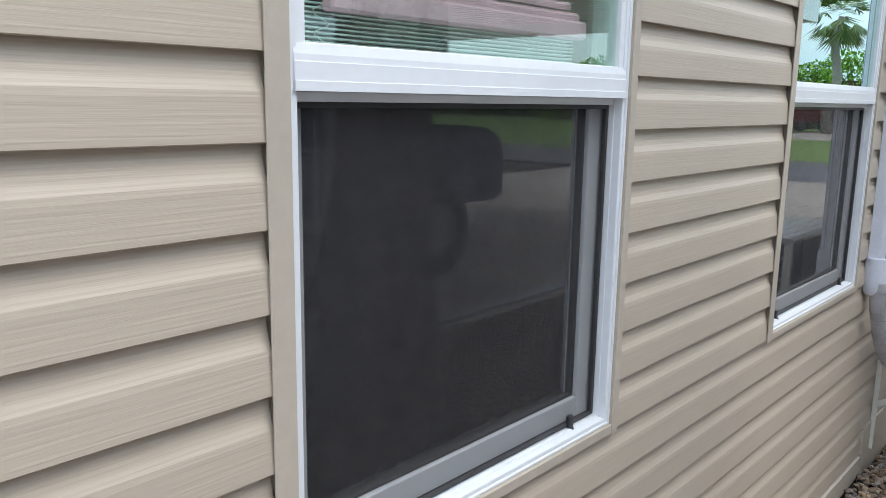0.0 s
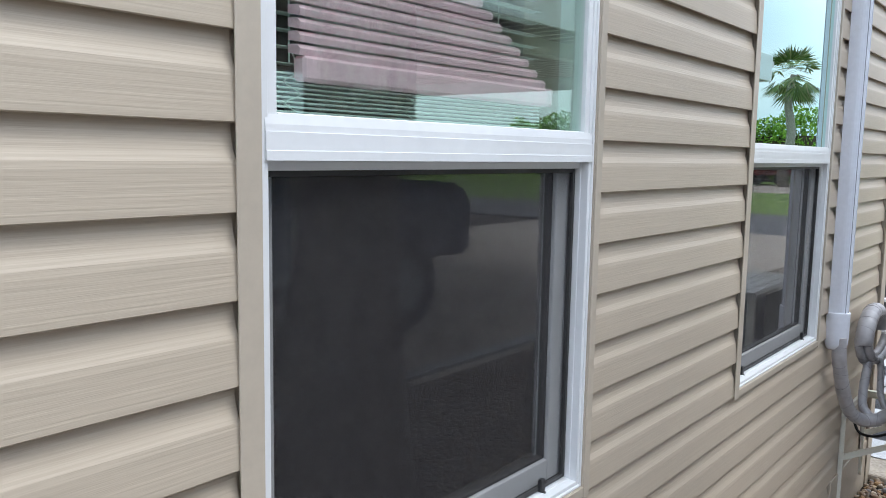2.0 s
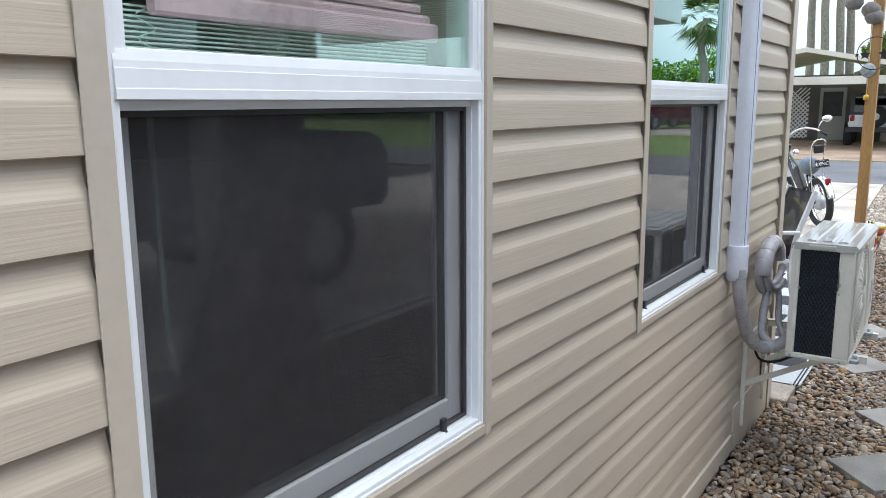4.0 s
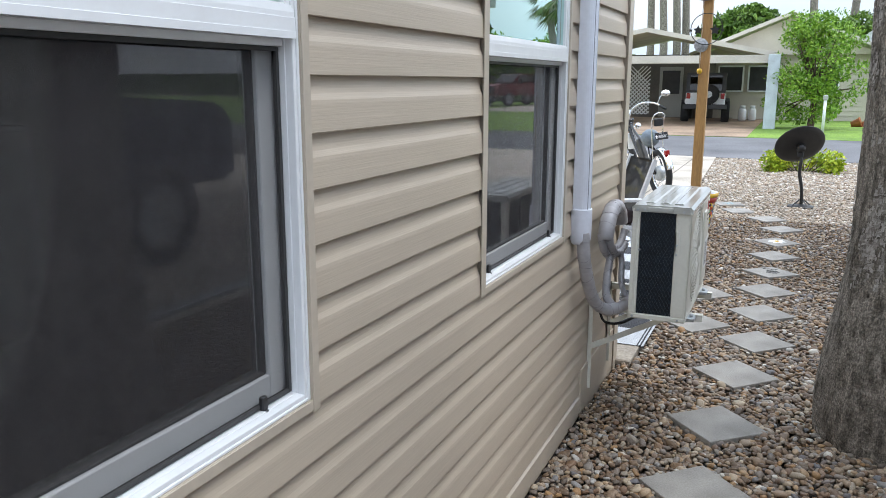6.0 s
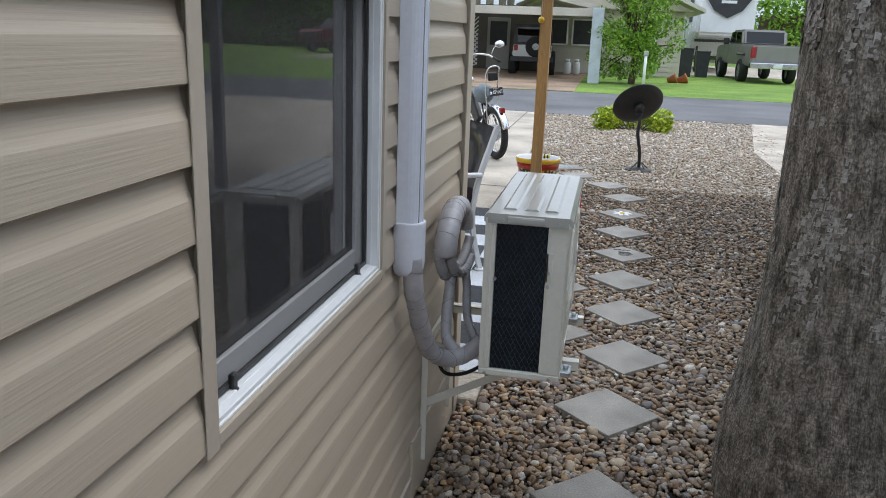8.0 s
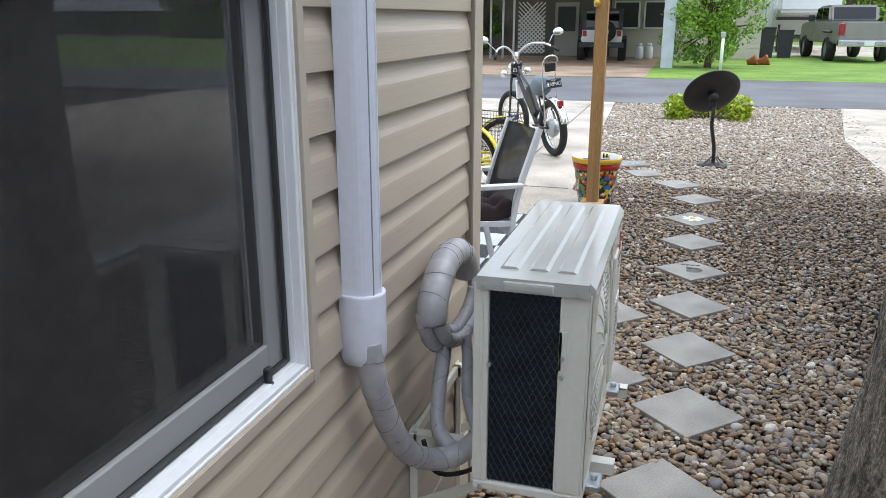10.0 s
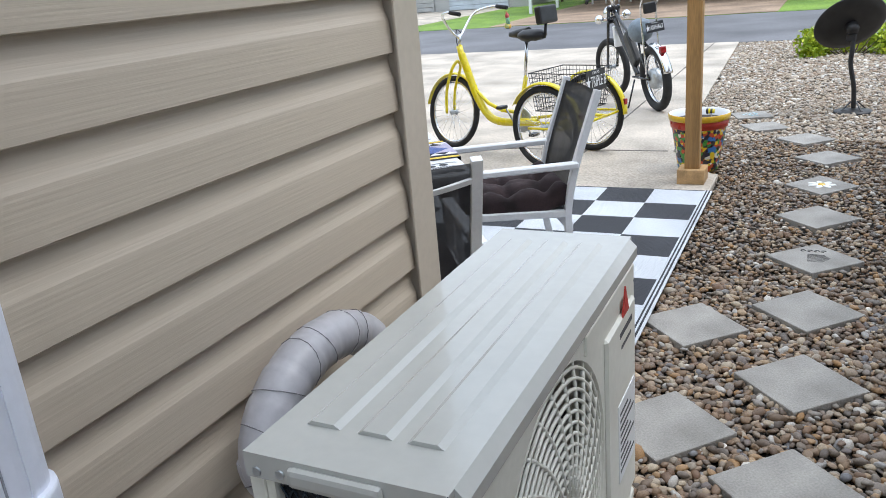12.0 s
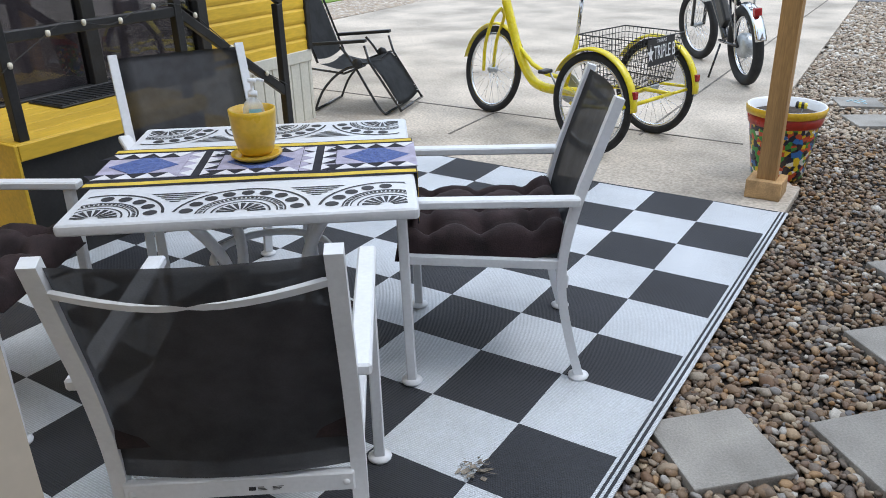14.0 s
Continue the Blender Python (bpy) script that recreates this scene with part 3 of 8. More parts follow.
bm = bmesh.new()
box(bm, (0.060, -0.010, 0.905), (0.0705, 0.012, 0.914), 0.002)
part("slot", bm, "black_plastic", cover)
bm = bmesh.new()
lathe(bm, [(0.0, 0.0), (0.048, 0.0), (0.052, 0.01), (0.052, 0.05), (0.040, 0.085), (0.0, 0.10)], 16, pose(0.034, 0, 2.33))
part("top_elbow", bm, "pvc", cover)


EDGES = []


def wrapped(bm, pts, r, wraps=0.045):
    """A taped line: a bar whose radius steps at each overlap of the tape."""
    pts = [Vector(p) for p in pts]
    fine, rad, run = [], [], 0.0
    for p, q in zip(pts, pts[1:]):
        k = max(2, int((q - p).length / 0.005))
        for j in range(k):
            s = run + (q - p).length * j / k
            fine.append(p.lerp(q, j / k))
            rad.append(r * (1.0 + 0.035 * ((s / wraps) % 1.0) - 0.035 * ((s / wraps) % 1.0 < 0.11) + 0.07 * noise.noise(Vector((s * 14, r * 50, 1)))))
        run += (q - p).length
    tube(bm, fine + [pts[-1]], rad + [r], 12)
    step = max(1, int(wraps / 0.005))
    for k in range(step, len(fine) - step, step):
        d = (fine[k + 1] - fine[k - 1]).normalized()
        side = d.cross(Vector((0.3, 0.2, 1.0))).normalized()
        up = d.cross(side)
        EDGES.append([fine[k] + (side * math.cos(t) + up * math.sin(t)) * rad[k] * 1.01 + d * 0.014 * math.cos(t + k) for t in [2 * math.pi * j / 14 for j in range(14)]])


lines = thing("refrigerant_line_set", "grey tape-wrapped refrigerant lines looped beside the outdoor unit", "pipes", pose(XW + 0.05, 3.395, 0))
bm = bmesh.new()
wrapped(bm, smooth_path([(0.012, 0.002, 0.90), (0.012, 0.012, 0.82), (0.016, 0.045, 0.74), (0.022, 0.10, 0.645), (0.035, 0.17, 0.56), (0.07, 0.235, 0.515), (0.12, 0.27, 0.52), (0.17, 0.29, 0.56)]), 0.026)
part("wrapped_line", bm, "tape", lines)


def coil(cx, cy, cz, ry, rz, a0, a1, drift=0.0):
    """Part of an upright loop beside the wall, from one angle to another."""
    return [(cx + drift * k / 30, cy + ry * math.cos(t), cz + rz * math.sin(t)) for k, t in [(k, a0 + (a1 - a0) * k / 30) for k in range(31)]]


bm = bmesh.new()
wrapped(bm, coil(0.036, 0.475, 0.832, 0.150, 0.104, math.pi * 1.04, math.pi * 0.02), 0.035)
part("wrapped_arch", bm, "tape", lines, "tightly taped upper half of the loop")
for dx, ry, rz, r, a1 in ((0.016, 0.160, 0.120, 0.018, 1.66), (0.046, 0.142, 0.104, 0.018, 1.72), (0.036, 0.116, 0.085, 0.016, 1.95)):
    bm = bmesh.new()
    wrapped(bm, coil(dx, 0.475, 0.832, ry, rz, math.pi * 0.98, math.pi * a1, 0.03), r)
    part("wrapped_coil", bm, "tape", lines)
bm = bmesh.new()
wrapped(bm, smooth_path([(0.045, 0.40, 0.745), (0.045, 0.375, 0.69), (0.045, 0.34, 0.62), (0.055, 0.31, 0.55), (0.10, 0.28, 0.515)]), 0.018)
part("wrapped_line", bm, "tape", lines)
bm = bmesh.new()
wrapped(bm, smooth_path([(0.075, 0.47, 0.735), (0.085, 0.46, 0.68), (0.10, 0.41, 0.59), (0.14, 0.36, 0.53)]), 0.014)
part("wrapped_line", bm, "tape", lines)
bm = bmesh.new()
tube(bm, smooth_path([(0.02, 0.30, 0.52), (0.05, 0.30, 0.44), (0.12, 0.34, 0.43), (0.2, 0.4, 0.47)]), 0.006, 8)
part("black_cable", bm, "rubber", lines)
# Thin dark rings draw the shade in the creases where the tape overlaps.
M["tape_edge"] = material("grey_crease_shade", (0.25, 0.24, 0.25), 0.6, 0, 0.2, 20, 100, 0.0)
bm = bmesh.new()
for loop in EDGES:
    tube(bm, loop, 0.0007, 4, closed=True)
tagged(part("crease_shade", bm, "tape_edge", lines, "dark lines for crease shade at the tape's overlaps"), kind="stuff")

# outdoor unit: x from AX0 to AX1, y from AY0 to AY1
AX0, AX1, AY0, AY1, AZ0, AZ1 = -0.348, -0.112, 3.530, 4.222, 0.520, 1.004
ac = thing("outdoor_ac_unit", "cream-white mini-split outdoor unit on a wall bracket", "air conditioner", pose(AX0, AY0, AZ0))
DX, DY, DZ = AX1 - AX0, AY1 - AY0, AZ1 - AZ0
for nm, specs in (("base_pan", [((0.0, 0.004, 0.0), (DX, DY - 0.004, 0.022), 0.004)]),
                  ("rear_corner_post", [((0.0, 0.004, 0.022), (0.032, 0.03, DZ - 0.012), 0.004, None, 2), ((0.014, 0.0015, 0.03), (0.022, 0.005, DZ - 0.03), 0.001)]),
                  ("front_corner_post", [((DX - 0.060, 0.004, 0.022), (DX - 0.004, 0.03, DZ - 0.012), 0.004, None, 2), ((DX - 0.0605, 0.0015, 0.30), (DX - 0.042, 0.005, 0.385), 0.001), ((DX - 0.0605, 0.0015, 0.03), (DX - 0.054, 0.005, DZ - 0.03), 0.001)]),
                  ("end_panel", [((0.0, DY - 0.03, 0.022), (DX - 0.004, DY - 0.004, DZ - 0.012), 0.004), ((0.0, DY - 0.24, 0.022), (0.006, DY - 0.03, DZ - 0.012), 0.002)])):
    part(nm, bars(None, *specs), "ac_white", ac)
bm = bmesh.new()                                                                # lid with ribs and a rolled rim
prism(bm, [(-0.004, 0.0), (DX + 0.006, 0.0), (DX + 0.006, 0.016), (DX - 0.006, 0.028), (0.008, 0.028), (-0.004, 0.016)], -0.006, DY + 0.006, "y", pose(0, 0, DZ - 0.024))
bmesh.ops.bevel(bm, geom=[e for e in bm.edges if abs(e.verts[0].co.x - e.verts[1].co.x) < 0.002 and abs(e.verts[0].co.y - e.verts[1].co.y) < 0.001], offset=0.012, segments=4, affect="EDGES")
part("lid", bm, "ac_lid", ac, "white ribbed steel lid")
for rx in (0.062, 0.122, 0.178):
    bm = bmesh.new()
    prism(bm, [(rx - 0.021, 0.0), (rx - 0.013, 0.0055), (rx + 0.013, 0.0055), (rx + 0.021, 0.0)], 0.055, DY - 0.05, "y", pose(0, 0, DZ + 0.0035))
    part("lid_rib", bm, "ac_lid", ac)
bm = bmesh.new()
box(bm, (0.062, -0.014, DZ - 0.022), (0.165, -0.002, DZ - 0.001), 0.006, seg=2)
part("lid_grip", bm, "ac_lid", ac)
bm = bmesh.new()
box(bm, (0.032, 0.016, 0.022), (DX - 0.060, 0.05, DZ - 0.014))
part("coil", bm, "coil_fin", ac, "dark finned coil")
bm = bmesh.new()
for k in range(17):                                                             # diamond guard over the coil
    z = 0.03 + k * 0.0265
    for sg in (-1, 1):
        pts = [(0.033 + (DX - 0.094) * j / 10, 0.012, z + sg * (0.012 if j % 2 else -0.012)) for j in range(11)]
        tube(bm, pts, 0.0014, 4)
tagged(part("coil_guard", bm, "guard_wire", ac, "blue-black diamond guard"), kind="stuff")
for x, z in ((0.022, DZ - 0.016), (0.05, DZ - 0.014), (DX - 0.03, DZ - 0.016), (DX - 0.052, 0.29), (DX - 0.052, 0.33), (0.02, 0.012), (DX - 0.03, 0.012), (0.036, 0.3)):
    bm = bmesh.new()
    tube(bm, [(x, -0.008, z), (x, -0.001, z)], 0.005, 8)
    part("screw", bm, "steel", ac)

# fan side
FC, FR = (DY * 0.40, DZ * 0.50), 0.205
bm = bmesh.new()
ring = [(FC[0] + FR * 1.03 * math.cos(t), FC[1] + FR * 1.03 * math.sin(t)) for t in [2 * math.pi * k / 48 for k in range(48)]]
outer = [(0.004, 0.024), (DY - 0.004, 0.024), (DY - 0.004, DZ - 0.024), (0.004, DZ - 0.024)]
top = [bm.verts.new((DX, y, z)) for y, z in ring]
frame_pts = []
for y, z in ring:
    dy, dz = y - FC[0], z - FC[1]
    k = min((outer[1][0] - FC[0]) / dy if dy > 1e-6 else 9, (outer[0][0] - FC[0]) / dy if dy < -1e-6 else 9,
            (outer[2][1] - FC[1]) / dz if dz > 1e-6 else 9, (outer[0][1] - FC[1]) / dz if dz < -1e-6 else 9)
    frame_pts.append(bm.verts.new((DX, FC[0] + dy * k, FC[1] + dz * k)))
inner = [bm.verts.new((DX - 0.03, y, z)) for y, z in ring]
for k in range(48):
    j = (k + 1) % 48
    bm.faces.new((top[k], top[j], frame_pts[j], frame_pts[k]))
    bm.faces.new((top[k], inner[k], inner[j], top[j])).smooth = True
box(bm, (DX - 0.004, 0.004, 0.022), (DX, 0.02, DZ - 0.02))
box(bm, (DX - 0.004, DY - 0.30, DZ - 0.06), (DX + 0.004, DY - 0.02, DZ - 0.03), 0.002)
box(bm, (DX - 0.004, DY - 0.20, 0.05), (DX + 0.006, DY - 0.02, 0.40), 0.005)
part("front_panel", bm, "ac_white", ac)
bm = bmesh.new()
for k in range(12):
    r = 0.05 + k * 0.0138
    tube(bm, [(DX + 0.006 - 0.010 * (r / FR) ** 2, FC[0] + r * math.cos(t), FC[1] + r * math.sin(t)) for t in [2 * math.pi * j / 40 for j in range(40)]], 0.0028, 5, closed=True)
for k in range(26):
    t0 = 2 * math.pi * k / 26
    tube(bm, [(DX + 0.007 - 0.012 * (r / FR) ** 2, FC[0] + r * math.cos(t0 + 2.2 * r), FC[1] + r * math.sin(t0 + 2.2 * r)) for r in [0.04 + 0.034 * j for j in range(6)]], 0.0032, 5)
lathe(bm, [(0.0, 0.012), (0.035, 0.011), (0.046, 0.004), (0.046, 0.0)], 20, pose(DX, FC[0], FC[1], 0, 90, 0))
part("fan_grille", bm, "ac_white", ac)
bm = bmesh.new()
box(bm, (0.10, FC[0] - FR, FC[1] - FR), (0.12, FC[0] + FR, FC[1] + FR))
part("fan_cavity", bm, "black_plastic", ac)
bm = bmesh.new()
for k in range(3):
    t = 2 * math.pi * k / 3
    box(bm, (-0.004, 0.03, -0.06), (0.004, 0.19, 0.06), 0.003, pose(DX - 0.07, FC[0], FC[1]) @ Matrix.Rotation(t, 4, "X") @ Matrix.Rotation(0.4, 4, "Y"))
part("fan_blades", bm, "black_plastic", ac)
for y in (0.11, DY - 0.11):
    bm = bmesh.new()
    box(bm, (DX - 0.03, y - 0.03, -0.012), (DX + 0.03, y + 0.03, 0.004), 0.003)
    tube(bm, [(DX + 0.014, y, -0.004), (DX + 0.014, y, 0.016)], 0.008, 8)
    part("mounting_foot", bm, "steel", ac)

bracket = thing("ac_wall_bracket", "painted steel wall bracket under the outdoor unit", "bracket", pose(XW + 0.018, 0, 0))
for y in (3.755, 4.16):
    bm = bmesh.new()
    box(bm, (0.0, y - 0.016, 0.09), (0.006, y + 0.016, 0.515), 0.001)
    box(bm, (0.0, y - 0.016, 0.09), (0.02, y - 0.012, 0.515), 0.001)
    part("upright", bm, "ac_white", bracket)
    bm = bmesh.new()
    box(bm, (0.0, y - 0.016, 0.500), (0.50, y + 0.016, 0.506), 0.001)
    box(bm, (0.0, y - 0.016, 0.476), (0.50, y - 0.012, 0.506), 0.001)
    part("arm", bm, "ac_white", bracket)
    bm = bmesh.new()
    prism(bm, [(0.004, 0.27), (0.004, 0.30), (0.34, 0.478), (0.36, 0.462)], y + 0.012, y + 0.016, "y")
    part("brace", bm, "ac_white", bracket)
bm = bmesh.new()
box(bm, (0.0, 3.735, 0.478), (0.012, 4.18, 0.508), 0.001)
part("crossbar", bm, "ac_white", bracket)

# ---- stepping stones ----
def paver(name="stepping_stone"):
    bm = bmesh.new()
    h = 0.152
    box(bm, (-h, -h, -0.03), (h, h, 0.02), 0.005, seg=2)
    for v in bm.verts:
        v.co.z += 0.0015 * noise.noise(v.co * 8)
    return bm


stone_mesh = None
SPOTS = [(0.03, 3.745, 44), (0.06, 4.43, 47), (0.133, 5.03, 45), (0.134, 5.665, 43), (0.14, 6.29, 46), (0.15, 6.915, 44), (0.15, 7.585, 45), (0.16, 8.25, 46),
         (0.185, 8.99, 44), (0.03, 9.60, 45), (-0.30, 10.08, 30), (-0.45, 10.60, 20), (-0.24, 5.27, 47), (-0.275, 6.045, 44), (0.02, 3.10, 45), (0.04, 2.45, 44), (0.05, 1.80, 46)]
for n, (x, y, a) in enumerate(SPOTS):
    if stone_mesh is None:
        ob = part("stepping_stone", paver(), "stone_paver")
        stone_mesh = ob.data
    else:
        ob = new("stepping_stone", stone_mesh)
    ob.matrix_basis = pose(x, y, 0.0, 0.5 * math.sin(n * 2.1), 0.5 * math.cos(n * 1.3), a)
    tagged(ob, "square grey concrete stepping stone set in gravel", "stepping stone", "stepping stones in the gravel")

M["petal"] = material("white_petal_paint", (0.75, 0.75, 0.72), 0.6, 0, 0.05, 20, 100, 0.1)
M["stone_blue"] = material("pale_blue_tile", (0.35, 0.55, 0.62), 0.5, 0, 0.25, 20, 100, 0.1)
M["groove"] = material("dark_groove", (0.14, 0.135, 0.13), 0.9, 0, 0.1, 20, 100, 0.2)
bm = bmesh.new()
for k in range(7):
    t = 2 * math.pi * k / 7
    lathe(bm, [(0.0, 0.004), (0.016, 0.004), (0.020, 0.0)], 10, pose(0.16, 8.25, 0.0205) @ Matrix.Rotation(t, 4, "Z") @ Matrix.Translation((0.052, 0, 0)) @ Matrix.Diagonal((1.7, 0.9, 1, 1)))
fl = part("flower_inlay", bm, "petal")
tagged(fl, "white daisy inlay on a stepping stone", "inlay")
bm = bmesh.new()
lathe(bm, [(0.0, 0.010), (0.018, 0.008), (0.024, 0.0)], 14, pose(0.16, 8.25, 0.0205))
part("flower_centre", bm, "yellow_glaze", fl, "yellow centre")
inlay = thing("tile_inlay", "pale blue mosaic inlay on a stepping stone", "inlay", pose(-0.45, 10.60, 0.0205))
for k in range(9):
    t = 2 * math.pi * k / 9
    bm = bmesh.new()
    lathe(bm, [(0.0, 0.003), (0.012, 0.003), (0.014, 0.0)], 6)
    part("tile", bm, "stone_blue", inlay, "", pose((0.03 + 0.02 * (k % 3)) * math.cos(t), (0.03 + 0.02 * (k % 3)) * math.sin(t), 0))
bm = bmesh.new()
for k in range(10):
    bar(bm, (0.17 - 0.05, 6.86 + 0.011 * k, 0.0205), (0.17 + 0.05 - 0.006 * abs(k - 5), 6.86 + 0.011 * k, 0.0205), 0.003, 0.002, 0.0)
for k in range(4):
    tube(bm, [(0.10 + 0.03 * k + 0.012 * math.cos(t), 7.01 + 0.012 * math.sin(t), 0.0205) for t in (0, 1.2, 2.4, 3.6, 4.8)], 0.002, 4)
tagged(part("carved_lines", bm, "groove"), "carved leaf and lettering lines on a stepping stone", "carving", kind="stuff")

# ---- rug ----
RX, RY, SQ, NX, NY = -0.495, 7.96, 0.3037, 9, 11
rug = thing("outdoor_rug", "black and white checkered woven outdoor rug on the patio", "rug")
SLAB = 0.028
bm = bmesh.new()
for i in range(NX):
    for j in range(NY):
        x1, y1 = RX - i * SQ, RY - j * SQ
        cut = 5
        idx = (i + j + 1) % 2
        grid = [[bm.verts.new((x1 - SQ * u / cut, y1 - SQ * v / cut, SLAB + 0.006 + 0.0025 * noise.noise(Vector(((x1 - SQ * u / cut) * 3, (y1 - SQ * v / cut) * 3, 0))))) for v in range(cut + 1)] for u in range(cut + 1)]
        for u in range(cut):
            for v in range(cut):
                f = bm.faces.new((grid[u][v], grid[u][v + 1], grid[u + 1][v + 1], grid[u + 1][v]))
                f.material_index, f.smooth = idx, True
bmesh.ops.remove_doubles(bm, verts=bm.verts, dist=1e-5)


def weave(name, col):
    m = material(name, col, 0.7, 0, 0.07, 2.5, 160, 0.2, 0.001)
    n, l = m.node_tree.nodes, m.node_tree.links
    w, co = n.new("ShaderNodeTexWave"), n.new("ShaderNodeTexCoord")
    w.bands_direction, w.inputs["Scale"].default_value, w.inputs["Distortion"].default_value = "Y", 46.0, 0.4
    l.new(co.outputs["Object"], w.inputs["Vector"])
    bp = next(x for x in n if x.type == "BUMP")
    bp.inputs["Strength"].default_value, bp.inputs["Distance"].default_value = 0.7, 0.003
    l.new(w.outputs["Fac"], bp.inputs["Height"])
    hs, mr, mu = next(x for x in n if x.type == "HUE_SAT"), n.new("ShaderNodeMapRange"), n.new("ShaderNodeMath")
    mr.inputs["To Min"].default_value, mr.inputs["To Max"].default_value = 0.84, 1.08
    mu.operation = "MULTIPLY"
    old = hs.inputs["Value"].links[0].from_socket
    l.new(w.outputs["Fac"], mr.inputs["Value"])
    l.new(mr.outputs["Result"], mu.inputs[0])
    l.new(old, mu.inputs[1])
    l.new(mu.outputs["Value"], hs.inputs["Value"])
    return m


M["rug_white"], M["rug_black"] = weave("white_woven_straw", (0.66, 0.69, 0.73)), weave("black_woven_straw", (0.034, 0.036, 0.044))
part("rug_field", bm, ["rug_black", "rug_white"], rug)
bm = bmesh.new()
for k, (a, b) in enumerate(((0.0, 0.010), (0.010, 0.018), (0.018, 0.027), (0.027, 0.036), (0.036, 0.048))):
    tmp = bmesh.new()
    box(tmp, (RX + a, RY - NY * SQ, SLAB), (RX + b, RY + 0.012, SLAB + 0.007 + 0.001 * (k % 2)), 0.001)
    for f in tmp.faces:
        f.material_index = 0 if k % 2 else 1
    join(bm, tmp)
tmp = bmesh.new()
box(tmp, (RX - NX * SQ, RY, SLAB), (RX, RY + 0.012, SLAB + 0.007), 0.001)
join(bm, tmp)
part("rug_border", bm, ["rug_black", "rug_white"], rug)

# ---- post of the patio roof ----
post = thing("patio_post", "oiled wooden patio roof post on a pine base", "post", pose(-0.605, 8.21, SLAB))
bm = bmesh.new()
box(bm, (-0.045, -0.045, 0.0), (0.045, 0.045, 2.75), 0.004, seg=2)
part("shaft", bm, "wood_post", post)
bm = bmesh.new()
box(bm, (-0.085, -0.088, 0.0), (0.085, -0.046, 0.095), 0.003)
box(bm, (0.046, -0.0455, 0.0), (0.086, 0.085, 0.093), 0.003)
box(bm, (-0.086, -0.0455, 0.0), (-0.046, 0.085, 0.093), 0.003)
part("base_block", bm, "wood_pale", post)

bm = bmesh.new()
box(bm, (-0.85, CORNER + 0.09, 2.775), (-0.55, 8.30, 2.93), 0.005)
structure("patio_beam", bm, "wood_post", "wooden header beam over the patio edge", "beam")

# ---- palm trunks beside the path ----
def girth(z, r0, r1):
    """Radius of a trunk that swells towards its foot."""
    return r1 + (r0 - r1) / (1 + math.exp((z - 0.55) / 0.22)) + 0.012 * math.exp(-((z - 0.20) / 0.18) ** 2)


def palm_trunk(label, x, y, r0, r1, height, lean):
    tr = thing("palm_tree", label, "tree", pose(x, y, -0.02))
    bm = bmesh.new()
    rows, n = 420, 110
    rings = []
    for i in range(rows + 1):
        z = height * (i / rows) ** 1.4
        r = girth(z, r0, r1)
        ring = []
        for k in range(n):
            t = 2 * math.pi * k / n
            q = Vector((math.cos(t) * 3, math.sin(t) * 3, z * 2.2))
            scar = math.sin(z * 190 + 5 * noise.noise(q * 0.7))
            pit = max(0.0, noise.noise(Vector((q.x * 4, q.y * 4, z * 17))) - 0.52)
            d = 0.010 * noise.noise(q) + 0.005 * noise.noise(q * 4.1) - 0.07 * pit + 0.0022 * scar * abs(noise.noise(Vector((q.x, q.y, z * 5)))) * 2
            ring.append(bm.verts.new(((r + d) * math.cos(t) + lean[0] * z, (r + d) * math.sin(t) + lean[1] * z, z)))
        rings.append(ring)
    for u, v in zip(rings, rings[1:]):
        for k in range(n):
            bm.faces.new((u[k], u[(k + 1) % n], v[(k + 1) % n], v[k])).smooth = True
    part("trunk", bm, "bark", tr)
    rng = np.random.default_rng(int(x * 100))
    verts, faces = [], []
    while len(faces) < 30000:
        z = rng.uniform(0.7, 3.2)
        t = rng.uniform(0, 2 * math.pi)
        q = Vector((math.cos(t) * 2.2, math.sin(t) * 2.2, z * 2.6))
        thick = 1.1 * noise.noise(q) + 0.9 * noise.noise(q * 3.1) + 0.45 * min(1.0, z - 1.55)
        if thick < rng.uniform(0.02, 0.36):
            continue
        r = girth(z, r0, r1) + 0.010 * noise.noise(Vector((math.cos(t) * 3, math.sin(t) * 3, z * 2.2)))
        w, h = rng.uniform(0.0015, 0.010) / r, rng.uniform(0.002, 0.016)
        lift = rng.uniform(-0.003, 0.001)
        b = len(verts)
        for dt, dz, dr in ((-w, -h, 0.005 + lift), (w * rng.uniform(0.4, 1), -h * rng.uniform(0.6, 1.1), 0.005 + lift), (w, h * rng.uniform(0.5, 1), 0.003), (-w * rng.uniform(0.3, 1), h, 0.003)):
            zz = z + dz
            verts.append(((r + dr) * math.cos(t + dt) + lean[0] * zz, (r + dr) * math.sin(t + dt) + lean[1] * zz, zz))
        faces.append((b, b + 1, b + 2, b + 3))
    me = bpy.data.meshes.new("bark_flakes")
    me.from_pydata(verts, [], faces)
    me.materials.append(M["bark_flake"])
    fl = tagged(new("bark_flakes", me), "pale flaking bark", kind="stuff")
    fl.parent = tr
    return tr


palm_trunk("thick grey-brown palm trunk with flaking bark in gravel", 0.735, 3.95, 0.320, 0.204, 6.0, (-0.024, 0.0))
palm_trunk("second rough palm trunk beside the gravel path", 0.81, 2.20, 0.30, 0.205, 6.0, (0.0, 0.0))

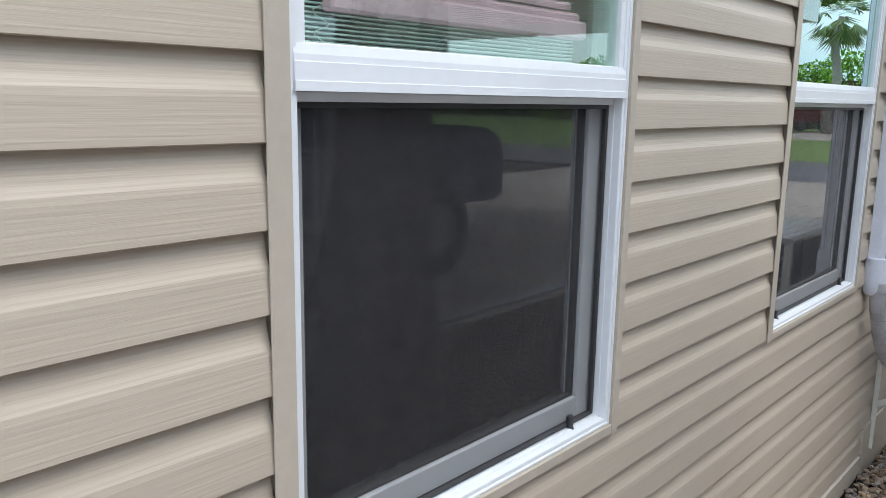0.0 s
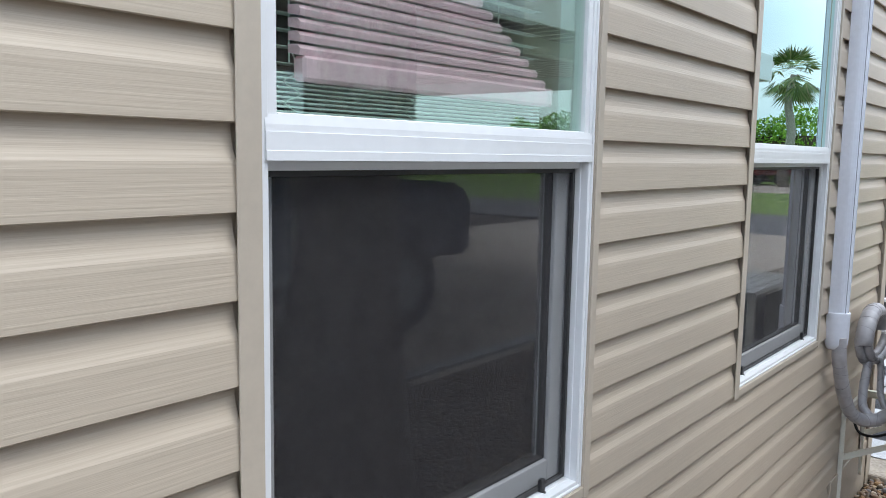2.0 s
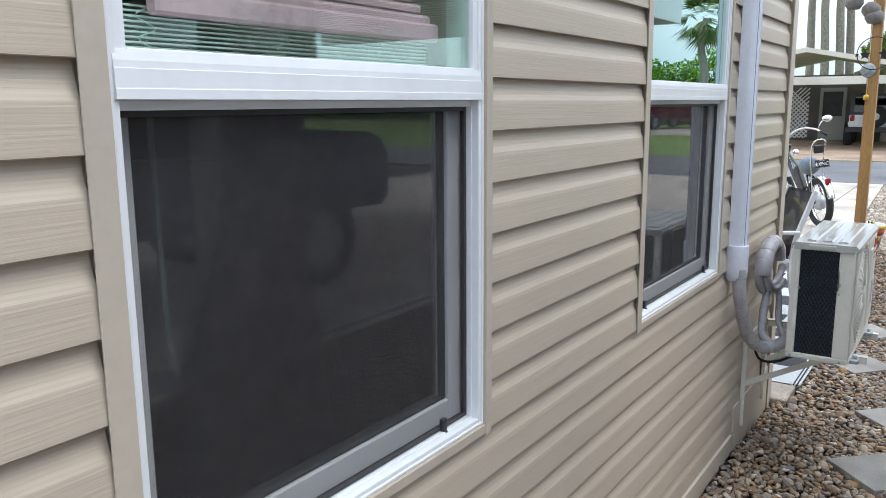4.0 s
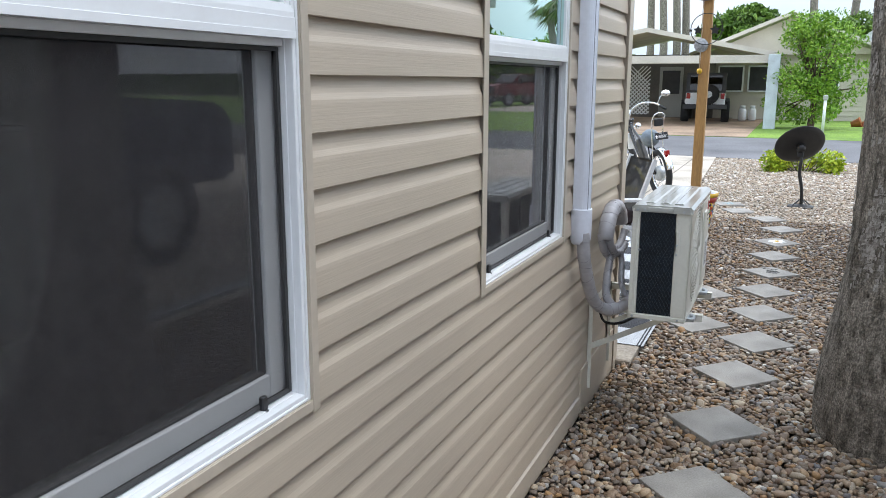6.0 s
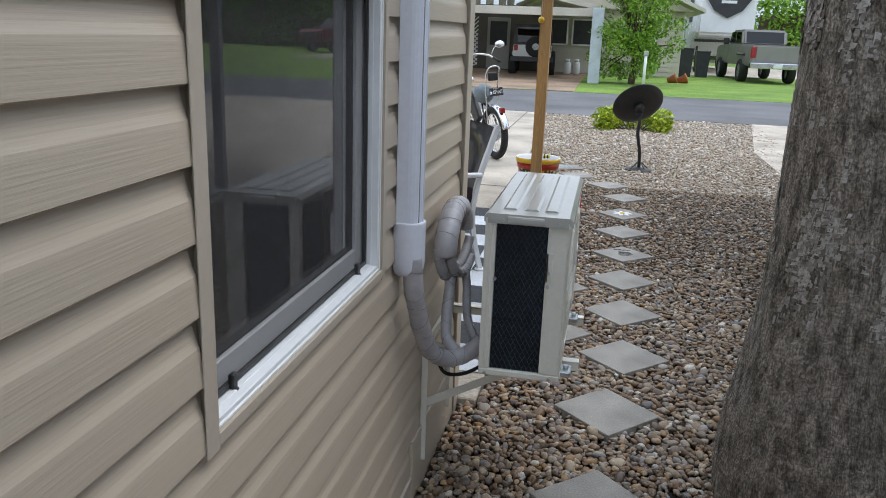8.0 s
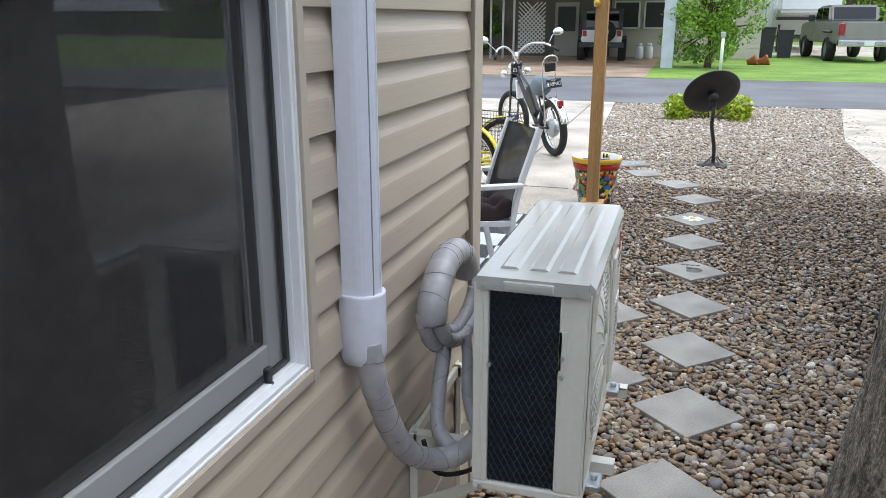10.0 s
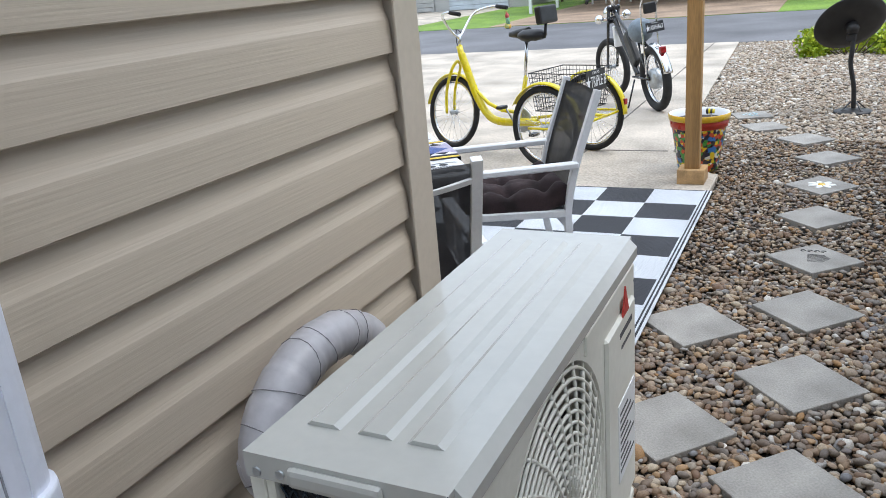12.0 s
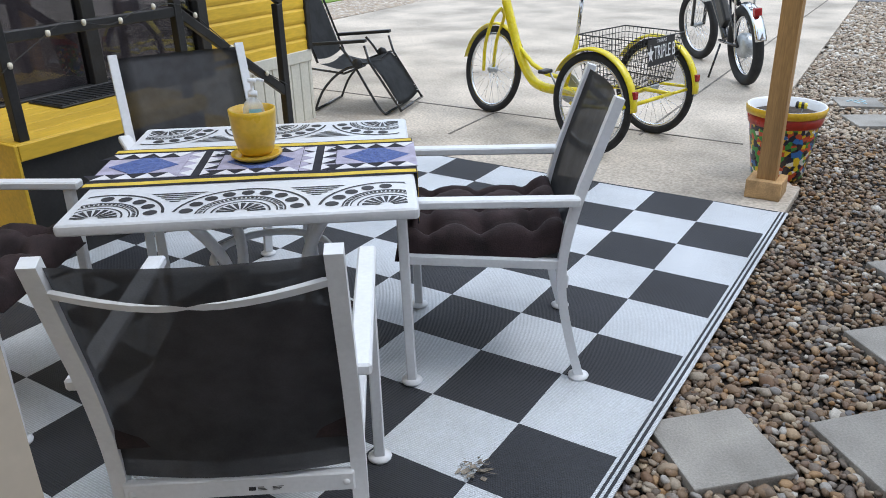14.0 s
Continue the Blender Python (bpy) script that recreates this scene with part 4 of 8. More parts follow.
# ---- yellow trailer with its deck ----
trailer = thing("yellow_trailer", "yellow park trailer with black sliding door and cream skirting", "trailer", pose(-3.75, 0, 0))
z = 0.50
while z < 2.9:
    for a, b in ((7.45, 8.33), (3.0, 5.9)):
        bm = bmesh.new()
        prism(bm, [(-0.1, z), (0.006, z), (0.012, z + 0.02), (0.012, z + 0.08), (0.0, z + 0.1), (-0.1, z + 0.1)], a, b, "y")
        part("siding_board", bm, "yellow_paint", trailer)
    z += 0.1
bm = bmesh.new()
box(bm, (-4.0, 8.2, 0.5), (-0.1, 8.33, 2.9))
part("end_wall", bm, "yellow_paint", trailer)
y = 3.0
while y < 8.33:
    bm = bmesh.new()
    box(bm, (-0.03, y, 0.0), (0.012, min(y + 0.085, 8.34), 0.44), 0.004)
    part("skirt_panel", bm, "cream_skirt", trailer)
    y += 0.09
bm = bmesh.new()
box(bm, (-0.04, 3.0, 0.44), (0.02, 8.345, 0.52), 0.004)
box(bm, (-4.0, 8.33, 0.0), (0.0, 8.345, 0.5))
part("skirt_cap", bm, "cream_skirt", trailer, "cream vinyl skirting cap")
bm = bmesh.new()
box(bm, (-0.02, 8.31, 0.52), (0.03, 8.35, 2.9), 0.004)
part("corner_strip", bm, "black_paint", trailer)

# ---- patio furniture ----
M["white_metal"] = material("white_powder_coat", (0.76, 0.77, 0.79), 0.35, 0, 0.03, 6, 90, 0.04, 0.0005)
M["cushion"] = material("dark_brown_cotton", (0.030, 0.016, 0.017), 0.9, 0, 0.25, 12, 220, 0.5, 0.002)
M["clear_plastic"] = mesh_screen("clear_plastic", (0.80, 0.86, 0.90), 0.38, spread=0.05)
M["print_black"] = material("black_print", (0.025, 0.024, 0.028), 0.6, 0, 0.15, 20, 200, 0.1, 0.0005)
M["cloth_yellow"] = material("yellow_cotton", (0.72, 0.52, 0.07), 0.85, 0, 0.06, 15, 260, 0.3, 0.001)
M["cloth_black"] = material("black_cotton", (0.022, 0.021, 0.030), 0.9, 0, 0.15, 15, 260, 0.3, 0.001)
M["cloth_lilac"] = material("lilac_cotton", (0.44, 0.41, 0.52), 0.9, 0, 0.10, 25, 260, 0.3, 0.001)
M["cloth_white"] = material("white_cotton", (0.74, 0.73, 0.76), 0.9, 0, 0.05, 15, 260, 0.3, 0.001)
M["cloth_navy"] = material("navy_floral_cotton", (0.045, 0.075, 0.22), 0.9, 0, 0.45, 60, 260, 0.3, 0.001, col2=(0.12, 0.16, 0.34))
M["table_white"] = material("white_table_top", (0.72, 0.73, 0.75), 0.38, 0, 0.03, 6, 90, 0.04, 0.0005)


def patio_chair(label, place):
    ch = thing("patio_chair", label, "chair", place, "chairs round the patio table")
    for s in (-1, 1):
        x = s * 0.241
        bm = bmesh.new()
        bent_bar(bm, smooth_path([(x, -0.30, 0.01), (x, -0.265, 0.14), (x, -0.235, 0.30), (x, -0.235, 0.43), (x, -0.27, 0.60), (x, -0.325, 0.765), (x, -0.372, 0.905)], 3), 0.032, 0.028)
        part("back_leg", bm, "white_metal", ch)
        bm = bmesh.new()
        bar(bm, (x + s * 0.02, 0.235, 0.01), (x + s * 0.02, 0.245, 0.595), 0.030, 0.030)
        part("front_leg", bm, "white_metal", ch)
        bm = bmesh.new()
        bar(bm, (x + s * 0.02, -0.275, 0.61), (x + s * 0.02, 0.285, 0.61), 0.045, 0.026, 0.005)
        part("armrest", bm, "white_metal", ch)
        bm = bmesh.new()
        bar(bm, (x, -0.235, 0.40), (x, 0.245, 0.425), 0.026, 0.030)
        part("seat_rail", bm, "white_metal", ch)
        for y in (-0.30, 0.235):
            bm = bmesh.new()
            lathe(bm, [(0.0, 0.0), (0.032, 0.0), (0.034, 0.006), (0.022, 0.014), (0.0, 0.014)], 14, pose(x + (s * 0.02 if y > 0 else 0), y, 0))
            part("foot_cap", bm, "white_metal", ch)
    bm = bmesh.new()
    arc = [(-0.232 + 0.464 * k / 12, -0.358 - 0.036 * math.sin(math.pi * k / 12), 0.842 - 0.022 * math.sin(math.pi * k / 12)) for k in range(13)]
    bent_bar(bm, arc, 0.030, 0.020)
    part("top_rail", bm, "white_metal", ch)
    bm = bmesh.new()
    bar(bm, (-0.232, -0.245, 0.335), (0.232, -0.245, 0.335), 0.022, 0.045)
    part("lower_rail", bm, "white_metal", ch)
    for x in (-0.222, 0.222):
        bm = bmesh.new()
        lathe(bm, [(0.0, 0.004), (0.006, 0.003), (0.008, 0.0)], 12, pose(x * 0.97, -0.256, 0.335, 90, 0, 0))
        part("screw_cap", bm, "white_metal", ch)
    bm = bmesh.new()
    box(bm, (0.018, -0.2568, 0.327), (0.032, -0.2562, 0.336))
    for k in range(3):
        box(bm, (0.036, -0.2568, 0.327 + 0.0035 * k), (0.054 - 0.003 * k, -0.2562, 0.3282 + 0.0035 * k))
        box(bm, (0.066, -0.2568, 0.327 + 0.0035 * k), (0.080 + 0.004 * k, -0.2562, 0.3282 + 0.0035 * k))
    tagged(part("small_print", bm, "print_black", ch, "tiny black printed label"), kind="stuff")
    bm = bmesh.new()
    bar(bm, (-0.232, 0.235, 0.415), (0.232, 0.235, 0.415), 0.026, 0.030)
    part("front_rail", bm, "white_metal", ch)

    def cloth(pts, sag, half=0.227, t=0.003):
        bm = bmesh.new()
        pts = smooth_path(pts, 4)
        rows = []
        for p in pts:
            rows.append([bm.verts.new((-half + 2 * half * k / 8, p.y + sag[0] * math.sin(math.pi * k / 8), p.z + sag[1] * math.sin(math.pi * k / 8))) for k in range(9)])
        for u, v in zip(rows, rows[1:]):
            for k in range(8):
                bm.faces.new((u[k], u[k + 1], v[k + 1], v[k])).smooth = True
        bmesh.ops.solidify(bm, geom=list(bm.faces), thickness=t)
        return bm
    part("back_sling", cloth([(0, -0.238, 0.37), (0, -0.240, 0.46), (0, -0.27, 0.60), (0, -0.322, 0.765), (0, -0.364, 0.892)], (-0.026, 0.0)), "sling", ch, "black woven sling")
    part("seat_sling", cloth([(0, -0.235, 0.41), (0, 0.0, 0.41), (0, 0.24, 0.43)], (0.0, -0.02)), "sling", ch, "black woven sling")
    return ch


def seat_cushion(place):
    """A tufted square pad with sewn-down buttons."""
    c = tagged(new("seat_cushion"), "dark brown tufted cotton seat cushion on a chair", "cushion", "cushions on the chairs")
    c.matrix_basis = place
    bm = bmesh.new()
    n = 40
    top, bot = [], []
    for i in range(n + 1):
        rt, rb = [], []
        for j in range(n + 1):
            u, v = i / n * 2 - 1, j / n * 2 - 1
            edge = max(0.0, 1 - max(abs(u), abs(v)) ** 6)
            pits = sum(math.exp(-((u - p) ** 2 + (v - q) ** 2) / 0.022) for p in (-0.62, 0.0, 0.62) for q in (-0.62, 0.0, 0.62))
            seam = sum(math.exp(-((u - p) / 0.07) ** 2) + math.exp(-((v - p) / 0.07) ** 2) for p in (-0.62, 0.0, 0.62))
            tuft = 1.0 - 0.62 * min(1.0, pits) - 0.15 * min(1.0, seam)
            wr = 0.010 * noise.noise(Vector((u * 3, v * 3, 2))) + 0.004 * noise.noise(Vector((u * 11, v * 11, 5)))
            back = 0.05 * max(0.0, -v - 0.55) / 0.45
            h = 0.098 * edge ** 0.42 * tuft + wr * edge + back
            rt.append(bm.verts.new((u * 0.238, v * 0.262, 0.012 + h)))
            rb.append(bm.verts.new((u * 0.238, v * 0.262, 0.008 + back * 0.6 - 0.004 * edge)))
        top.append(rt)
        bot.append(rb)
    for i in range(n):
        for j in range(n):
            bm.faces.new((top[i][j], top[i + 1][j], top[i + 1][j + 1], top[i][j + 1])).smooth = True
            bm.faces.new((bot[i][j], bot[i][j + 1], bot[i + 1][j + 1], bot[i + 1][j])).smooth = True
    for i in range(n):
        for a, b in (((i, 0), (i + 1, 0)), ((i + 1, n), (i, n)), ((0, i + 1), (0, i)), ((n, i), (n, i + 1))):
            bm.faces.new((top[a[0]][a[1]], bot[a[0]][a[1]], bot[b[0]][b[1]], top[b[0]][b[1]])).smooth = True
    part("pad", bm, "cushion", c)
    return c


RUG = SLAB + 0.009
CHAIRS = [(-1.13, 6.20, 121.5), (-1.130, 5.152, 36), (-2.33, 5.13, -61), (-2.17, 6.01, -119)]
first = None
pad = None
for x, y, a in CHAIRS:
    at = pose(x, y, RUG, 0, 0, a)
    on = pose(x, y, RUG, 0, 0, a) @ pose(0, 0.012, 0.406)
    if first is None:
        first = patio_chair("white metal patio chair with black sling, beside the table", at)
        pad = seat_cushion(on)
    else:
        copy_thing(first, at)
        if (x, y) != CHAIRS[3][:2]:
            copy_thing(pad, on)

# table
TH, TS = 0.712, 0.472
table = thing("patio_table", "square white patio table with a black stencilled top", "table", pose(-1.70, 5.80, RUG, 0, 0, 37.1))
bm = bmesh.new()
box(bm, (-TS, -TS, TH - RUG - 0.034), (TS, TS, TH - RUG), 0.013, seg=3)
part("tabletop", bm, "table_white", table)
z0 = TH - RUG
for k in range(4):
    leg = bmesh.new()
    t = math.pi / 4 + k * math.pi / 2
    p = [(r * math.cos(t), r * math.sin(t), z) for r, z in ((0.34, z0 - 0.04), (0.20, 0.44), (0.17, 0.30), (0.24, 0.12), (0.36, 0.012))]
    tube(leg, smooth_path(p, 4), 0.019, 8)
    part("leg", leg, "white_metal", table)
bm = bmesh.new()
tube(bm, [(0.19 * math.cos(t), 0.19 * math.sin(t), 0.36) for t in [2 * math.pi * k / 24 for k in range(24)]], 0.013, 6, closed=True)
part("leg_ring", bm, "white_metal", table)
bm = bmesh.new()
bar(bm, (-0.34, -0.34, z0 - 0.05), (0.34, 0.34, z0 - 0.05), 0.03, 0.03)
bar(bm, (-0.34, 0.34, z0 - 0.052), (0.34, -0.34, z0 - 0.052), 0.03, 0.03)
part("under_frame", bm, "white_metal", table)


def stencil(bm, cx, cy, sign, z):
    """Half a round medallion: fan, dotted ring, lobes."""
    def quad(r0, r1, a0, a1, k=3):
        for i in range(k):
            t0, t1 = a0 + (a1 - a0) * i / k, a0 + (a1 - a0) * (i + 1) / k
            ps = [(cx + r * math.cos(t), cy + sign * r * math.sin(t), z) for r, t in ((r0, t0), (r1, t0), (r1, t1), (r0, t1))]
            ps = [(min(max(x, -TS + 0.03), TS - 0.03), min(max(y, -TS + 0.025), TS - 0.025), zz) for x, y, zz in ps]
            bm.faces.new([bm.verts.new(p) for p in ps])
    for k in range(9):
        a = math.pi * (k + 0.5) / 9
        quad(0.018, 0.066, a - 0.11, a + 0.11, 1)
    quad(0.074, 0.079, 0, math.pi, 20)
    quad(0.094, 0.098, 0, math.pi, 20)
    for k in range(28):
        a = math.pi * (k + 0.5) / 28
        quad(0.102, 0.112, a - 0.035, a + 0.035, 1)
    quad(0.115, 0.120, 0, math.pi, 20)
    for k in range(9):
        a = math.pi * (k + 0.5) / 9
        pts = [(cx + (0.148 + 0.019 * math.sin(t)) * math.cos(a + 0.125 * math.cos(t)), cy + sign * (0.148 + 0.019 * math.sin(t)) * math.sin(a + 0.125 * math.cos(t)), z) for t in [2 * math.pi * j / 12 for j in range(12)]]
        if all(abs(p[0]) < TS - 0.03 for p in pts):
            bm.faces.new([bm.verts.new(p) for p in pts])
    quad(0.176, 0.184, 0.12, math.pi - 0.12, 20)


bm = bmesh.new()
for cx in (-0.385, 0.0, 0.385):
    stencil(bm, cx, -0.435, 1, z0 + 0.0012)
    stencil(bm, cx, 0.435, -1, z0 + 0.0012)
for cx in (-0.193, 0.193):
    for sg in (-1, 1):
        for k in range(5):
            w = 0.015 + 0.016 * k
            y = sg * (0.325 - 0.016 * k)
            bm.faces.new([bm.verts.new(p) for p in ((cx - w, y, z0 + 0.0012), (cx + w, y, z0 + 0.0012), (cx + w * 0.86, y + sg * 0.008, z0 + 0.0012), (cx - w * 0.86, y + sg * 0.008, z0 + 0.0012))])
tagged(part("stencil_pattern", bm, "print_black", table, "black lace-like stencil"), kind="stuff")

# patchwork runner, laid over the table and hanging at one end
runner = thing("table_runner", "patchwork table runner in yellow, black, lilac and navy", "table runner", pose(-1.70, 5.80, TH, 0, 0, 37.1))
R0, R1, RW = -0.49, 0.478, 0.19
def cloth_z(x, y):
    return 0.0035 + 0.0018 * noise.noise(Vector((x * 9, y * 9, 3)))


def patch(kind, quads, lift, name="patch", t=0.0008):
    """A sewn piece: polygons of (x, y) laid on the cloth, welded."""
    bm = bmesh.new()
    for pts in quads:
        bm.faces.new([bm.verts.new((x, y, cloth_z(x, y) + lift)) for x, y in pts])
    bmesh.ops.remove_doubles(bm, verts=bm.verts, dist=1e-5)
    bmesh.ops.solidify(bm, geom=list(bm.faces), thickness=t)
    part(name, bm, kind, runner)


def strip(y0, y1, ny=1):
    out = []
    for i in range(24):
        a, b = R0 + (R1 - R0) * i / 24, R0 + (R1 - R0) * (i + 1) / 24
        for k in range(ny):
            u, v = y0 + (y1 - y0) * k / ny, y0 + (y1 - y0) * (k + 1) / ny
            out.append([(a, u), (b, u), (b, v), (a, v)])
    return out


patch("cloth_black", strip(-RW, RW, 4), 0.0, "backing")
for s in (-1, 1):
    patch("cloth_yellow", strip(s * (RW - 0.024) - 0.014, s * (RW - 0.024) + 0.014), 0.0012, "band")
for cx in (-0.36, 0.0, 0.36):
    h = 0.125
    patch("cloth_lilac", [[(cx - h, -h), (cx + h, -h), (cx + h, h), (cx - h, h)]], 0.0012)
    patch("cloth_navy", [[(cx - h * 0.85, 0), (cx, -h * 0.8), (cx + h * 0.85, 0), (cx, h * 0.8)]], 0.0024, "diamond")
    for s in (-1, 1):
        for k in range(4):
            x = cx - h + h / 2 * k
            patch("cloth_white", [[(x, s * h), (x + h / 2, s * h), (x + h / 4, s * (h - 0.045))]], 0.0030, "triangle")
            patch("cloth_black", [[(x - h / 4, s * (h - 0.045)), (x + h / 4, s * (h - 0.045)), (x, s * h)]], 0.0026, "triangle")
for cx in (-0.18, 0.18):
    for s in (-1, 1):
        x0, x1 = cx + s * 0.013, cx + s * 0.053
        patch("cloth_lilac", [[(x0, -0.125), (x1, -0.125), (x1, 0.125), (x0, 0.125)]], 0.0014)
        for k in range(4):
            y = -0.125 + 0.0625 * k
            patch("cloth_white", [[(x0, y), (x1, y + 0.031), (x0, y + 0.0625)]], 0.0026, "triangle")
            patch("cloth_black", [[(x1, y), (x0, y), (x1, y + 0.031)]], 0.0022, "triangle")
# the end that hangs
bm = bmesh.new()
box(bm, (R1, -RW, -0.16), (R1 + 0.003, RW, 0.004), 0.001)
part("hanging_end", bm, "cloth_black", runner)
for y0, y1, kind in ((-RW + 0.01, -RW + 0.038, "cloth_yellow"), (RW - 0.038, RW - 0.01, "cloth_yellow"), (-0.12, 0.12, "cloth_lilac")):
    bm = bmesh.new()
    box(bm, (R1 + 0.003, y0, -0.155), (R1 + 0.0045, y1, 0.002))
    part("hanging_band", bm, kind, runner)

tb = pose(-1.70, 5.80, TH + 0.009, 0, 0, 37.1) @ pose(-0.015, 0.03, 0)
planter = thing("yellow_flowerpot", "yellow glazed flowerpot on a saucer, holding a bottle", "flowerpot", tb @ Matrix.Diagonal((1.18, 1.18, 1.2, 1)))
bm = bmesh.new()
lathe(bm, [(0.0, 0.0), (0.055, 0.0), (0.066, 0.008), (0.068, 0.014), (0.056, 0.010), (0.0, 0.009)], 32)
part("saucer", bm, "yellow_glaze", planter)
bm = bmesh.new()
lathe(bm, [(0.0, 0.012), (0.040, 0.012), (0.047, 0.022), (0.049, 0.034), (0.050, 0.036), (0.053, 0.050), (0.054, 0.052), (0.0585, 0.085), (0.061, 0.118), (0.0615, 0.130), (0.056, 0.130), (0.053, 0.09), (0.044, 0.03), (0.0, 0.026)], 36)
part("pot", bm, "yellow_glaze", planter)
bottle = thing("sanitizer_bottle", "clear pump bottle of hand sanitizer in the yellow pot", "bottle", tb @ pose(0, 0, 0.034, 0, 3, 20))
bm = bmesh.new()
lathe(bm, [(0.0, 0.0), (0.030, 0.0), (0.033, 0.006), (0.033, 0.115), (0.026, 0.140), (0.013, 0.152), (0.013, 0.160), (0.0, 0.160)], 20)
part("bottle_body", bm, "clear_plastic", bottle)
bm = bmesh.new()
lathe(bm, [(0.0, 0.158), (0.015, 0.158), (0.015, 0.174), (0.005, 0.176), (0.005, 0.200), (0.013, 0.202), (0.013, 0.212), (0.0, 0.214)], 16)
tube(bm, [(0, 0, 0.207), (0.02, 0, 0.209), (0.036, 0, 0.203)], 0.005, 8)
part("pump", bm, "white_vinyl", bottle, "white pump head")
M["label_blue"] = material("pale_blue_label", (0.25, 0.55, 0.75), 0.5, 0, 0.1, 40, 200, 0.0)
bm = bmesh.new()
lathe(bm, [(0.0336, 0.095), (0.0336, 0.125)], 8, None, -2.2, 1.2)
part("bottle_label", bm, "label_blue", bottle, "pale blue label")

# ---- yellow tricycle ----
M["trike_yellow"] = material("glossy_yellow_enamel", (0.76, 0.62, 0.01), 0.28, 0, 0.05, 8, 60, 0.03, 0.0005, coat=0.5)
M["plate_black"] = material("black_number_plate", (0.015, 0.015, 0.018), 0.4, 0, 0.1, 30, 100, 0.0)
M["red_lens"] = material("red_reflector", (0.35, 0.01, 0.012), 0.25, 0, 0.1, 30, 100, 0.0, coat=0.4)
M["knit"] = ramp_material("striped_knit", [(0.0, (0.6, 0.05, 0.06)), (0.35, (0.05, 0.35, 0.32)), (0.65, (0.75, 0.55, 0.08)), (1.0, (0.5, 0.05, 0.2))], 0.9, 25.0)


def wheel(parent, name, r, tyre, place, spokes=28, rim="chrome"):
    """A spoked wheel that turns about its local x."""
    w = new(name)
    w.parent, w.matrix_basis = parent, place
    turnm = pose(0, 0, 0, 0, 90, 0)
    bm = bmesh.new()
    lathe(bm, [(r - tyre + tyre * math.cos(t) , tyre * math.sin(t)) for t in [2 * math.pi * k / 12 for k in range(13)]], 48, turnm)
    part("tyre", bm, "rubber", w)
    bm = bmesh.new()
    rr = r - 2 * tyre
    lathe(bm, [(rr + 0.006, -0.012), (rr - 0.012, -0.009), (rr - 0.016, 0.0), (rr - 0.012, 0.009), (rr + 0.006, 0.012), (rr + 0.006, -0.012)], 48, turnm)
    part("rim", bm, rim, w)
    bm = bmesh.new()
    for k in range(spokes):
        t, u = 2 * math.pi * k / spokes, 2 * math.pi * (k + (2.2 if k % 4 < 2 else -2.2)) / spokes
        sd = 0.025 if k % 2 else -0.025
        tube(bm, [(sd, 0.022 * math.cos(u), 0.022 * math.sin(u)), (0, (rr - 0.01) * math.cos(t), (rr - 0.01) * math.sin(t))], 0.0014, 4)
    tagged(part("spokes", bm, "chrome", w), kind="stuff")
    bm = bmesh.new()
    lathe(bm, [(0.0, -0.045), (0.012, -0.045), (0.024, -0.028), (0.018, -0.02), (0.018, 0.02), (0.024, 0.028), (0.012, 0.045), (0.0, 0.045)], 16, turnm)
    part("hub", bm, "steel", w)
    return w


def mudguard(bm, r, w, a0, a1, m):
    """A curved guard over a wheel whose axle is local x; angles from the front, upwards."""
    prof = [(r, -w), (r + 0.012, -w * 0.6), (r + 0.016, 0.0), (r + 0.012, w * 0.6), (r, w)]
    lathe(bm, prof, 24, m @ pose(0, 0, 0, 0, 90, 0), a0, a1 - a0)
    bmesh.ops.solidify(bm, geom=list(bm.faces), thickness=0.003)
    return bm


def lettering(name, text, size, mat, parent, place):
    cu = bpy.data.curves.new(name, "FONT")
    cu.body, cu.size, cu.align_x, cu.align_y, cu.extrude = text, size, "CENTER", "CENTER", 0.0006
    tmp = bpy.data.objects.new(name, cu)
    me = bpy.data.meshes.new_from_object(tmp)
    bpy.data.objects.remove(tmp)
    me.materials.append(M[mat])
    ob = new(name, me)
    ob.parent, ob.matrix_basis = parent, place
    return ob


def number_plate(parent, place, text, head):
    pl = part("number_plate", bars(None, ((-0.152, -0.076, -0.003), (0.152, 0.076, 0.0), 0.002)), "plate_black", parent, "black number plate with white writing", place)
    lettering("plate_text", text, 0.088 if len(text) > 7 else 0.075, "white_vinyl", pl, pose(0.035 if len(text) > 7 else 0.03, -0.008, 0.001) @ Matrix.Diagonal((0.72, 1.25, 1, 1)))
    lettering("plate_state", head, 0.026, "white_vinyl", pl, pose(0.0, 0.058, 0.001) @ Matrix.Diagonal((1.5, 1, 1, 1)))
    bm = bmesh.new()
    star = [bm.verts.new(((0.036 if k % 2 == 0 else 0.015) * math.sin(math.pi * k / 5) - 0.122, (0.055 if k % 2 == 0 else 0.022) * math.cos(math.pi * k / 5) - 0.008, 0.0012)) for k in range(10)]
    bm.faces.new(star)
    part("plate_star", bm, "white_vinyl", pl)
    return pl


RH = 0.305
trike = thing("adult_tricycle", "yellow adult tricycle with a black wire basket on the driveway", "tricycle", pose(-1.60, 8.785, 0.018, 0, 0, 74.5) @ Matrix.Diagonal((1, 0.945, 1, 1)))
for x in (-0.32, 0.32):
    wheel(trike, "rear_wheel", RH, 0.024, pose(x, 0, RH))
    part("rear_mudguard", mudguard(bmesh.new(), RH + 0.012, 0.033, 0.66 * math.pi, 1.50 * math.pi, pose(x, 0, RH)), "trike_yellow", trike)
wheel(trike, "front_wheel", RH, 0.024, pose(0.035, 1.235, RH) @ Matrix.Rotation(radians(-4), 4, "Z") @ Matrix.Rotation(radians(9), 4, "Y"))
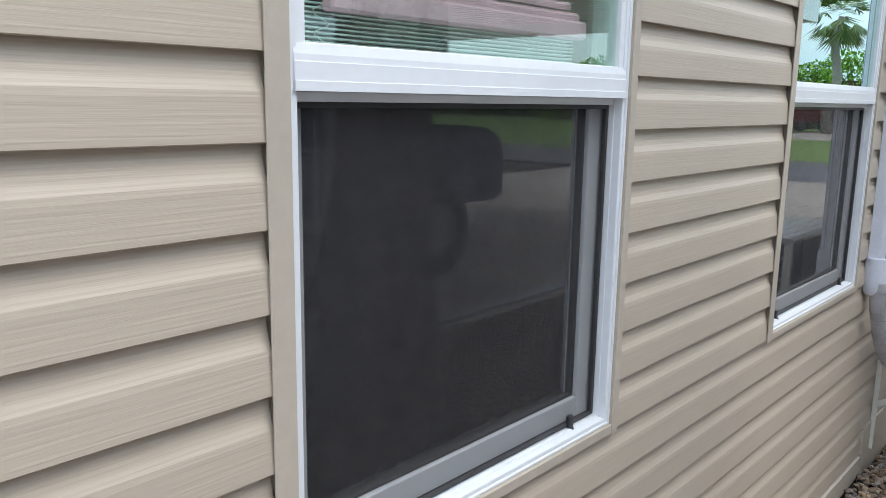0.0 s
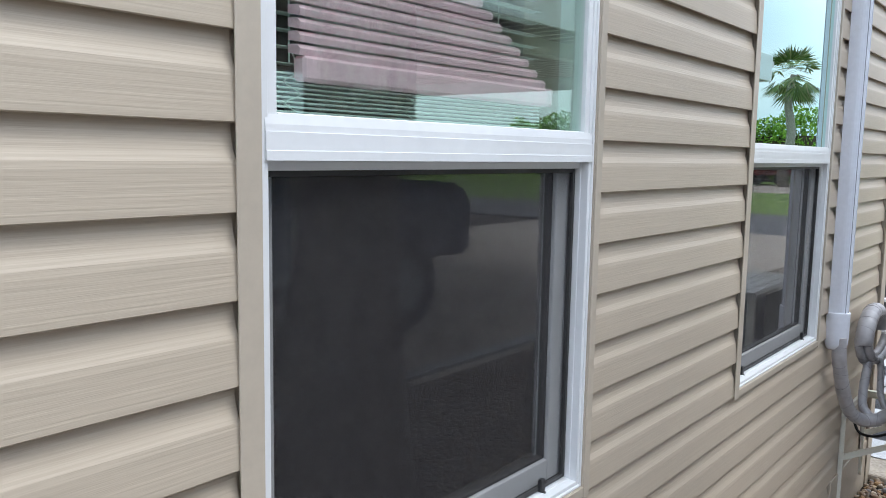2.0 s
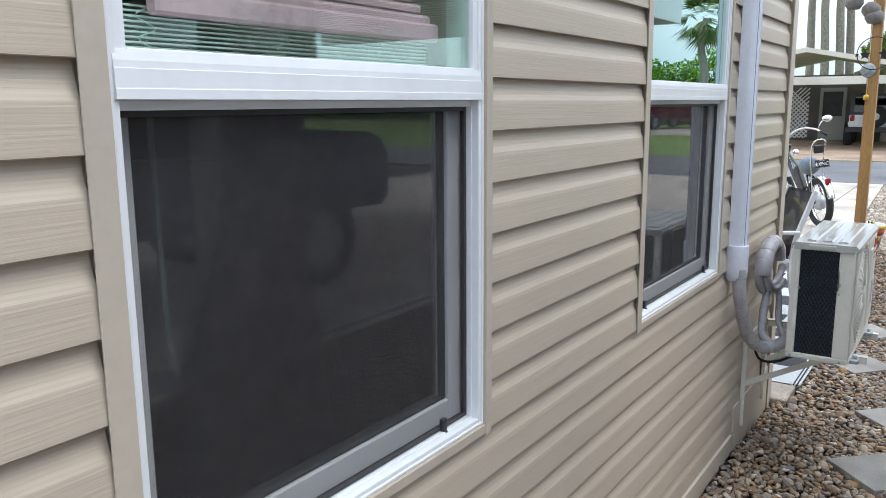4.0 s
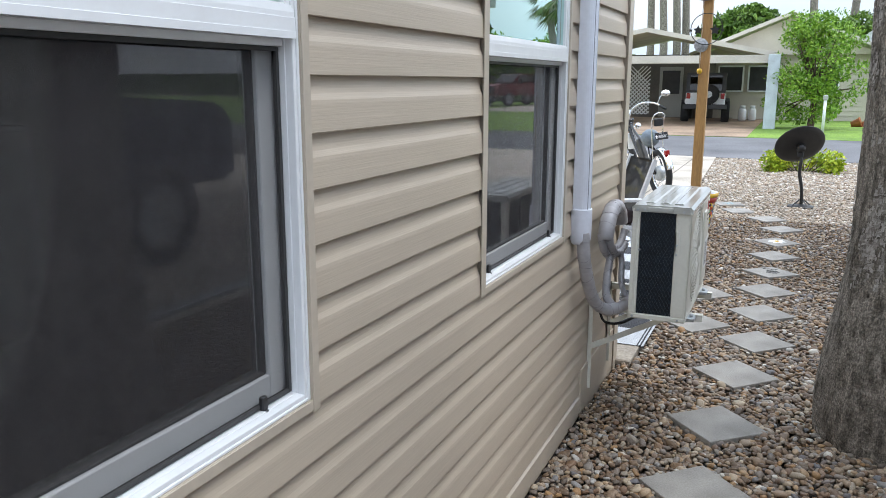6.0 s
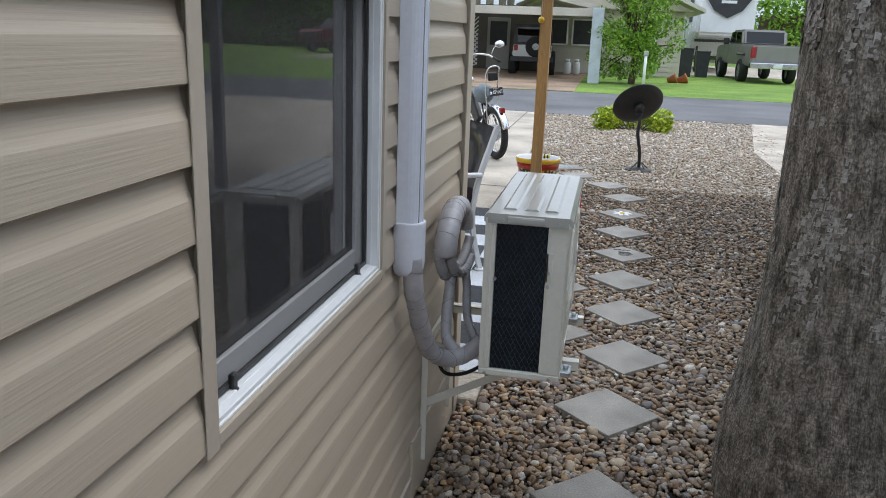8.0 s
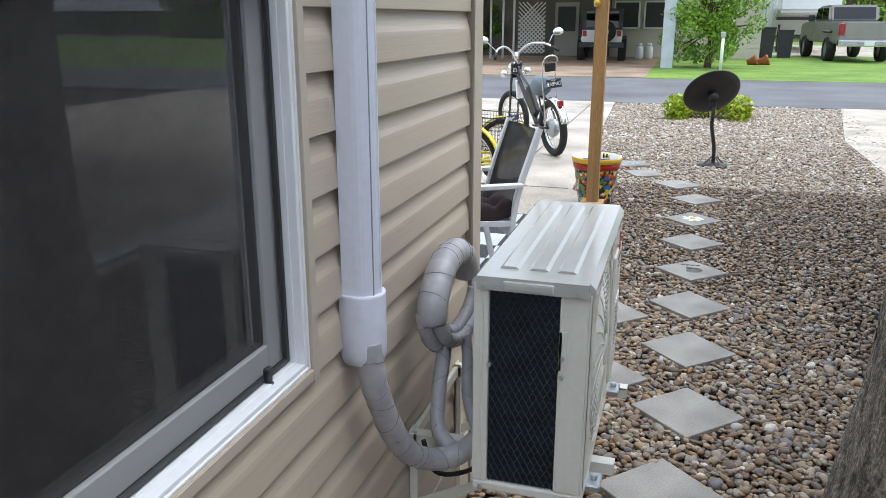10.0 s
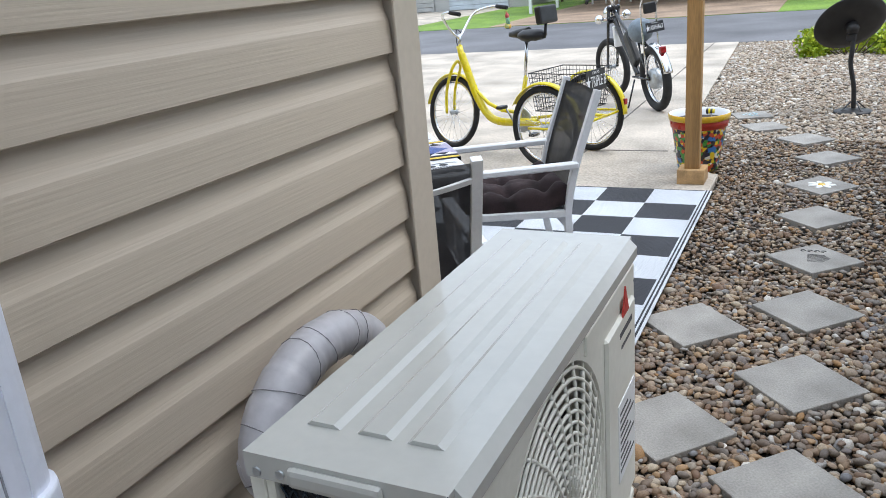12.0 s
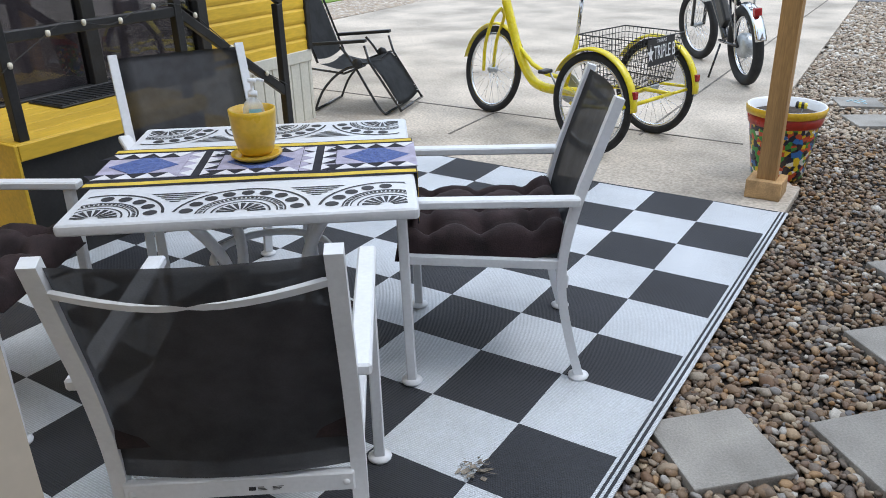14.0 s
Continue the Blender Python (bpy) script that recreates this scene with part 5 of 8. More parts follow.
part("front_mudguard", mudguard(bmesh.new(), RH + 0.012, 0.033, 0.55 * math.pi, 1.30 * math.pi, pose(0.035, 1.235, RH) @ Matrix.Rotation(radians(-4), 4, "Z") @ Matrix.Rotation(radians(9), 4, "Y")), "trike_yellow", trike)
bm = bmesh.new()
tube(bm, smooth_path([(0, 1.07, 0.80), (0, 1.03, 0.70), (0, 0.93, 0.46), (0, 0.82, 0.31), (0, 0.70, 0.26), (0, 0.50, 0.26), (0, 0.30, 0.27)], 5), 0.033, 10)
tube(bm, [(0, 0.93, 0.50), (0, 0.80, 0.40), (0, 0.66, 0.35), (0, 0.50, 0.34)], 0.016, 8)
tube(bm, [(0, 0.50, 0.26), (0, 0.40, 0.62)], 0.018, 8)
tube(bm, [(0, 1.09, 0.86), (0, 1.055, 0.74)], 0.028, 10)
tube(bm, [(-0.32, 0.0, 0.30), (0.32, 0.0, 0.30)], 0.014, 8)
for s in (-1, 1):
    tube(bm, [(s * 0.07, 0.45, 0.28), (s * 0.20, 0.10, 0.31), (s * 0.20, -0.22, 0.31)], 0.013, 8)
    tube(bm, smooth_path([(s * 0.20, -0.22, 0.31), (s * 0.33, -0.27, 0.33), (s * 0.40, -0.20, 0.32), (s * 0.40, 0.10, 0.31)], 4), 0.010, 8)
tube(bm, [(-0.20, -0.22, 0.31), (0.20, -0.22, 0.31)], 0.013, 8)
part("frame", bm, "trike_yellow", trike)
bm = bmesh.new()
for s in (-1, 1):
    tube(bm, smooth_path([(s * 0.0, 1.12, 0.74), (s * 0.055, 1.14, 0.68), (s * 0.055, 1.22, 0.50), (s * 0.05, 1.245, 0.31)], 4), 0.013, 8, m=None)
part("fork", bm, "trike_yellow", trike)
bm = bmesh.new()
for s in (-1, 1):
    tube(bm, smooth_path([(0, 1.075, 0.92), (s * 0.08, 1.09, 0.98), (s * 0.20, 1.07, 1.10), (s * 0.28, 0.95, 1.14), (s * 0.30, 0.86, 1.13)], 5), 0.011, 8)
tube(bm, [(0, 1.085, 0.84), (0, 1.07, 0.95)], 0.014, 8)
part("handlebar", bm, "chrome", trike)
for s in (-1, 1):
    bm = bmesh.new()
    tube(bm, [(s * 0.295, 0.90, 1.14), (s * 0.305, 0.79, 1.125)], 0.016, 8)
    part("grip", bm, "rubber", trike)
bm = bmesh.new()
tube(bm, smooth_path([(0.30, 0.80, 1.10), (0.30, 0.79, 1.04), (0.30, 0.79, 0.96)], 5), [0.008] * 3 + [0.018] * 5 + [0.03] * 2 + [0.02], 10)
part("knitted_ornament", bm, "knit", trike, "striped knitted charm")
bm = bmesh.new()
tube(bm, [(0, 0.41, 0.58), (0, 0.375, 0.90)], 0.013, 8)
part("seat_post", bm, "chrome", trike)
bm = bmesh.new()
lathe(bm, [(0.0, 0.05), (0.07, 0.045), (0.11, 0.02), (0.115, 0.0), (0.09, -0.03), (0.0, -0.04)], 24, pose(0, 0.32, 0.93) @ Matrix.Diagonal((1.0, 1.05, 1, 1)))
tube(bm, [(0, 0.36, 0.935), (0, 0.46, 0.945), (0, 0.54, 0.94)], [0.06, 0.035, 0.018], 10)
part("saddle", bm, "black_plastic", trike, "black padded saddle")
bm = bmesh.new()
tube(bm, [(0, 0.30, 0.90), (0, 0.20, 0.92), (0, 0.185, 1.02)], 0.013, 8)
box(bm, (-0.115, -0.03, -0.065), (0.115, 0.03, 0.065), 0.022, pose(0, 0.18, 1.08, -8), 3)
part("backrest", bm, "black_plastic", trike, "black padded backrest")
bm = bmesh.new()
bx0, bx1, by0, by1, bz0, bz1 = -0.235, 0.235, -0.25, 0.20, 0.40, 0.68
for k in range(9):
    z = bz0 + (bz1 - bz0) * k / 8
    f = 0.86 + 0.14 * k / 8
    tube(bm, [(bx0 * f, by0 * f, z), (bx1 * f, by0 * f, z), (bx1 * f, by1 * f, z), (bx0 * f, by1 * f, z)], 0.0022 if 0 < k < 8 else 0.004, 4, closed=True)
for k in range(15):
    u = k / 14
    for p, q in (((bx0 + (bx1 - bx0) * u, by0), 1), ((bx0 + (bx1 - bx0) * u, by1), 1), ((bx0, by0 + (by1 - by0) * u), 1), ((bx1, by0 + (by1 - by0) * u), 1)):
        tube(bm, [(p[0] * 0.86, p[1] * 0.86, bz0), (p[0], p[1], bz1)], 0.0018, 4)
    x = (bx0 + (bx1 - bx0) * u) * 0.86
    tube(bm, [(x, by0 * 0.86, bz0), (x, by1 * 0.86, bz0)], 0.0018, 4)
tagged(part("wire_basket", bm, "black_plastic", trike, "black wire basket"), kind="stuff")
number_plate(trike, pose(-0.01, by0 - 0.012, 0.605, 86, 0, 4), "TRIPLE B", "TEXAS")
for s in (-1, 1):
    bm = bmesh.new()
    box(bm, (-0.018, -0.016, -0.022), (0.018, 0.016, 0.022), 0.006, pose(s * 0.32, -0.315, 0.40), 2)
    part("reflector", bm, "red_lens", trike, "red reflector")
bm = bmesh.new()
lathe(bm, [(0.0, -0.004), (0.095, -0.004), (0.10, 0.0), (0.095, 0.004), (0.0, 0.004)], 28, pose(0.05, 0.5, 0.27, 0, 90, 0))
tube(bm, [(0.06, 0.5, 0.27), (0.09, 0.44, 0.14)], 0.008, 6)
tube(bm, [(-0.06, 0.5, 0.27), (-0.09, 0.56, 0.40)], 0.008, 6)
part("crankset", bm, "steel", trike)
for s, y, z in ((1, 0.44, 0.14), (-1, 0.56, 0.40)):
    bm = bmesh.new()
    box(bm, (s * 0.13 - 0.045, y - 0.03, z - 0.012), (s * 0.13 + 0.045, y + 0.03, z + 0.012), 0.006)
    part("pedal", bm, "black_plastic", trike)
bm = bmesh.new()
tube(bm, smooth_path([(0.02, 1.07, 0.96), (0.06, 1.16, 0.98), (0.05, 1.15, 0.85), (0.03, 1.05, 0.68), (0.03, 0.9, 0.45)], 5), 0.004, 6)
part("brake_cable", bm, "rubber", trike)

# ---- chopper-style electric bicycle ----
M["frame_black"] = material("black_enamel", (0.02, 0.02, 0.022), 0.25, 0.1, 0.1, 10, 80, 0.03, 0.0005, coat=0.4)
M["seat_grey"] = material("grey_vinyl_seat", (0.16, 0.20, 0.24), 0.5, 0, 0.12, 20, 120, 0.15, 0.001)
ebike = thing("electric_chopper_bicycle", "black and chrome chopper-style electric bicycle on the driveway", "bicycle", pose(-1.318, 10.83, 0.018, 0, -6, 34))
wheel(ebike, "rear_wheel", 0.315, 0.042, pose(0, 0, 0.315), 36)
wheel(ebike, "front_wheel", 0.315, 0.036, pose(0, 1.16, 0.315) @ Matrix.Rotation(radians(12), 4, "Z"), 36)
bm = bmesh.new()
tube(bm, smooth_path([(0, 0.92, 0.86), (0, 0.72, 0.62), (0, 0.50, 0.40), (0, 0.42, 0.30)], 4), 0.034, 10)
tube(bm, smooth_path([(0, 0.92, 0.92), (0, 0.66, 0.76), (0, 0.36, 0.66), (0, 0.16, 0.62)], 4), 0.018, 8)
for s in (-1, 1):
    tube(bm, [(s * 0.06, 0.0, 0.315), (s * 0.06, 0.42, 0.30)], 0.012, 8)
    tube(bm, smooth_path([(s * 0.06, 0.0, 0.315), (s * 0.06, 0.15, 0.52), (s * 0.03, 0.26, 0.64)], 4), 0.011, 8)
    tube(bm, [(s * 0.055, 1.16, 0.315), (s * 0.055, 0.93, 0.98)], 0.016, 8)
box(bm, (-0.07, 0.92, 0.93), (0.07, 0.97, 0.97), 0.008)
box(bm, (-0.07, 0.95, 0.80), (0.07, 1.0, 0.84), 0.008)
part("frame", bm, "frame_black", ebike)
bm = bmesh.new()
for s in (-1, 1):
    tube(bm, smooth_path([(0, 0.93, 0.98), (s * 0.05, 0.92, 1.10), (s * 0.16, 0.86, 1.18), (s * 0.30, 0.74, 1.17), (s * 0.38, 0.62, 1.10)], 5), 0.012, 8)
tube(bm, [(0, 0.94, 0.96), (0, 0.92, 1.10)], 0.022, 10)
part("handlebar", bm, "chrome", ebike)
for s in (-1, 1):
    bm = bmesh.new()
    tube(bm, [(s * 0.345, 0.68, 1.135), (s * 0.395, 0.59, 1.085)], 0.017, 8)
    part("grip", bm, "rubber", ebike)
    bm = bmesh.new()
    tube(bm, [(s * 0.33, 0.72, 1.16), (s * 0.40, 0.76, 1.25), (s * 0.45, 0.75, 1.28)], 0.005, 6)
    lathe(bm, [(0.0, -0.012), (0.04, -0.010), (0.055, 0.0), (0.05, 0.008), (0.0, 0.010)], 20, pose(s * 0.47, 0.74, 1.29, 80, 0, 0) @ Matrix.Diagonal((1.25, 0.8, 1, 1)))
    part("mirror", bm, "chrome", ebike)
bm = bmesh.new()
lathe(bm, [(0.0, -0.06), (0.04, -0.055), (0.07, -0.02), (0.078, 0.02), (0.07, 0.03), (0.0, 0.035)], 24, pose(0, 1.03, 0.90, -90, 0, 0))
part("headlight", bm, "chrome", ebike)
for s in (-1, 1):
    bm = bmesh.new()
    lathe(bm, [(0.0, -0.05), (0.03, -0.045), (0.048, 0.0), (0.045, 0.02), (0.0, 0.025)], 18, pose(s * 0.15, 0.98, 0.86, -90, 0, 0))
    tube(bm, [(s * 0.06, 0.95, 0.86), (s * 0.13, 0.97, 0.86)], 0.006, 6)
    part("side_lamp", bm, "chrome", ebike)
bm = bmesh.new()
box(bm, (-0.035, 0.45, 0.40), (0.035, 0.58, 0.75), 0.02, pose(0, 0, 0) @ Matrix.Translation((0, 0.5, 0.55)) @ Matrix.Rotation(radians(-38), 4, "X") @ Matrix.Translation((0, -0.5, -0.55)), 2)
part("battery", bm, "black_plastic", ebike)
bm = bmesh.new()
box(bm, (-0.05, 0.86, 0.56), (0.05, 0.90, 0.78), 0.008)
part("name_panel", bm, "white_vinyl", ebike, "white panel with a blue mark")
bm = bmesh.new()
tube(bm, smooth_path([(0, 0.46, 0.76), (0, 0.36, 0.755), (0, 0.24, 0.76), (0, 0.14, 0.80)], 4), [0.03, 0.04, 0.055, 0.075, 0.09, 0.105, 0.115, 0.12, 0.12, 0.115, 0.10, 0.08, 0.05][:13], 12)
part("saddle", bm, "seat_grey", ebike, "grey spring saddle")
bm = bmesh.new()
tube(bm, smooth_path([(-0.075, 0.02, 0.36), (-0.075, 0.03, 0.90), (-0.075, -0.04, 1.06), (0, -0.055, 1.10), (0.075, -0.04, 1.06), (0.075, 0.03, 0.90), (0.075, 0.02, 0.36)], 6), 0.009, 8)
part("sissy_bar", bm, "chrome", ebike)
bm = bmesh.new()
box(bm, (-0.062, -0.035, 0.93), (0.062, 0.005, 1.03), 0.02, seg=3)
part("back_pad", bm, "black_plastic", ebike)
number_plate(ebike, pose(0.03, -0.03, 0.80, 80, 0, 8) @ Matrix.Diagonal((0.62, 0.62, 1, 1)), "ASPHALT", "TEXAS")
part("rear_mudguard", mudguard(bmesh.new(), 0.325, 0.045, 1.0 * math.pi, 1.42 * math.pi, pose(0, 0, 0.315)), "chrome", ebike)
bm = bmesh.new()
box(bm, (-0.03, -0.25, 0.575), (0.03, -0.20, 0.635), 0.01, seg=2)
part("tail_light", bm, "red_lens", ebike, "red tail light")
bm = bmesh.new()
lathe(bm, [(0.0, -0.05), (0.085, -0.045), (0.10, -0.02), (0.10, 0.02), (0.085, 0.045), (0.0, 0.05)], 24, pose(0, 0, 0.315, 0, 90, 0))
part("hub_motor", bm, "steel", ebike)
bm = bmesh.new()
tube(bm, [(-0.07, 0.36, 0.28), (-0.19, 0.30, 0.02)], 0.009, 6)
part("kickstand", bm, "frame_black", ebike)
bm = bmesh.new()
lathe(bm, [(0.0, -0.004), (0.08, -0.004), (0.085, 0.0), (0.08, 0.004), (0.0, 0.004)], 24, pose(0.06, 0.42, 0.30, 0, 90, 0))
tube(bm, [(0.075, 0.42, 0.30), (0.09, 0.56, 0.27)], 0.009, 6)
box(bm, (0.09, 0.53, 0.258), (0.19, 0.60, 0.282), 0.006)
part("crankset", bm, "steel", ebike)

# ---- zero-gravity lounger ----
M["lounger_fabric"] = material("charcoal_textilene", (0.045, 0.048, 0.052), 0.75, 0, 0.12, 12, 260, 0.3, 0.001)
lounger = thing("zero_gravity_lounger", "black folding zero-gravity lounge chair on the concrete", "lounge chair", pose(-3.70, 8.80, 0.018, 0, 0, -76) @ Matrix.Diagonal((0.86, 0.86, 0.86, 1)))
for s in (-1, 1):
    x = s * 0.27
    bm = bmesh.new()
    tube(bm, smooth_path([(x, 0.36, 0.012), (x, 0.28, 0.10), (x, 0.08, 0.44), (x, -0.02, 0.56)], 5), 0.011, 8)
    tube(bm, smooth_path([(x, -0.30, 0.012), (x, -0.20, 0.20), (x, -0.02, 0.36), (x, 0.22, 0.44)], 5), 0.011, 8)
    tube(bm, [(x, -0.30, 0.37), (x, 0.0, 0.34), (x, 0.20, 0.42)], 0.010, 8)
    tube(bm, [(x, 0.20, 0.58), (x, 0.24, 0.44), (x * 0.96, 0.50, 0.05)], 0.011, 8)
    tube(bm, [(x, -0.24, 0.42), (x, -0.42, 0.90), (x, -0.50, 1.10)], 0.011, 8)
    part("side_frame", bm, "frame_black", lounger)
    bm = bmesh.new()
    box(bm, (x - 0.025, -0.30, -0.014), (x + 0.025, 0.22, 0.014), 0.010, pose(0, 0, 0.60, 5, 0, 0), 2)
    part("armrest", bm, "black_plastic", lounger)
    bm = bmesh.new()
    lathe(bm, [(0.0, -0.02), (0.04, -0.02), (0.045, 0.0), (0.04, 0.02), (0.0, 0.02)], 16, pose(x, 0.13, 0.43, 0, 90, 0))
    part("recline_knob", bm, "black_plastic", lounger)
for y, z in ((0.36, 0.012), (-0.30, 0.012), (0.50, 0.05), (-0.50, 1.10)):
    bm = bmesh.new()
    tube(bm, [(-0.27, y, z), (0.27, y, z)], 0.011, 8)
    part("cross_bar", bm, "frame_black", lounger)
for nm, pts in (("back_panel", [(-0.50, 1.08), (-0.42, 0.88), (-0.26, 0.45)]), ("seat_panel", [(-0.24, 0.41), (-0.02, 0.37), (0.20, 0.44)]), ("leg_panel", [(0.22, 0.45), (0.34, 0.31), (0.47, 0.10)])):
    bm = bmesh.new()
    rows = [[bm.verts.new((-0.245 + 0.49 * k / 6, y, z - 0.03 * math.sin(math.pi * k / 6))) for k in range(7)] for y, z in [(p.x, p.y) for p in smooth_path([(a, b, 0) for a, b in pts], 4)]]
    for u, v in zip(rows, rows[1:]):
        for k in range(6):
            bm.faces.new((u[k], u[k + 1], v[k + 1], v[k])).smooth = True
    bmesh.ops.solidify(bm, geom=list(bm.faces), thickness=0.004)
    part(nm, bm, "lounger_fabric", lounger)
bm = bmesh.new()
for s in (-1, 1):
    for k in range(16):
        t = k / 15
        y, z = 0.23 + 0.23 * t, 0.44 - 0.32 * t
        tube(bm, [(s * 0.235, y, z), (s * 0.268, y + 0.012, z - 0.012)], 0.0025, 4)
        y, z = -0.27 - 0.2 * t, 0.47 + 0.55 * t
        tube(bm, [(s * 0.235, y, z), (s * 0.268, y, z + 0.016)], 0.0025, 4)
tagged(part("lacing", bm, "white_metal", lounger, "pale elastic lacing"), kind="stuff")

# ---- deck, rail and sliding door of the trailer ----
deck = thing("entry_deck", "yellow painted wooden entry deck with steps", "deck", pose(0, 0, SLAB))
for k in range(5):
    bm = bmesh.new()
    box(bm, (-3.73 + 0.137 * k, 5.77, 0.526), (-3.73 + 0.137 * k + 0.134, 6.76, 0.560), 0.003)
    part("board", bm, "yellow_paint", deck)
bm = bmesh.new()
box(bm, (-3.73, 5.752, 0.0), (-3.03, 5.768, 0.560), 0.003)
box(bm, (-3.046, 5.77, 0.490), (-3.030, 6.76, 0.558), 0.003)
part("fascia", bm, "yellow_paint", deck)
# Added black board: stands for the shadow below the deck.
bm = bmesh.new()
box(bm, (-3.075, 5.775, 0.0), (-3.060, 6.755, 0.488), 0.002)
part("under_deck_shade", bm, "black_paint", deck, "black board standing for the shade under the deck")
for k, (y, z) in enumerate(((6.77, 0.37), (7.02, 0.185))):
    bm = bmesh.new()
    box(bm, (-3.73, y, z - 0.03), (-3.05, y + 0.26, z), 0.004)
    box(bm, (-3.73, y, 0.0), (-3.05, y + 0.02, z - 0.03))
    part("step", bm, "yellow_paint", deck)
mat = thing("doormat", "black ribbed rubber doormat on the entry deck", "doormat", pose(-3.57, 6.48, SLAB + 0.561, 0, 0, 2))
bm = bmesh.new()
box(bm, (-0.13, -0.25, 0.0), (0.13, 0.25, 0.010), 0.003)
part("backing", bm, "black_plastic", mat)
for k in range(13):
    bm = bmesh.new()
    box(bm, (-0.118, -0.236 + 0.037 * k, 0.009), (0.118, -0.212 + 0.037 * k, 0.015), 0.002)
    part("rib", bm, "black_plastic", mat)
railing = thing("deck_railing", "black painted wooden deck railing wound with string lights", "railing", pose(-3.08, 0, SLAB))
for y, z0r, z1r in ((5.82, 0.560, 1.46), (6.69, 0.560, 1.46), (7.37, 0.0, 0.93)):
    bm = bmesh.new()
    box(bm, (-0.022, y - 0.022, z0r), (0.022, y + 0.022, z1r), 0.003)
    part("post", bm, "black_paint", railing)
for a, b in (((0, 5.82, 0.97), (0, 6.69, 0.97)), ((0, 6.69, 0.97), (0, 7.37, 0.45)), ((0, 5.82, 1.47), (0, 6.69, 1.47)), ((0, 6.69, 1.47), (0, 7.40, 0.935))):
    bm = bmesh.new()
    bar(bm, a, b, 0.035, 0.045, 0.004)
    part("rail", bm, "black_paint", railing)
M["bulb"] = material("frosted_bulb", (0.75, 0.70, 0.58), 0.3, 0, 0.05, 30, 100, 0.0)
lights = thing("string_lights", "string of small clear bulbs wound round the railing", "string lights", pose(-3.05, 0, SLAB))
pts = smooth_path([(0, 5.60, 0.70), (0, 5.75, 0.82), (0, 5.95, 0.93), (0.01, 6.10, 1.0), (0, 6.30, 0.96), (0.01, 6.45, 1.0), (0, 6.69, 1.0), (0.01, 6.90, 0.83), (0, 7.10, 0.66), (0.01, 7.35, 0.50)], 5)
bm = bmesh.new()
tube(bm, pts, 0.0022, 5)
part("wire", bm, "black_plastic", lights)
for k in range(2, len(pts), 5):
    bm = bmesh.new()
    lathe(bm, [(0.0, -0.016), (0.008, -0.012), (0.011, 0.0), (0.008, 0.010), (0.0, 0.013)], 10, Matrix.Translation(pts[k]))
    part("bulb", bm, "bulb", lights)

door = thing("door_1", "black-framed sliding glass door above the deck", "door", pose(-3.75, 0, 0), kind="structure")
bm = bmesh.new()
for lo, hi in (((-0.05, 5.90, 0.50), (0.03, 5.97, 2.60)), ((-0.05, 7.38, 0.50), (0.03, 7.45, 2.60)), ((-0.05, 6.63, 0.56), (0.025, 6.71, 2.60)), ((-0.05, 5.97, 0.50), (0.03, 7.38, 0.60)), ((-0.05, 5.90, 2.60), (0.03, 7.45, 2.90))):
    box(bm, lo, hi, 0.004)
part("door_frame", bm, "black_paint", door)
for a, b in ((5.97, 6.63), (6.71, 7.38)):
    bm = bmesh.new()
    box(bm, (-0.02, a, 0.60), (-0.014, b, 2.60))
    part("pane", bm, "glass_door", door).visible_shadow = False
M["curtain"] = material("plum_curtain", (0.09, 0.05, 0.07), 0.9, 0, 0.4, 6, 80, 0.2, 0.002, stretch=(4, 9, 0.3))
bm = bmesh.new()
rows = [[bm.verts.new((-0.18 + 0.03 * math.sin(k * 0.9), 5.9 + k * 0.02, z)) for k in range(78)] for z in (0.55, 2.7)]
for k in range(77):
    bm.faces.new((rows[0][k], rows[0][k + 1], rows[1][k + 1], rows[1][k])).smooth = True
bmesh.ops.solidify(bm, geom=list(bm.faces), thickness=0.004)
part("curtain", bm, "curtain", door)
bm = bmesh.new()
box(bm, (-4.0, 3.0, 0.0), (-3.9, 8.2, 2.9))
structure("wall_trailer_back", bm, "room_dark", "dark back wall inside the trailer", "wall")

# ---- dish, painted pot, things on the post ----
dish = thing("satellite_dish", "black round satellite dish on a short mast in gravel", "satellite dish", pose(0.37, 10.80, -0.005))
bm = bmesh.new()
lathe(bm, [(0.0, 0.0), (0.15, 0.0), (0.16, 0.008), (0.15, 0.022), (0.05, 0.04), (0.0, 0.045)], 24)
for k in range(4):
    t = k * math.pi / 2 + 0.6
    bar(bm, (0.03 * math.cos(t), 0.03 * math.sin(t), 0.10), (0.12 * math.cos(t), 0.12 * math.sin(t), 0.025), 0.02, 0.008)
part("base", bm, "black_plastic", dish)
bm = bmesh.new()
tube(bm, smooth_path([(0, 0, 0.02), (-0.01, 0, 0.22), (-0.05, 0.0, 0.42), (-0.045, 0.0, 0.55), (-0.05, 0.02, 0.64)], 5), 0.020, 10)
part("mast", bm, "black_plastic", dish)
bm = bmesh.new()
nrm = Vector((-0.28, 0.74, 0.61))
face = Matrix.Translation((-0.075, 0.05, 0.755)) @ nrm.to_track_quat("Z", "Y").to_matrix().to_4x4()
lathe(bm, [(0.0, -0.020), (0.10, -0.018), (0.22, -0.006), (0.285, 0.012), (0.292, 0.020), (0.286, 0.022), (0.22, 0.004), (0.0, -0.010)], 48, face)
part("reflector_dish", bm, "black_plastic", dish)
bm = bmesh.new()
lathe(bm, [(0.0, -0.10), (0.04, -0.10), (0.055, -0.06), (0.05, -0.015), (0.0, -0.012)], 18, face)
box(bm, (-0.05, -0.03, -0.03), (0.03, 0.03, 0.04), 0.012, pose(-0.05, 0.02, 0.64))
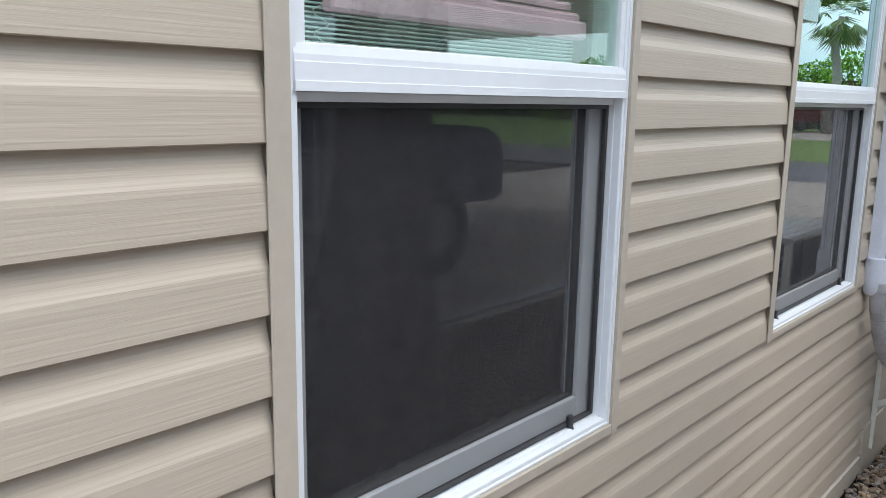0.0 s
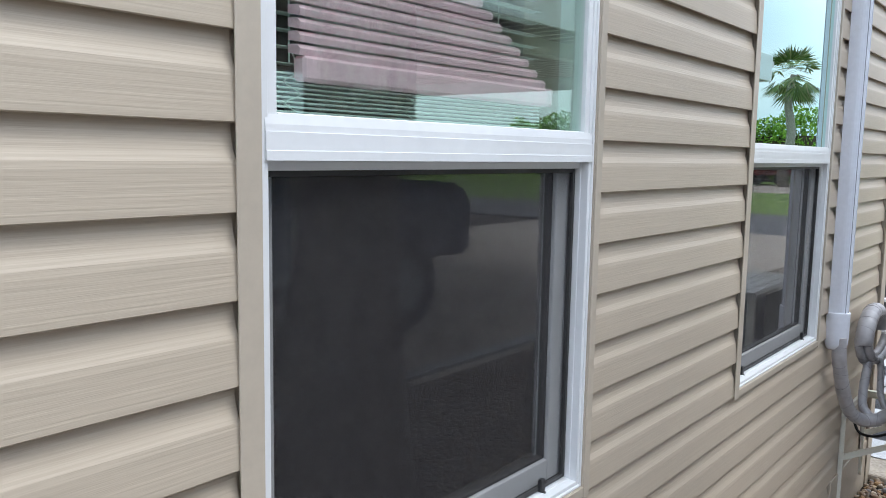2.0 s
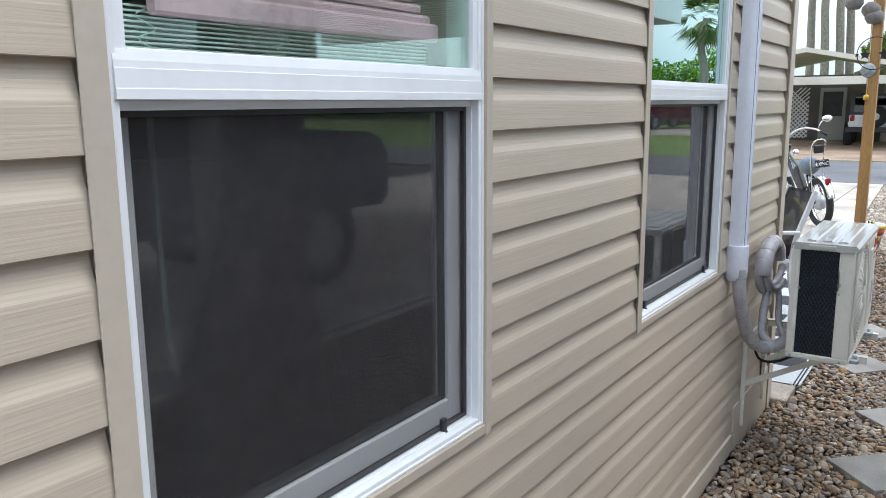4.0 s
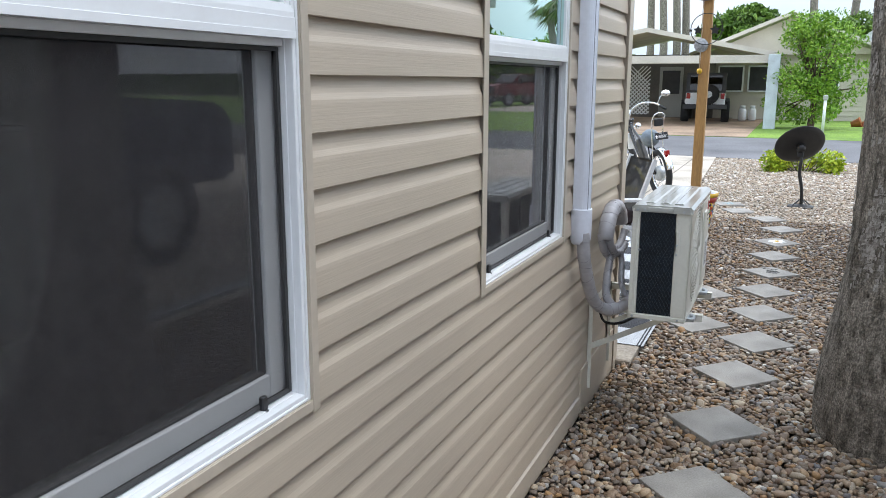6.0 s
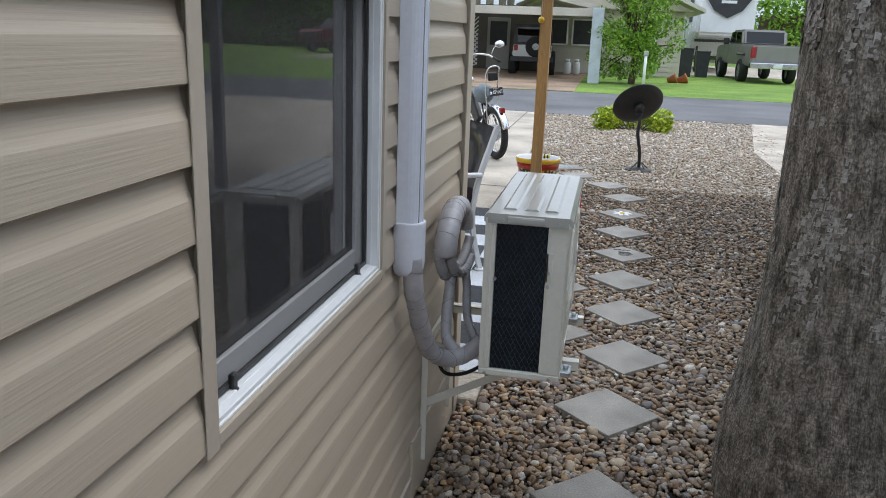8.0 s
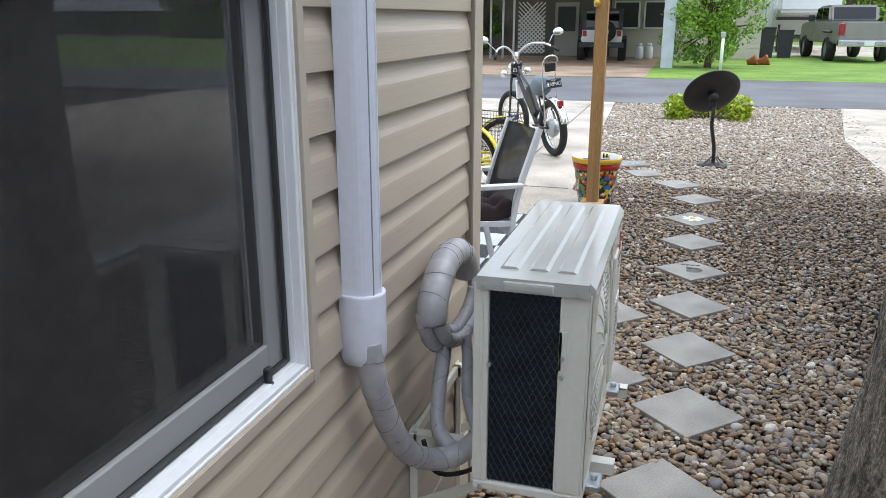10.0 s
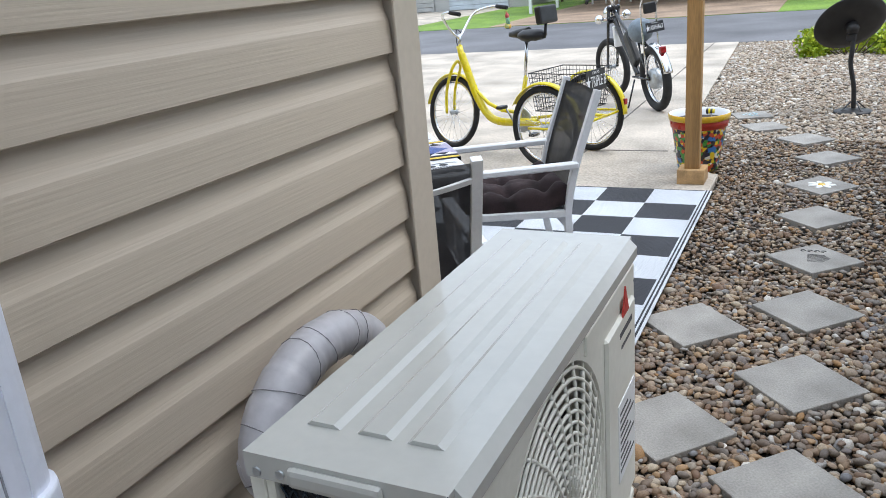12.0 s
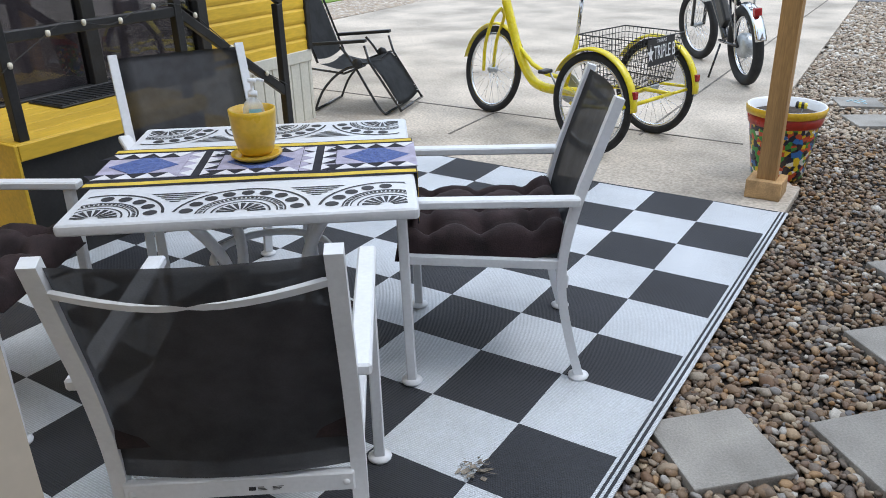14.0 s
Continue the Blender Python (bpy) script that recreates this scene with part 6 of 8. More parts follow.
part("mount", bm, "black_plastic", dish)

M["talavera"] = ramp_material("talavera_glaze", [(0.0, (0.02, 0.02, 0.04)), (0.24, (0.70, 0.68, 0.62)), (0.34, (0.55, 0.08, 0.03)), (0.46, (0.72, 0.50, 0.02)), (0.60, (0.06, 0.28, 0.05)), (0.74, (0.04, 0.16, 0.45)), (0.84, (0.04, 0.03, 0.03)), (1.0, (0.03, 0.02, 0.03))], 0.3, 42.0, 30, 120, 0.1, 0.001, 0.1, 0.5, "CONSTANT")
for nd in M["talavera"].node_tree.nodes:
    if nd.type == "BUMP":
        nd.inputs["Strength"].default_value = 0.05
M["band_red"] = material("red_glaze", (0.42, 0.03, 0.015), 0.3, 0, 0.1, 20, 100, 0.05)
tpot = thing("talavera_pot", "large hand-painted flowerpot with yellow and red rim", "flowerpot", pose(-0.625, 8.60, 0.018))
bm = bmesh.new()
lathe(bm, [(0.0, 0.0), (0.130, 0.0), (0.138, 0.02), (0.150, 0.10), (0.172, 0.24), (0.180, 0.30)], 40)
part("pot_body", bm, "talavera", tpot, "multicoloured floral glaze")
bm = bmesh.new()
lathe(bm, [(0.180, 0.295), (0.188, 0.30), (0.196, 0.345), (0.190, 0.35)], 40)
part("red_band", bm, "band_red", tpot)
bm = bmesh.new()
lathe(bm, [(0.190, 0.348), (0.202, 0.352), (0.206, 0.385), (0.200, 0.392)], 40)
part("yellow_rim", bm, "yellow_glaze", tpot)
bm = bmesh.new()
lathe(bm, [(0.200, 0.392), (0.188, 0.390), (0.180, 0.32), (0.170, 0.30)], 40)
part("inner_rim", bm, "white_vinyl", tpot, "white glazed inner rim")
bm = bmesh.new()
lathe(bm, [(0.0, 0.345), (0.10, 0.352), (0.178, 0.34)], 30)
for v in bm.verts:
    v.co.z += 0.012 * noise.noise(v.co * 30)
part("soil", bm, "soil", tpot)
bee = thing("bee_ornament", "yellow and black bee stake in the painted pot", "garden ornament", pose(-0.54, 8.55, 0.36))
bm = bmesh.new()
tube(bm, [(0, 0, 0), (0, 0, 0.05)], 0.002, 5)
part("stake", bm, "steel", bee)
for k, (dx, mt) in enumerate(((-0.026, "black_plastic"), (-0.013, "trike_yellow"), (0.0, "black_plastic"), (0.013, "trike_yellow"))):
    bm = bmesh.new()
    lathe(bm, [(0.0, -0.008), (0.016, -0.008), (0.021 - 0.002 * k, 0.0), (0.016, 0.008), (0.0, 0.008)], 14, pose(dx, 0, 0.065, 0, 90, 0))
    part("body_ring", bm, mt, bee)

M["shell"] = material("abalone_disc", (0.45, 0.47, 0.48), 0.25, 0.2, 0.25, 40, 160, 0.2, 0.001)
M["gourd"] = material("grey_clay", (0.22, 0.20, 0.19), 0.6, 0, 0.15, 12, 80, 0.2, 0.001)
chime = thing("wind_chime", "hanging chime with a shell disc and star ring on the post", "wind chime", pose(-0.64, 8.15, 1.60))
bm = bmesh.new()
tube(bm, [(0, 0, 0), (0, 0, 0.72)], 0.002, 5)
part("cord", bm, "white_vinyl", chime)
bm = bmesh.new()
lathe(bm, [(0.0, -0.006), (0.06, -0.005), (0.064, 0.0), (0.06, 0.005), (0.0, 0.006)], 24, pose(0.0, 0, 0.235, 90, 0, 15))
part("disc", bm, "shell", chime, "grey shell disc")
bm = bmesh.new()
lathe(bm, [(0.0, -0.025), (0.018, -0.022), (0.026, 0.0), (0.02, 0.018), (0.0, 0.028)], 16)
part("bell", bm, "yellow_glaze", chime, "small yellow bell")
hang = thing("hanging_ring_ornament", "black wire ring ornament with star and moon cut-outs", "ornament", pose(-0.60, 8.13, 1.98))
bm = bmesh.new()
tube(bm, [(0.14 * math.cos(t), 0, 0.14 * math.sin(t)) for t in [2 * math.pi * k / 32 for k in range(32)]], 0.004, 6, closed=True)
part("ring", bm, "black_plastic", hang)
for x, r in ((-0.075, 0.045), (0.075, 0.05), (0.14, 0.02), (-0.14, 0.02)):
    bm = bmesh.new()
    star = [(x + (r if k % 2 == 0 else r * 0.5) * math.sin(math.pi * k / 5), (r if k % 2 == 0 else r * 0.5) * math.cos(math.pi * k / 5) - 0.01) for k in range(10)]
    prism(bm, star, -0.002, 0.002, "y")
    part("star", bm, "black_plastic", hang)
for k, (x, z) in enumerate(((-0.80, 2.43), (-0.66, 2.36), (-0.63, 2.30))):
    gd = thing("clay_pot_chime", "round grey clay pot hanging at the post", "hanging pot", pose(x, 8.15, z), "clay pots hanging at the post")
    bm = bmesh.new()
    lathe(bm, [(0.0, -0.07), (0.05, -0.062), (0.078, -0.02), (0.075, 0.02), (0.04, 0.05), (0.03, 0.06), (0.0, 0.06)], 20)
    part("pot", bm, "gourd", gd)
    bm = bmesh.new()
    tube(bm, [(0, 0, 0.055), (0, 0, 2.78 - z)], 0.002, 5)
    part("cord", bm, "white_vinyl", gd)

# ---- carport beyond the gravel ----
M["pink_pan"] = material("pinkish_white_roof_pan", (0.66, 0.58, 0.60), 0.45, 0, 0.05, 2, 60, 0.05, 0.001)
carport = thing("metal_carport", "open metal carport with white ribbed roof and steel posts", "carport")
for y in (7.86, 3.6, -0.6):
    bm = bmesh.new()
    box(bm, (2.10, y - 0.03, 0.05), (2.19, y - 0.024, 2.4), 0.002)
    box(bm, (2.10, y - 0.024, 0.05), (2.106, y + 0.04, 2.4), 0.002)
    box(bm, (2.184, y - 0.024, 0.05), (2.19, y + 0.04, 2.4), 0.002)
    part("post", bm, "steel", carport)
bm = bmesh.new()
box(bm, (2.09, -2.0, 0.015), (2.21, 7.95, 0.05), 0.004)
part("bottom_track", bm, "steel", carport)
bm = bmesh.new()
y = -2.6
while y < 9.8:
    box(bm, (1.75, y, 2.72), (7.5, y + 0.14, 2.74), 0.002)
    box(bm, (1.75, y + 0.14, 2.68), (7.5, y + 0.20, 2.745), 0.002)
    y += 0.20
tagged(part("roof_pans", bm, "pink_pan", carport, "ribbed pinkish-white roof pans"), kind="stuff")
bm = bmesh.new()
box(bm, (1.72, -2.6, 2.50), (1.75, 9.85, 2.80), 0.004)
box(bm, (1.75, 9.80, 2.50), (7.5, 9.84, 2.80), 0.004)
box(bm, (2.10, -2.6, 2.38), (2.20, 9.7, 2.50), 0.004)
part("fascia", bm, "white_vinyl", carport)

# ---- blinds behind the upper pane ----
blind = thing("venetian_blind", "white slatted venetian blind hanging behind the window", "blind", pose(-0.632, 0, 0))
z = 1.70
while z < 2.27:
    bm = bmesh.new()
    prism(bm, [(-0.011, -0.0010), (0.0, 0.0012), (0.011, -0.0010), (0.011, -0.0003), (0.0, 0.0020), (-0.011, -0.0003)], W1[0] + 0.03, W1[1] - 0.115, "y", pose(0, 0, z))
    part("slat", bm, "white_vinyl", blind)
    z += 0.0215
for k in range(9):
    bm = bmesh.new()
    box(bm, (-0.012, W1[0] + 0.03, 1.636 + 0.0062 * k), (0.012, W1[1] - 0.115, 1.6385 + 0.0062 * k), 0.0005)
    part("slat", bm, "white_vinyl", blind)
bm = bmesh.new()
box(bm, (-0.014, W1[0] + 0.03, 1.622), (0.014, W1[1] - 0.115, 1.634), 0.003)
part("bottom_rail", bm, "white_vinyl", blind)
for y in (W1[0] + 0.09, W1[0] + 0.32, W1[0] + 0.55):
    bm = bmesh.new()
    tube(bm, [(0.013, y, 1.70), (0.014, y, 2.27)], 0.0012, 5)
    tube(bm, smooth_path([(0.014, y, 1.72), (0.018, y + 0.01, 1.69), (0.016, y - 0.012, 1.675), (0.018, y + 0.014, 1.66), (0.016, y - 0.01, 1.648), (0.018, y + 0.01, 1.636)], 4), 0.001, 5)
    part("cord", bm, "white_vinyl", blind)

M["pink_cloth"] = material("pink_pleated_cloth", (0.96, 0.52, 0.66), 0.85, 0, 0.06, 10, 150, 0.2, 0.001)
pleat = thing("pleated_shade", "pink pleated shade gathered before the blind", "shade", pose(-0.603, 0, 0))
for k in range(15):
    bm = bmesh.new()
    z, y1 = 1.712 + 0.0165 * k, W1[0] + 0.665 - 0.028 * k
    prism(bm, [(-0.012, z), (0.010, z - 0.004), (0.012, z + 0.004), (0.006, z + 0.010), (-0.012, z + 0.011)], W1[0] + 0.085, y1, "y")
    part("pleat", bm, "pink_cloth", pleat)
bm = bmesh.new()
box(bm, (-0.010, W1[0] + 0.09, 1.676), (0.014, W1[0] + 0.69, 1.708), 0.004)
part("bottom_hem", bm, "pink_cloth", pleat)

M["joint_dark"] = material("dirty_joint", (0.20, 0.18, 0.155), 0.95, 0, 0.2, 8, 60, 0.3, 0.002)
for a, b in (((-2.67, 8.44), (-2.68, 9.10)), ((-1.55, 9.0), (-1.58, 17.0)), ((-6.9, 9.12), (-0.92, 9.10))):
    bm = bmesh.new()
    bar(bm, (*a, 0.019), (*b, 0.019), 0.014, 0.006, 0.0)
    structure("expansion_joint", bm, "joint_dark", "dark joint between concrete slabs", "joint")
M["dry_leaf"] = material("dry_grey_leaf", (0.30, 0.26, 0.21), 0.9, 0, 0.25, 40, 200, 0.3)
debris = thing("dry_leaf_clump", "small clump of dry leaves lying on the rug", "leaves", pose(-0.80, 5.585, RUG + 0.002))
v, f = [], []
rng = np.random.default_rng(8)
for k in range(40):
    c = rng.normal(0, 0.022, 3) * (1, 1, 0.15) + (0, 0, 0.006)
    a, b = rng.normal(0, 0.008, 3) * (1, 1, 0.3), rng.normal(0, 0.005, 3) * (1, 1, 0.3)
    v += [tuple(c - a), tuple(c + b), tuple(c + a), tuple(c - b)]
    f.append((4 * k, 4 * k + 1, 4 * k + 2, 4 * k + 3))
me = bpy.data.meshes.new("leaf_bits")
me.from_pydata(v, [], f)
me.materials.append(M["dry_leaf"])
lb = tagged(new("leaf_bits", me), kind="stuff")
lb.parent = debris

# ---- across the street ----
M["drive_brown"] = material("brown_gravel_drive", (0.34, 0.24, 0.165), 0.9, 0, 0.18, 0.8, 20, 0.5, 0.01)
M["house_cream"] = material("cream_house_wall", (0.55, 0.50, 0.41), 0.7, 0, 0.08, 1.0, 30, 0.2, 0.004)
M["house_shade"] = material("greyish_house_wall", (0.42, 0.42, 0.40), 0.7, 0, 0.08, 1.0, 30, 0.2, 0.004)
# House wall darkened by colour, for the deep shade under the carport.
M["carport_dark"] = material("shaded_panel_wall", (0.17, 0.155, 0.14), 0.8, 0, 0.15, 1.0, 30, 0.2, 0.004)
M["roof_metal"] = material("pale_metal_roof", (0.62, 0.58, 0.50), 0.5, 0.1, 0.08, 1.0, 30, 0.2, 0.004)
M["lattice_blue"] = material("pale_blue_lattice", (0.50, 0.56, 0.60), 0.5, 0, 0.08, 3, 40, 0.1)
M["paint_silver"] = material("grey_metallic_paint", (0.25, 0.235, 0.22), 0.35, 0.1, 0.05, 2, 60, 0.02, coat=0.6)
M["paint_white"] = material("white_vehicle_paint", (0.76, 0.77, 0.78), 0.25, 0, 0.03, 2, 60, 0.02, coat=0.5)
M["paint_red"] = material("dark_red_paint", (0.17, 0.014, 0.018), 0.25, 0.1, 0.05, 2, 60, 0.02, coat=0.6)
M["dark_trim"] = material("dark_grey_trim", (0.035, 0.036, 0.04), 0.5, 0, 0.1, 5, 60, 0.05)
M["orange_sign"] = material("orange_sign", (0.80, 0.17, 0.02), 0.5, 0, 0.05, 5, 60, 0.0)
M["terracotta"] = material("terracotta", (0.45, 0.15, 0.06), 0.8, 0, 0.1, 5, 60, 0.2)

bm = bmesh.new()
box(bm, (-8.2, 23.42, -0.06), (-1.0, 38.0, 0.03))
structure("far_driveway", bm, "drive_brown", "brown gravel driveway under a carport", "driveway")
bm = bmesh.new()
box(bm, (-18.0, 23.42, -0.06), (-11.5, 34.0, 0.03))
structure("far_apron", bm, "concrete", "concrete apron before a far garage", "driveway")
bm = bmesh.new()
box(bm, (3.0, 38.0, -0.06), (14.0, 52.0, 0.03))
structure("rv_pad", bm, "concrete", "concrete pad beneath a parked trailer", "driveway")

far = thing("bungalow", "cream bungalow with open carport across the street", "house")
z = 0.0
while z < 2.6:
    bm = bmesh.new()
    prism(bm, [(35.2, z), (35.0, z), (35.02, z + 0.2), (35.2, z + 0.2)], -8.5, 2.6, "x")
    part("wall_board", bm, "house_cream", far)
    z += 0.2
bm = bmesh.new()
prism(bm, [(-3.6, 2.55), (2.9, 2.55), (-0.3, 3.95)], 34.6, 34.9, "y")
part("gable", bm, "house_cream", far)
bm = bmesh.new()
prism(bm, [(-4.0, 2.50), (-0.3, 4.02), (3.3, 2.50), (3.3, 2.64), (-0.3, 4.16), (-4.0, 2.64)], 34.2, 42.0, "y")
part("roof", bm, "roof_metal", far)
bm = bmesh.new()
prism(bm, [(-9.0, 2.35), (-4.7, 3.15), (-0.6, 2.30), (-0.6, 2.46), (-4.7, 3.30), (-9.0, 2.51)], 28.4, 34.6, "y")
part("carport_roof", bm, "roof_metal", far)
for x, w, h0, h1 in ((-5.2, 0.95, 0.05, 2.1),):
    bm = bmesh.new()
    box(bm, (x, 34.80, h0), (x + w, 34.86, h1), 0.01)
    part("door", bm, "house_shade", far)
    bm = bmesh.new()
    box(bm, (x + 0.12, 34.78, 1.0), (x + w - 0.12, 34.80, 1.95), 0.005)
    part("door_window", bm, "dark_trim", far)
for x0, x1 in ((-2.9, -1.9), (-1.75, -0.75), (0.6, 1.6)):
    win = new("window")
    win.parent = far
    bm = bmesh.new()
    for lo, hi in (((x0, 34.90, 1.10), (x0 + 0.06, 35.0, 2.15)), ((x1 - 0.06, 34.90, 1.10), (x1, 35.0, 2.15)), ((x0, 34.90, 1.10), (x1, 35.0, 1.16)), ((x0, 34.90, 2.09), (x1, 35.0, 2.15))):
        box(bm, lo, hi, 0.004)
    part("window_frame", bm, "white_vinyl", win)
    bm = bmesh.new()
    box(bm, (x0 + 0.06, 34.95, 1.16), (x1 - 0.06, 34.96, 2.09))
    part("pane", bm, "dark_trim", win)
# Added dark panel that puts the carport's shade on the house wall.
bm = bmesh.new()
box(bm, (-8.4, 34.86, 0.0), (-3.0, 34.91, 2.6))
part("back_panel", bm, "carport_dark", far, "dark wall panel standing for deep shade under the carport")
bm = bmesh.new()
box(bm, (-9.0, 28.4, 2.10), (-0.6, 28.5, 2.36), 0.01)
part("carport_fascia", bm, "roof_metal", far)
for x in (-8.8, -0.75):
    for y in (28.6, 31.5):
        bm = bmesh.new()
        box(bm, (x - 0.05, y - 0.05, 0.0), (x + 0.05, y + 0.05, 2.45), 0.005)
        part("carport_post", bm, "white_vinyl", far)
bm = bmesh.new()
for k in range(26):
    y = 28.0 + k * 0.2
    bar(bm, (-0.62, y, 0.1), (-0.62, y + 0.05, 2.3), 0.02, 0.07, 0.0)
box(bm, (-0.66, 27.95, 0.05), (-0.58, 33.2, 0.13))
box(bm, (-0.66, 27.95, 2.24), (-0.58, 33.2, 2.32))
box(bm, (-0.78, 27.9, 0.0), (-0.42, 27.98, 2.36), 0.01)
tagged(part("side_screen", bm, "lattice_blue", far, "pale blue slatted side screen"), kind="stuff")
bm = bmesh.new()
for k in range(-10, 12):
    for sg in (-1, 1):
        a = Vector((-5.95 + k * 0.16, 33.4 + 0.01 * sg, 0.2))
        p, q = a, a + Vector((sg * 1.9, 0, 1.9))
        lo, hi = -6.4, -5.35
        t0, t1 = 0.0, 1.0
        xs = sorted(((lo - p.x) / (q.x - p.x), (hi - p.x) / (q.x - p.x)))
        t0, t1 = max(t0, xs[0]), min(t1, xs[1])
        if t1 - t0 > 0.03:
            bar(bm, p.lerp(q, t0), p.lerp(q, t1), 0.012, 0.045, 0.0)
tagged(part("lattice", bm, "white_vinyl", far, "white diagonal lattice"), kind="stuff")

shed = thing("garage", "grey garage with wide slatted door far down the street", "garage")
bm = bmesh.new()
box(bm, (-22.0, 34.0, 0.0), (-10.8, 40.0, 3.0))
part("wall", bm, "house_shade", shed)
bm = bmesh.new()
prism(bm, [(-22.5, 3.0), (-16.4, 4.6), (-10.3, 3.0)], 33.6, 40.4, "y")
part("roof", bm, "roof_metal", shed)
for x0, x1 in ((-17.5, -14.9), (-14.2, -11.6)):
    bm = bmesh.new()
    box(bm, (x0 + 0.01, 33.96, 0.05), (x1 - 0.01, 33.985, 2.19))
    gd = part("garage_door", bm, "lattice_blue" if x0 > -15 else "house_shade", shed)
    for k in range(12):
        bm = bmesh.new()
        box(bm, (x0, 33.93, 0.05 + k * 0.18), (x1, 33.962, 0.21 + k * 0.18), 0.01)
        part("panel", bm, "lattice_blue" if x0 > -15 else "house_shade", gd)


def car_wheel(parent, x, y, r=0.38, w=0.26):
    wl_ = new("wheel")
    wl_.parent, wl_.matrix_basis = parent, pose(x, y, r)
    bm = bmesh.new()
    lathe(bm, [(r * 0.62, -w / 2), (r * 0.94, -w / 2), (r, -w * 0.36), (r, w * 0.36), (r * 0.94, w / 2), (r * 0.62, w / 2), (r * 0.62, -w / 2)], 28, pose(0, 0, 0, 0, 90, 0))
    part("tyre", bm, "rubber", wl_)
    bm = bmesh.new()
    lathe(bm, [(0.0, -w * 0.36), (r * 0.2, -w * 0.40), (r * 0.52, -w * 0.30), (r * 0.62, -w * 0.42), (r * 0.62, w * 0.42), (r * 0.52, w * 0.30), (r * 0.2, w * 0.40), (0.0, w * 0.36)], 20, pose(0, 0, 0, 0, 90, 0))
    part("rim", bm, "steel", wl_)


def off_roader(place):
    """Short square off-road car, seen from behind; y points ahead."""
    c = thing("off_road_car", "white and black soft-top off-road car parked under the carport", "car", place)
    bm = bmesh.new()
    box(bm, (-0.70, 0.0, 0.55), (0.70, 2.4, 1.08), 0.05, seg=2)
    box(bm, (-0.62, 2.35, 0.60), (0.62, 3.6, 1.10), 0.05, seg=2)
    part("body", bm, "paint_white", c)
    bm = bmesh.new()
    prism(bm, [(0.02, 1.08), (2.2, 1.08), (1.95, 1.78), (0.12, 1.80)], -0.69, 0.69, "x")
    part("soft_top", bm, "dark_trim", c)
    bm = bmesh.new()
    prism(bm, [(0.018, 1.16), (0.085, 1.70), (0.07, 1.70), (0.005, 1.16)], -0.56, 0.56, "x")
    part("rear_window", bm, "glass_dark", c)
    bm = bmesh.new()
    lathe(bm, [(0.12, 0.0), (0.33, 0.0), (0.37, 0.05), (0.37, 0.15), (0.33, 0.19), (0.12, 0.19)], 28, pose(0.12, -0.02, 1.02, 90, 0, 0))
    part("spare_tyre", bm, "rubber", c)
    bm = bmesh.new()
    lathe(bm, [(0.0, 0.13), (0.10, 0.15), (0.22, 0.12), (0.24, 0.18)], 24, pose(0.12, -0.02, 1.02, 90, 0, 0))
    part("spare_rim", bm, "steel", c)
    bm = bmesh.new()
    box(bm, (-0.78, -0.14, 0.48), (0.78, 0.02, 0.66), 0.02)
    part("bumper", bm, "dark_trim", c)
    for s in (-1, 1):
        bm = bmesh.new()
        box(bm, (s * 0.60 - 0.07, -0.03, 0.86), (s * 0.60 + 0.07, 0.02, 1.06), 0.015)
        part("tail_light", bm, "red_lens", c)
        bm = bmesh.new()
        box(bm, (s * 0.74 - 0.11, 0.15, 0.74), (s * 0.74 + 0.11, 1.1, 0.82), 0.03)
        box(bm, (s * 0.74 - 0.11, 2.5, 0.74), (s * 0.74 + 0.11, 3.5, 0.82), 0.03)
        part("wing_flare", bm, "dark_trim", c)
        for y in (0.62, 3.0):
            car_wheel(c, s * 0.72, y, 0.38, 0.28)
    bm = bmesh.new()
    box(bm, (-0.72, -0.02, 0.70), (-0.42, 0.0, 0.84), 0.004)
    part("number_plate", bm, "paint_white", c)
    return c


off_roader(pose(-2.95, 31.2, 0.03, 0, 0, 4))


